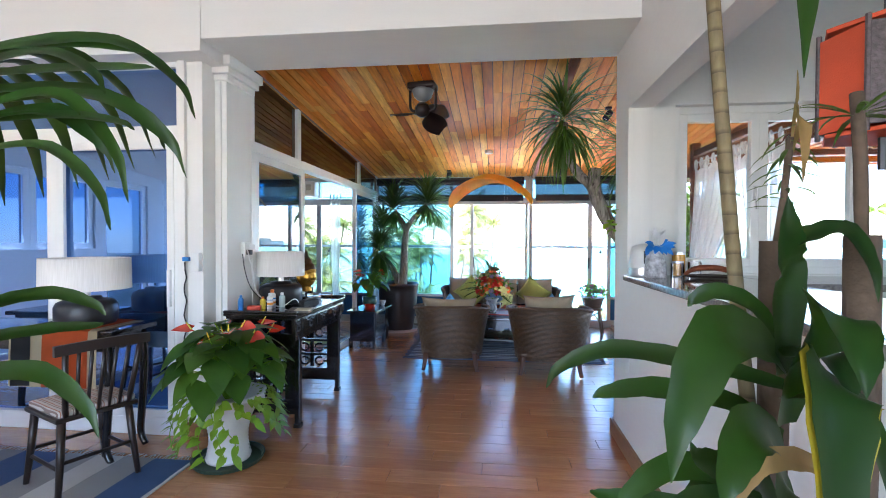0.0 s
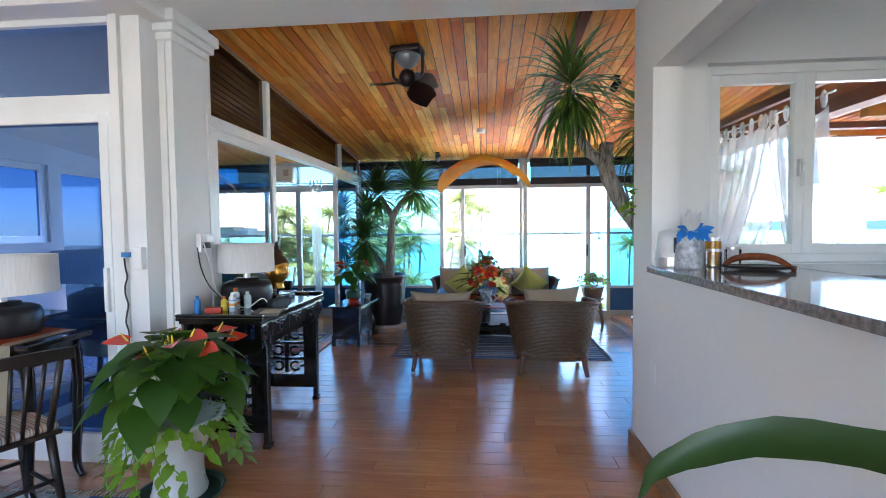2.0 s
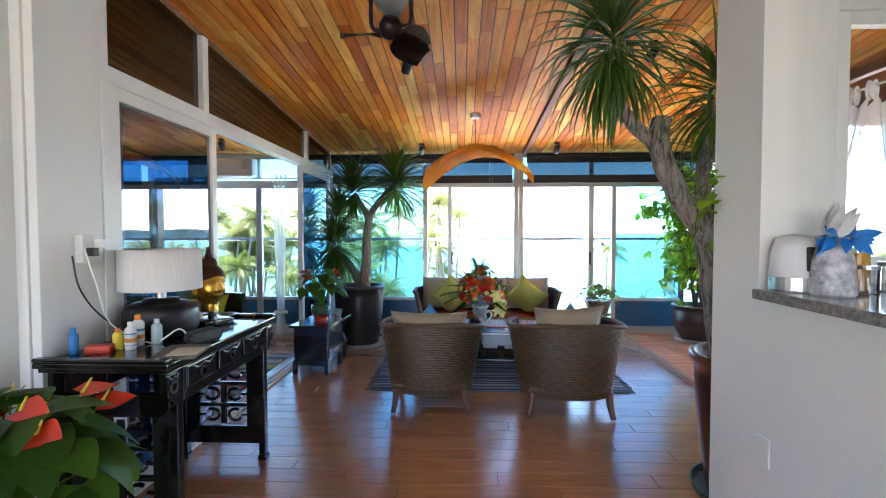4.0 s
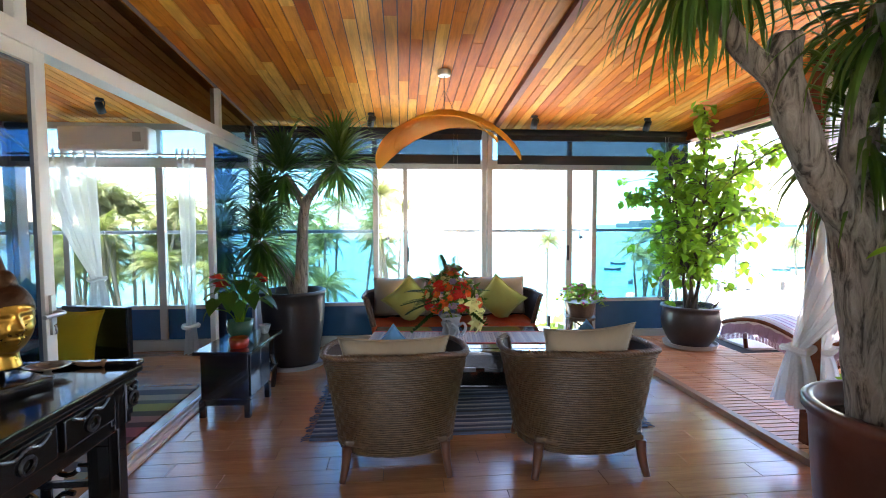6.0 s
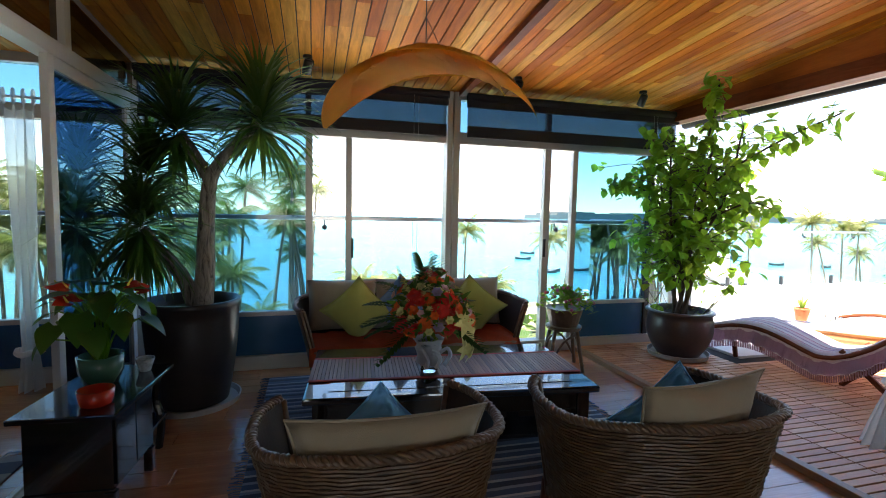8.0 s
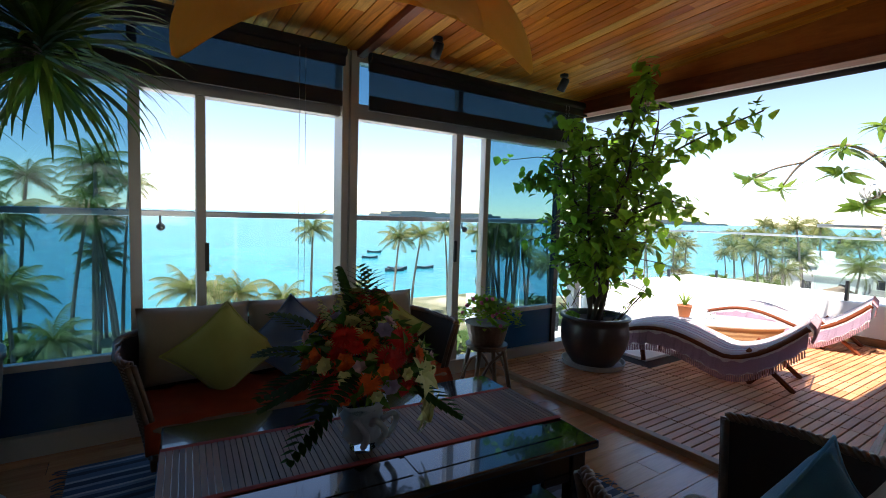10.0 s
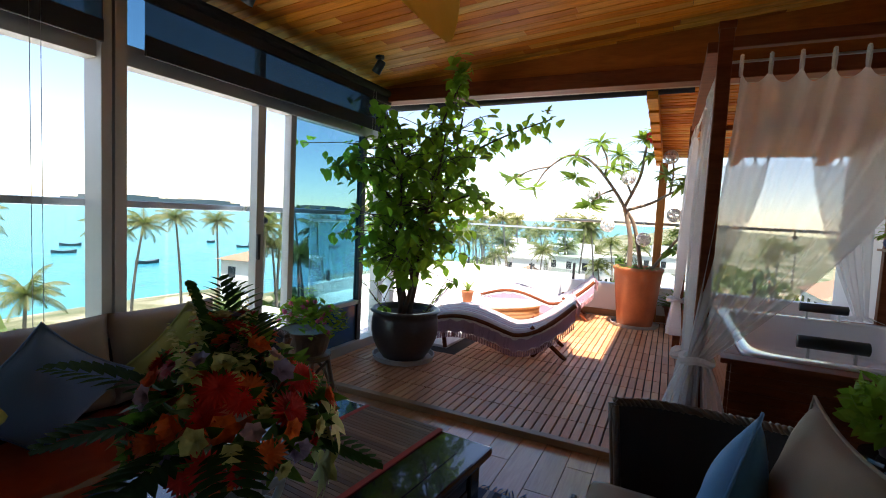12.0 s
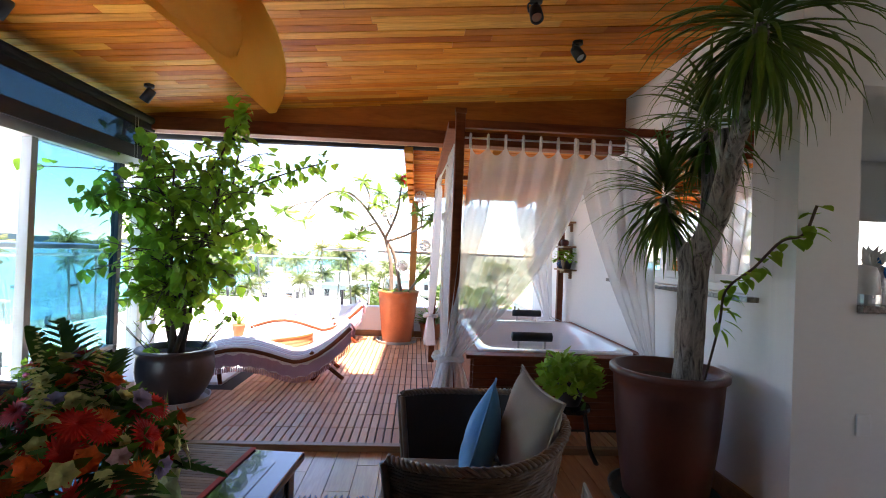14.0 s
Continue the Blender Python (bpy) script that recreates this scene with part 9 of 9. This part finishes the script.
def spindle_chair(at, label):
    t = thing("dining_chair", label, "chair", at, "dining chairs")
    boxes("seat", [((-0.21, -0.21, 0.425), (0.21, 0.21, 0.45))], DARKWOOD, t, bevel=0.01)
    bm = bmesh.new()
    box_bm(bm, (-0.20, -0.20, 0.45), (0.20, 0.185, 0.49), 0.018)
    part("seat_cushion", bm, SEATSTRIPE, t, "striped cloth seat pad", smooth=True)
    for x, y in [(-0.17, -0.17), (0.17, -0.17), (-0.17, 0.17), (0.17, 0.17)]:
        bm = bmesh.new()
        tube_bm(bm, [(x * 1.2, y * 1.22, 0.0), (x * 1.08, y * 1.1, 0.22), (x, y, 0.43)], [0.015, 0.02, 0.021], 10)
        part("leg", bm, DARKWOOD, t, smooth=True)
    bm = bmesh.new()
    for y in (-0.19, 0.19):
        tube_bm(bm, [(-0.19, y, 0.20), (0.19, y, 0.20)], 0.011, 8)
    for x in (-0.185, 0.185):
        tube_bm(bm, [(x, -0.19, 0.16), (x, 0.19, 0.16)], 0.011, 8)
    part("stretcher", bm, DARKWOOD, t)
    for k in range(7):
        x = -0.16 + 0.32 * k / 6
        bm = bmesh.new()
        tube_bm(bm, [(x, -0.19, 0.45), (x * 1.1, -0.235, 0.64), (x * 1.18, -0.275, 0.82)], 0.016 if k in (0, 6) else 0.010, 8)
        part("spindle", bm, DARKWOOD, t, smooth=True)
    bm = bmesh.new()
    crest = [(-0.24 + 0.48 * i / 12, -0.275 - 0.03 * (1 - ((i - 6) / 6) ** 2), 0.835 + 0.012 * (1 - ((i - 6) / 6) ** 2)) for i in range(13)]
    g = [[bm.verts.new(Vector(p) + Vector((0, a, b))) for a, b in ((-0.012, -0.028), (0.012, -0.028), (0.012, 0.028), (-0.012, 0.028))] for p in crest]
    for r0, r1 in zip(g, g[1:]):
        for i in range(4):
            bm.faces.new((r0[i], r0[(i + 1) % 4], r1[(i + 1) % 4], r1[i]))
    bm.faces.new(g[0][::-1])
    bm.faces.new(g[-1])
    part("crest_rail", bm, DARKWOOD, t, "curved top rail")
    return t


spindle_chair(pose(-2.50, 3.26, 0.012, 0, 0, 66), "dark wooden spindle-back chair with a striped seat pad")
spindle_chair(pose(-3.35, 2.92, 0.012, 0, 0, 20), "dark spindle-back chair facing the console table")

# ---- the room behind the glazed partition ----
t = thing("air_conditioner", "white wall-mounted air conditioner above the windows", "air conditioner", pose(-3.62, 8.66, 2.20))
bm = bmesh.new()
box_bm(bm, (-0.45, -0.10, 0.0), (0.45, 0.10, 0.26), 0.03)
part("casing", bm, UPVC, t, smooth=True)
boxes("louvre", [((-0.42, -0.115, 0.015), (0.42, -0.10, 0.06))], UPVC, t, bevel=0.004)
boxes("display", [((0.30, -0.104, 0.10), (0.38, -0.098, 0.20))], GREYFRAME, t)
t = thing("lounge_chair", "dark wooden chair with a bright yellow cushion", "chair", pose(-3.02, 6.94, 0, 0, 0, 165))
boxes("seat", [((-0.30, -0.30, 0.34), (0.30, 0.30, 0.40))], BLACKWOOD, t, bevel=0.01)
boxes("backrest", [((-0.30, -0.34, 0.34), (0.30, -0.28, 0.78))], BLACKWOOD, t, bevel=0.01)
for x, y in [(-0.27, -0.27), (0.27, -0.27), (-0.27, 0.27), (0.27, 0.27)]:
    boxes("leg", [((x - 0.02, y - 0.02, 0), (x + 0.02, y + 0.02, 0.34))], BLACKWOOD, t, bevel=0.004)
cushion("seat_pillow", 0.54, 0.46, 0.16, plain("mustard_cotton", (0.55, 0.46, 0.02), 0.9, grain=300, bump=0.3), pose(-3.00, 7.00, 0.57, -14, 0, -15), "bright yellow cushion on the dark chair")
t = thing("curtain_rod", "thin steel curtain rod across the neighbouring room's windows", "curtain rod")
bm = bmesh.new()
tube_bm(bm, [(-4.6, 8.60, 2.17), (-2.30, 8.60, 2.17)], 0.010, 8)
part("rod", bm, STEEL, t, smooth=True)
for x in (-4.55, -3.2, -2.36):
    boxes("bracket", [((x - 0.01, 8.60, 2.16), (x + 0.01, 8.815, 2.18))], STEEL, t)
curtain((-4.35, 8.60), (-3.72, 8.60), (-3.74, 8.58), 0.85, 2.14, 0.02, "white sheer curtain gathered beside the open window", 6, True, 11)
curtain((-2.90, 8.60), (-2.72, 8.60), (-2.81, 8.60), 0.32, 2.14, 0.02, "narrow white sheer panel hanging at the window", 3, True, 12, None, 0.02)

# ---- pieces of floor and deck ----
def plank_mesh(L, W, name):
    bm = bmesh.new()
    b = 0.0016
    top = [(b, b, 0.0), (L - b, b, 0.0), (L - b, W - b, 0.0), (b, W - b, 0.0)]
    mid = [(0, 0, -b), (L, 0, -b), (L, W, -b), (0, W, -b)]
    low = [(0, 0, -0.012), (L, 0, -0.012), (L, W, -0.012), (0, W, -0.012)]
    rings = [[bm.verts.new(p) for p in q] for q in (top, mid, low)]
    bm.faces.new(rings[0])
    for r0, r1 in zip(rings, rings[1:]):
        for i in range(4):
            bm.faces.new((r1[i], r1[(i + 1) % 4], r0[(i + 1) % 4], r0[i]))
    return mesh_of(bm, name, FLOORWOOD)


floor = bpy.data.objects["floor"]
PW, PL = 0.15, 0.90
PLANK = {}
rnd = random.Random(6)
far = bmesh.new()
row = 0
y = -2.99
while y < 8.96:
    shift = (row * 0.37) % 1.0
    x = -6.18 - PL * shift
    while x < 1.855:
        a, b = max(x, -6.18), min(x + PL, 1.855)
        if b - a > 0.02:
            if 2.6 < y < 8.72 and a > -2.95:
                key = round(b - a - 0.002, 3)
                if key not in PLANK:
                    PLANK[key] = plank_mesh(key, PW - 0.002, "plank")
                ob = new("plank", PLANK[key])
                ob.parent = floor
                ob.location = (a, y, rnd.uniform(-0.0004, 0.0))
            else:
                vs = [far.verts.new(p) for p in [(a, y, -0.0004), (b - 0.002, y, -0.0004), (b - 0.002, y + PW - 0.002, -0.0004), (a, y + PW - 0.002, -0.0004)]]
                f = far.faces.new(vs)
        x += PL
    y += PW
    row += 1
r = bmesh.ops.extrude_face_region(far, geom=far.faces[:])
for v in r["geom"]:
    if isinstance(v, bmesh.types.BMVert):
        v.co.z -= 0.011
bmesh.ops.recalc_face_normals(far, faces=far.faces)
FARWOOD = timber("wood_look_floor_far", [(0.46, 0.215, 0.09), (0.53, 0.255, 0.112), (0.43, 0.195, 0.08), (0.50, 0.235, 0.10)], (2.2, 26, 26), 0.22, coat=0.75, streak=0.35, bump=0.05)
tagged(part("planks_rest", far, FARWOOD, floor), kind="stuff")

bm = bmesh.new()
SL, SW = 0.292, 0.05
box_bm(bm, (0, 0, 0), (SL, SW, 0.028), 0.003)
SLAT = mesh_of(bm, "slat", DECKWOOD)
rest_v, rest_f = [], []
for i in range(15):
    for j in range(15):
        tx, ty = 1.905 + i * 0.30, 4.37 + j * 0.30
        if tx > 6.0 or ty > 8.62 or (tx > 3.1 and ty > 7.92):
            continue
        if 2.2 < tx < 4.05 and ty < 5.45:
            continue
        for k in range(5):
            yy = ty + k * 0.06
            if tx < 3.2 and 5.8 < ty < 8.7:
                ob = new("slat", SLAT)
                ob.parent = deck
                ob.location = (tx, yy, 0.006 + rnd.uniform(0, 0.0015))
            else:
                q = len(rest_v)
                dz = rnd.uniform(0, 0.0015)
                for zz in (0.006 + dz, 0.034 + dz):
                    rest_v += [(tx, yy, zz), (tx + SL, yy, zz), (tx + SL, yy + SW, zz), (tx, yy + SW, zz)]
                rest_f += [tuple(q + c for c in f) for f in [(4, 5, 6, 7), (0, 1, 5, 4), (1, 2, 6, 5), (2, 3, 7, 6), (3, 0, 4, 7)]]
me = bpy.data.meshes.new("slats_rest")
me.from_pydata(rest_v, [], rest_f)
me.materials.append(DECKISLE)
ob = new("slats_rest", me)
ob.parent = deck
tagged(ob, kind="stuff")
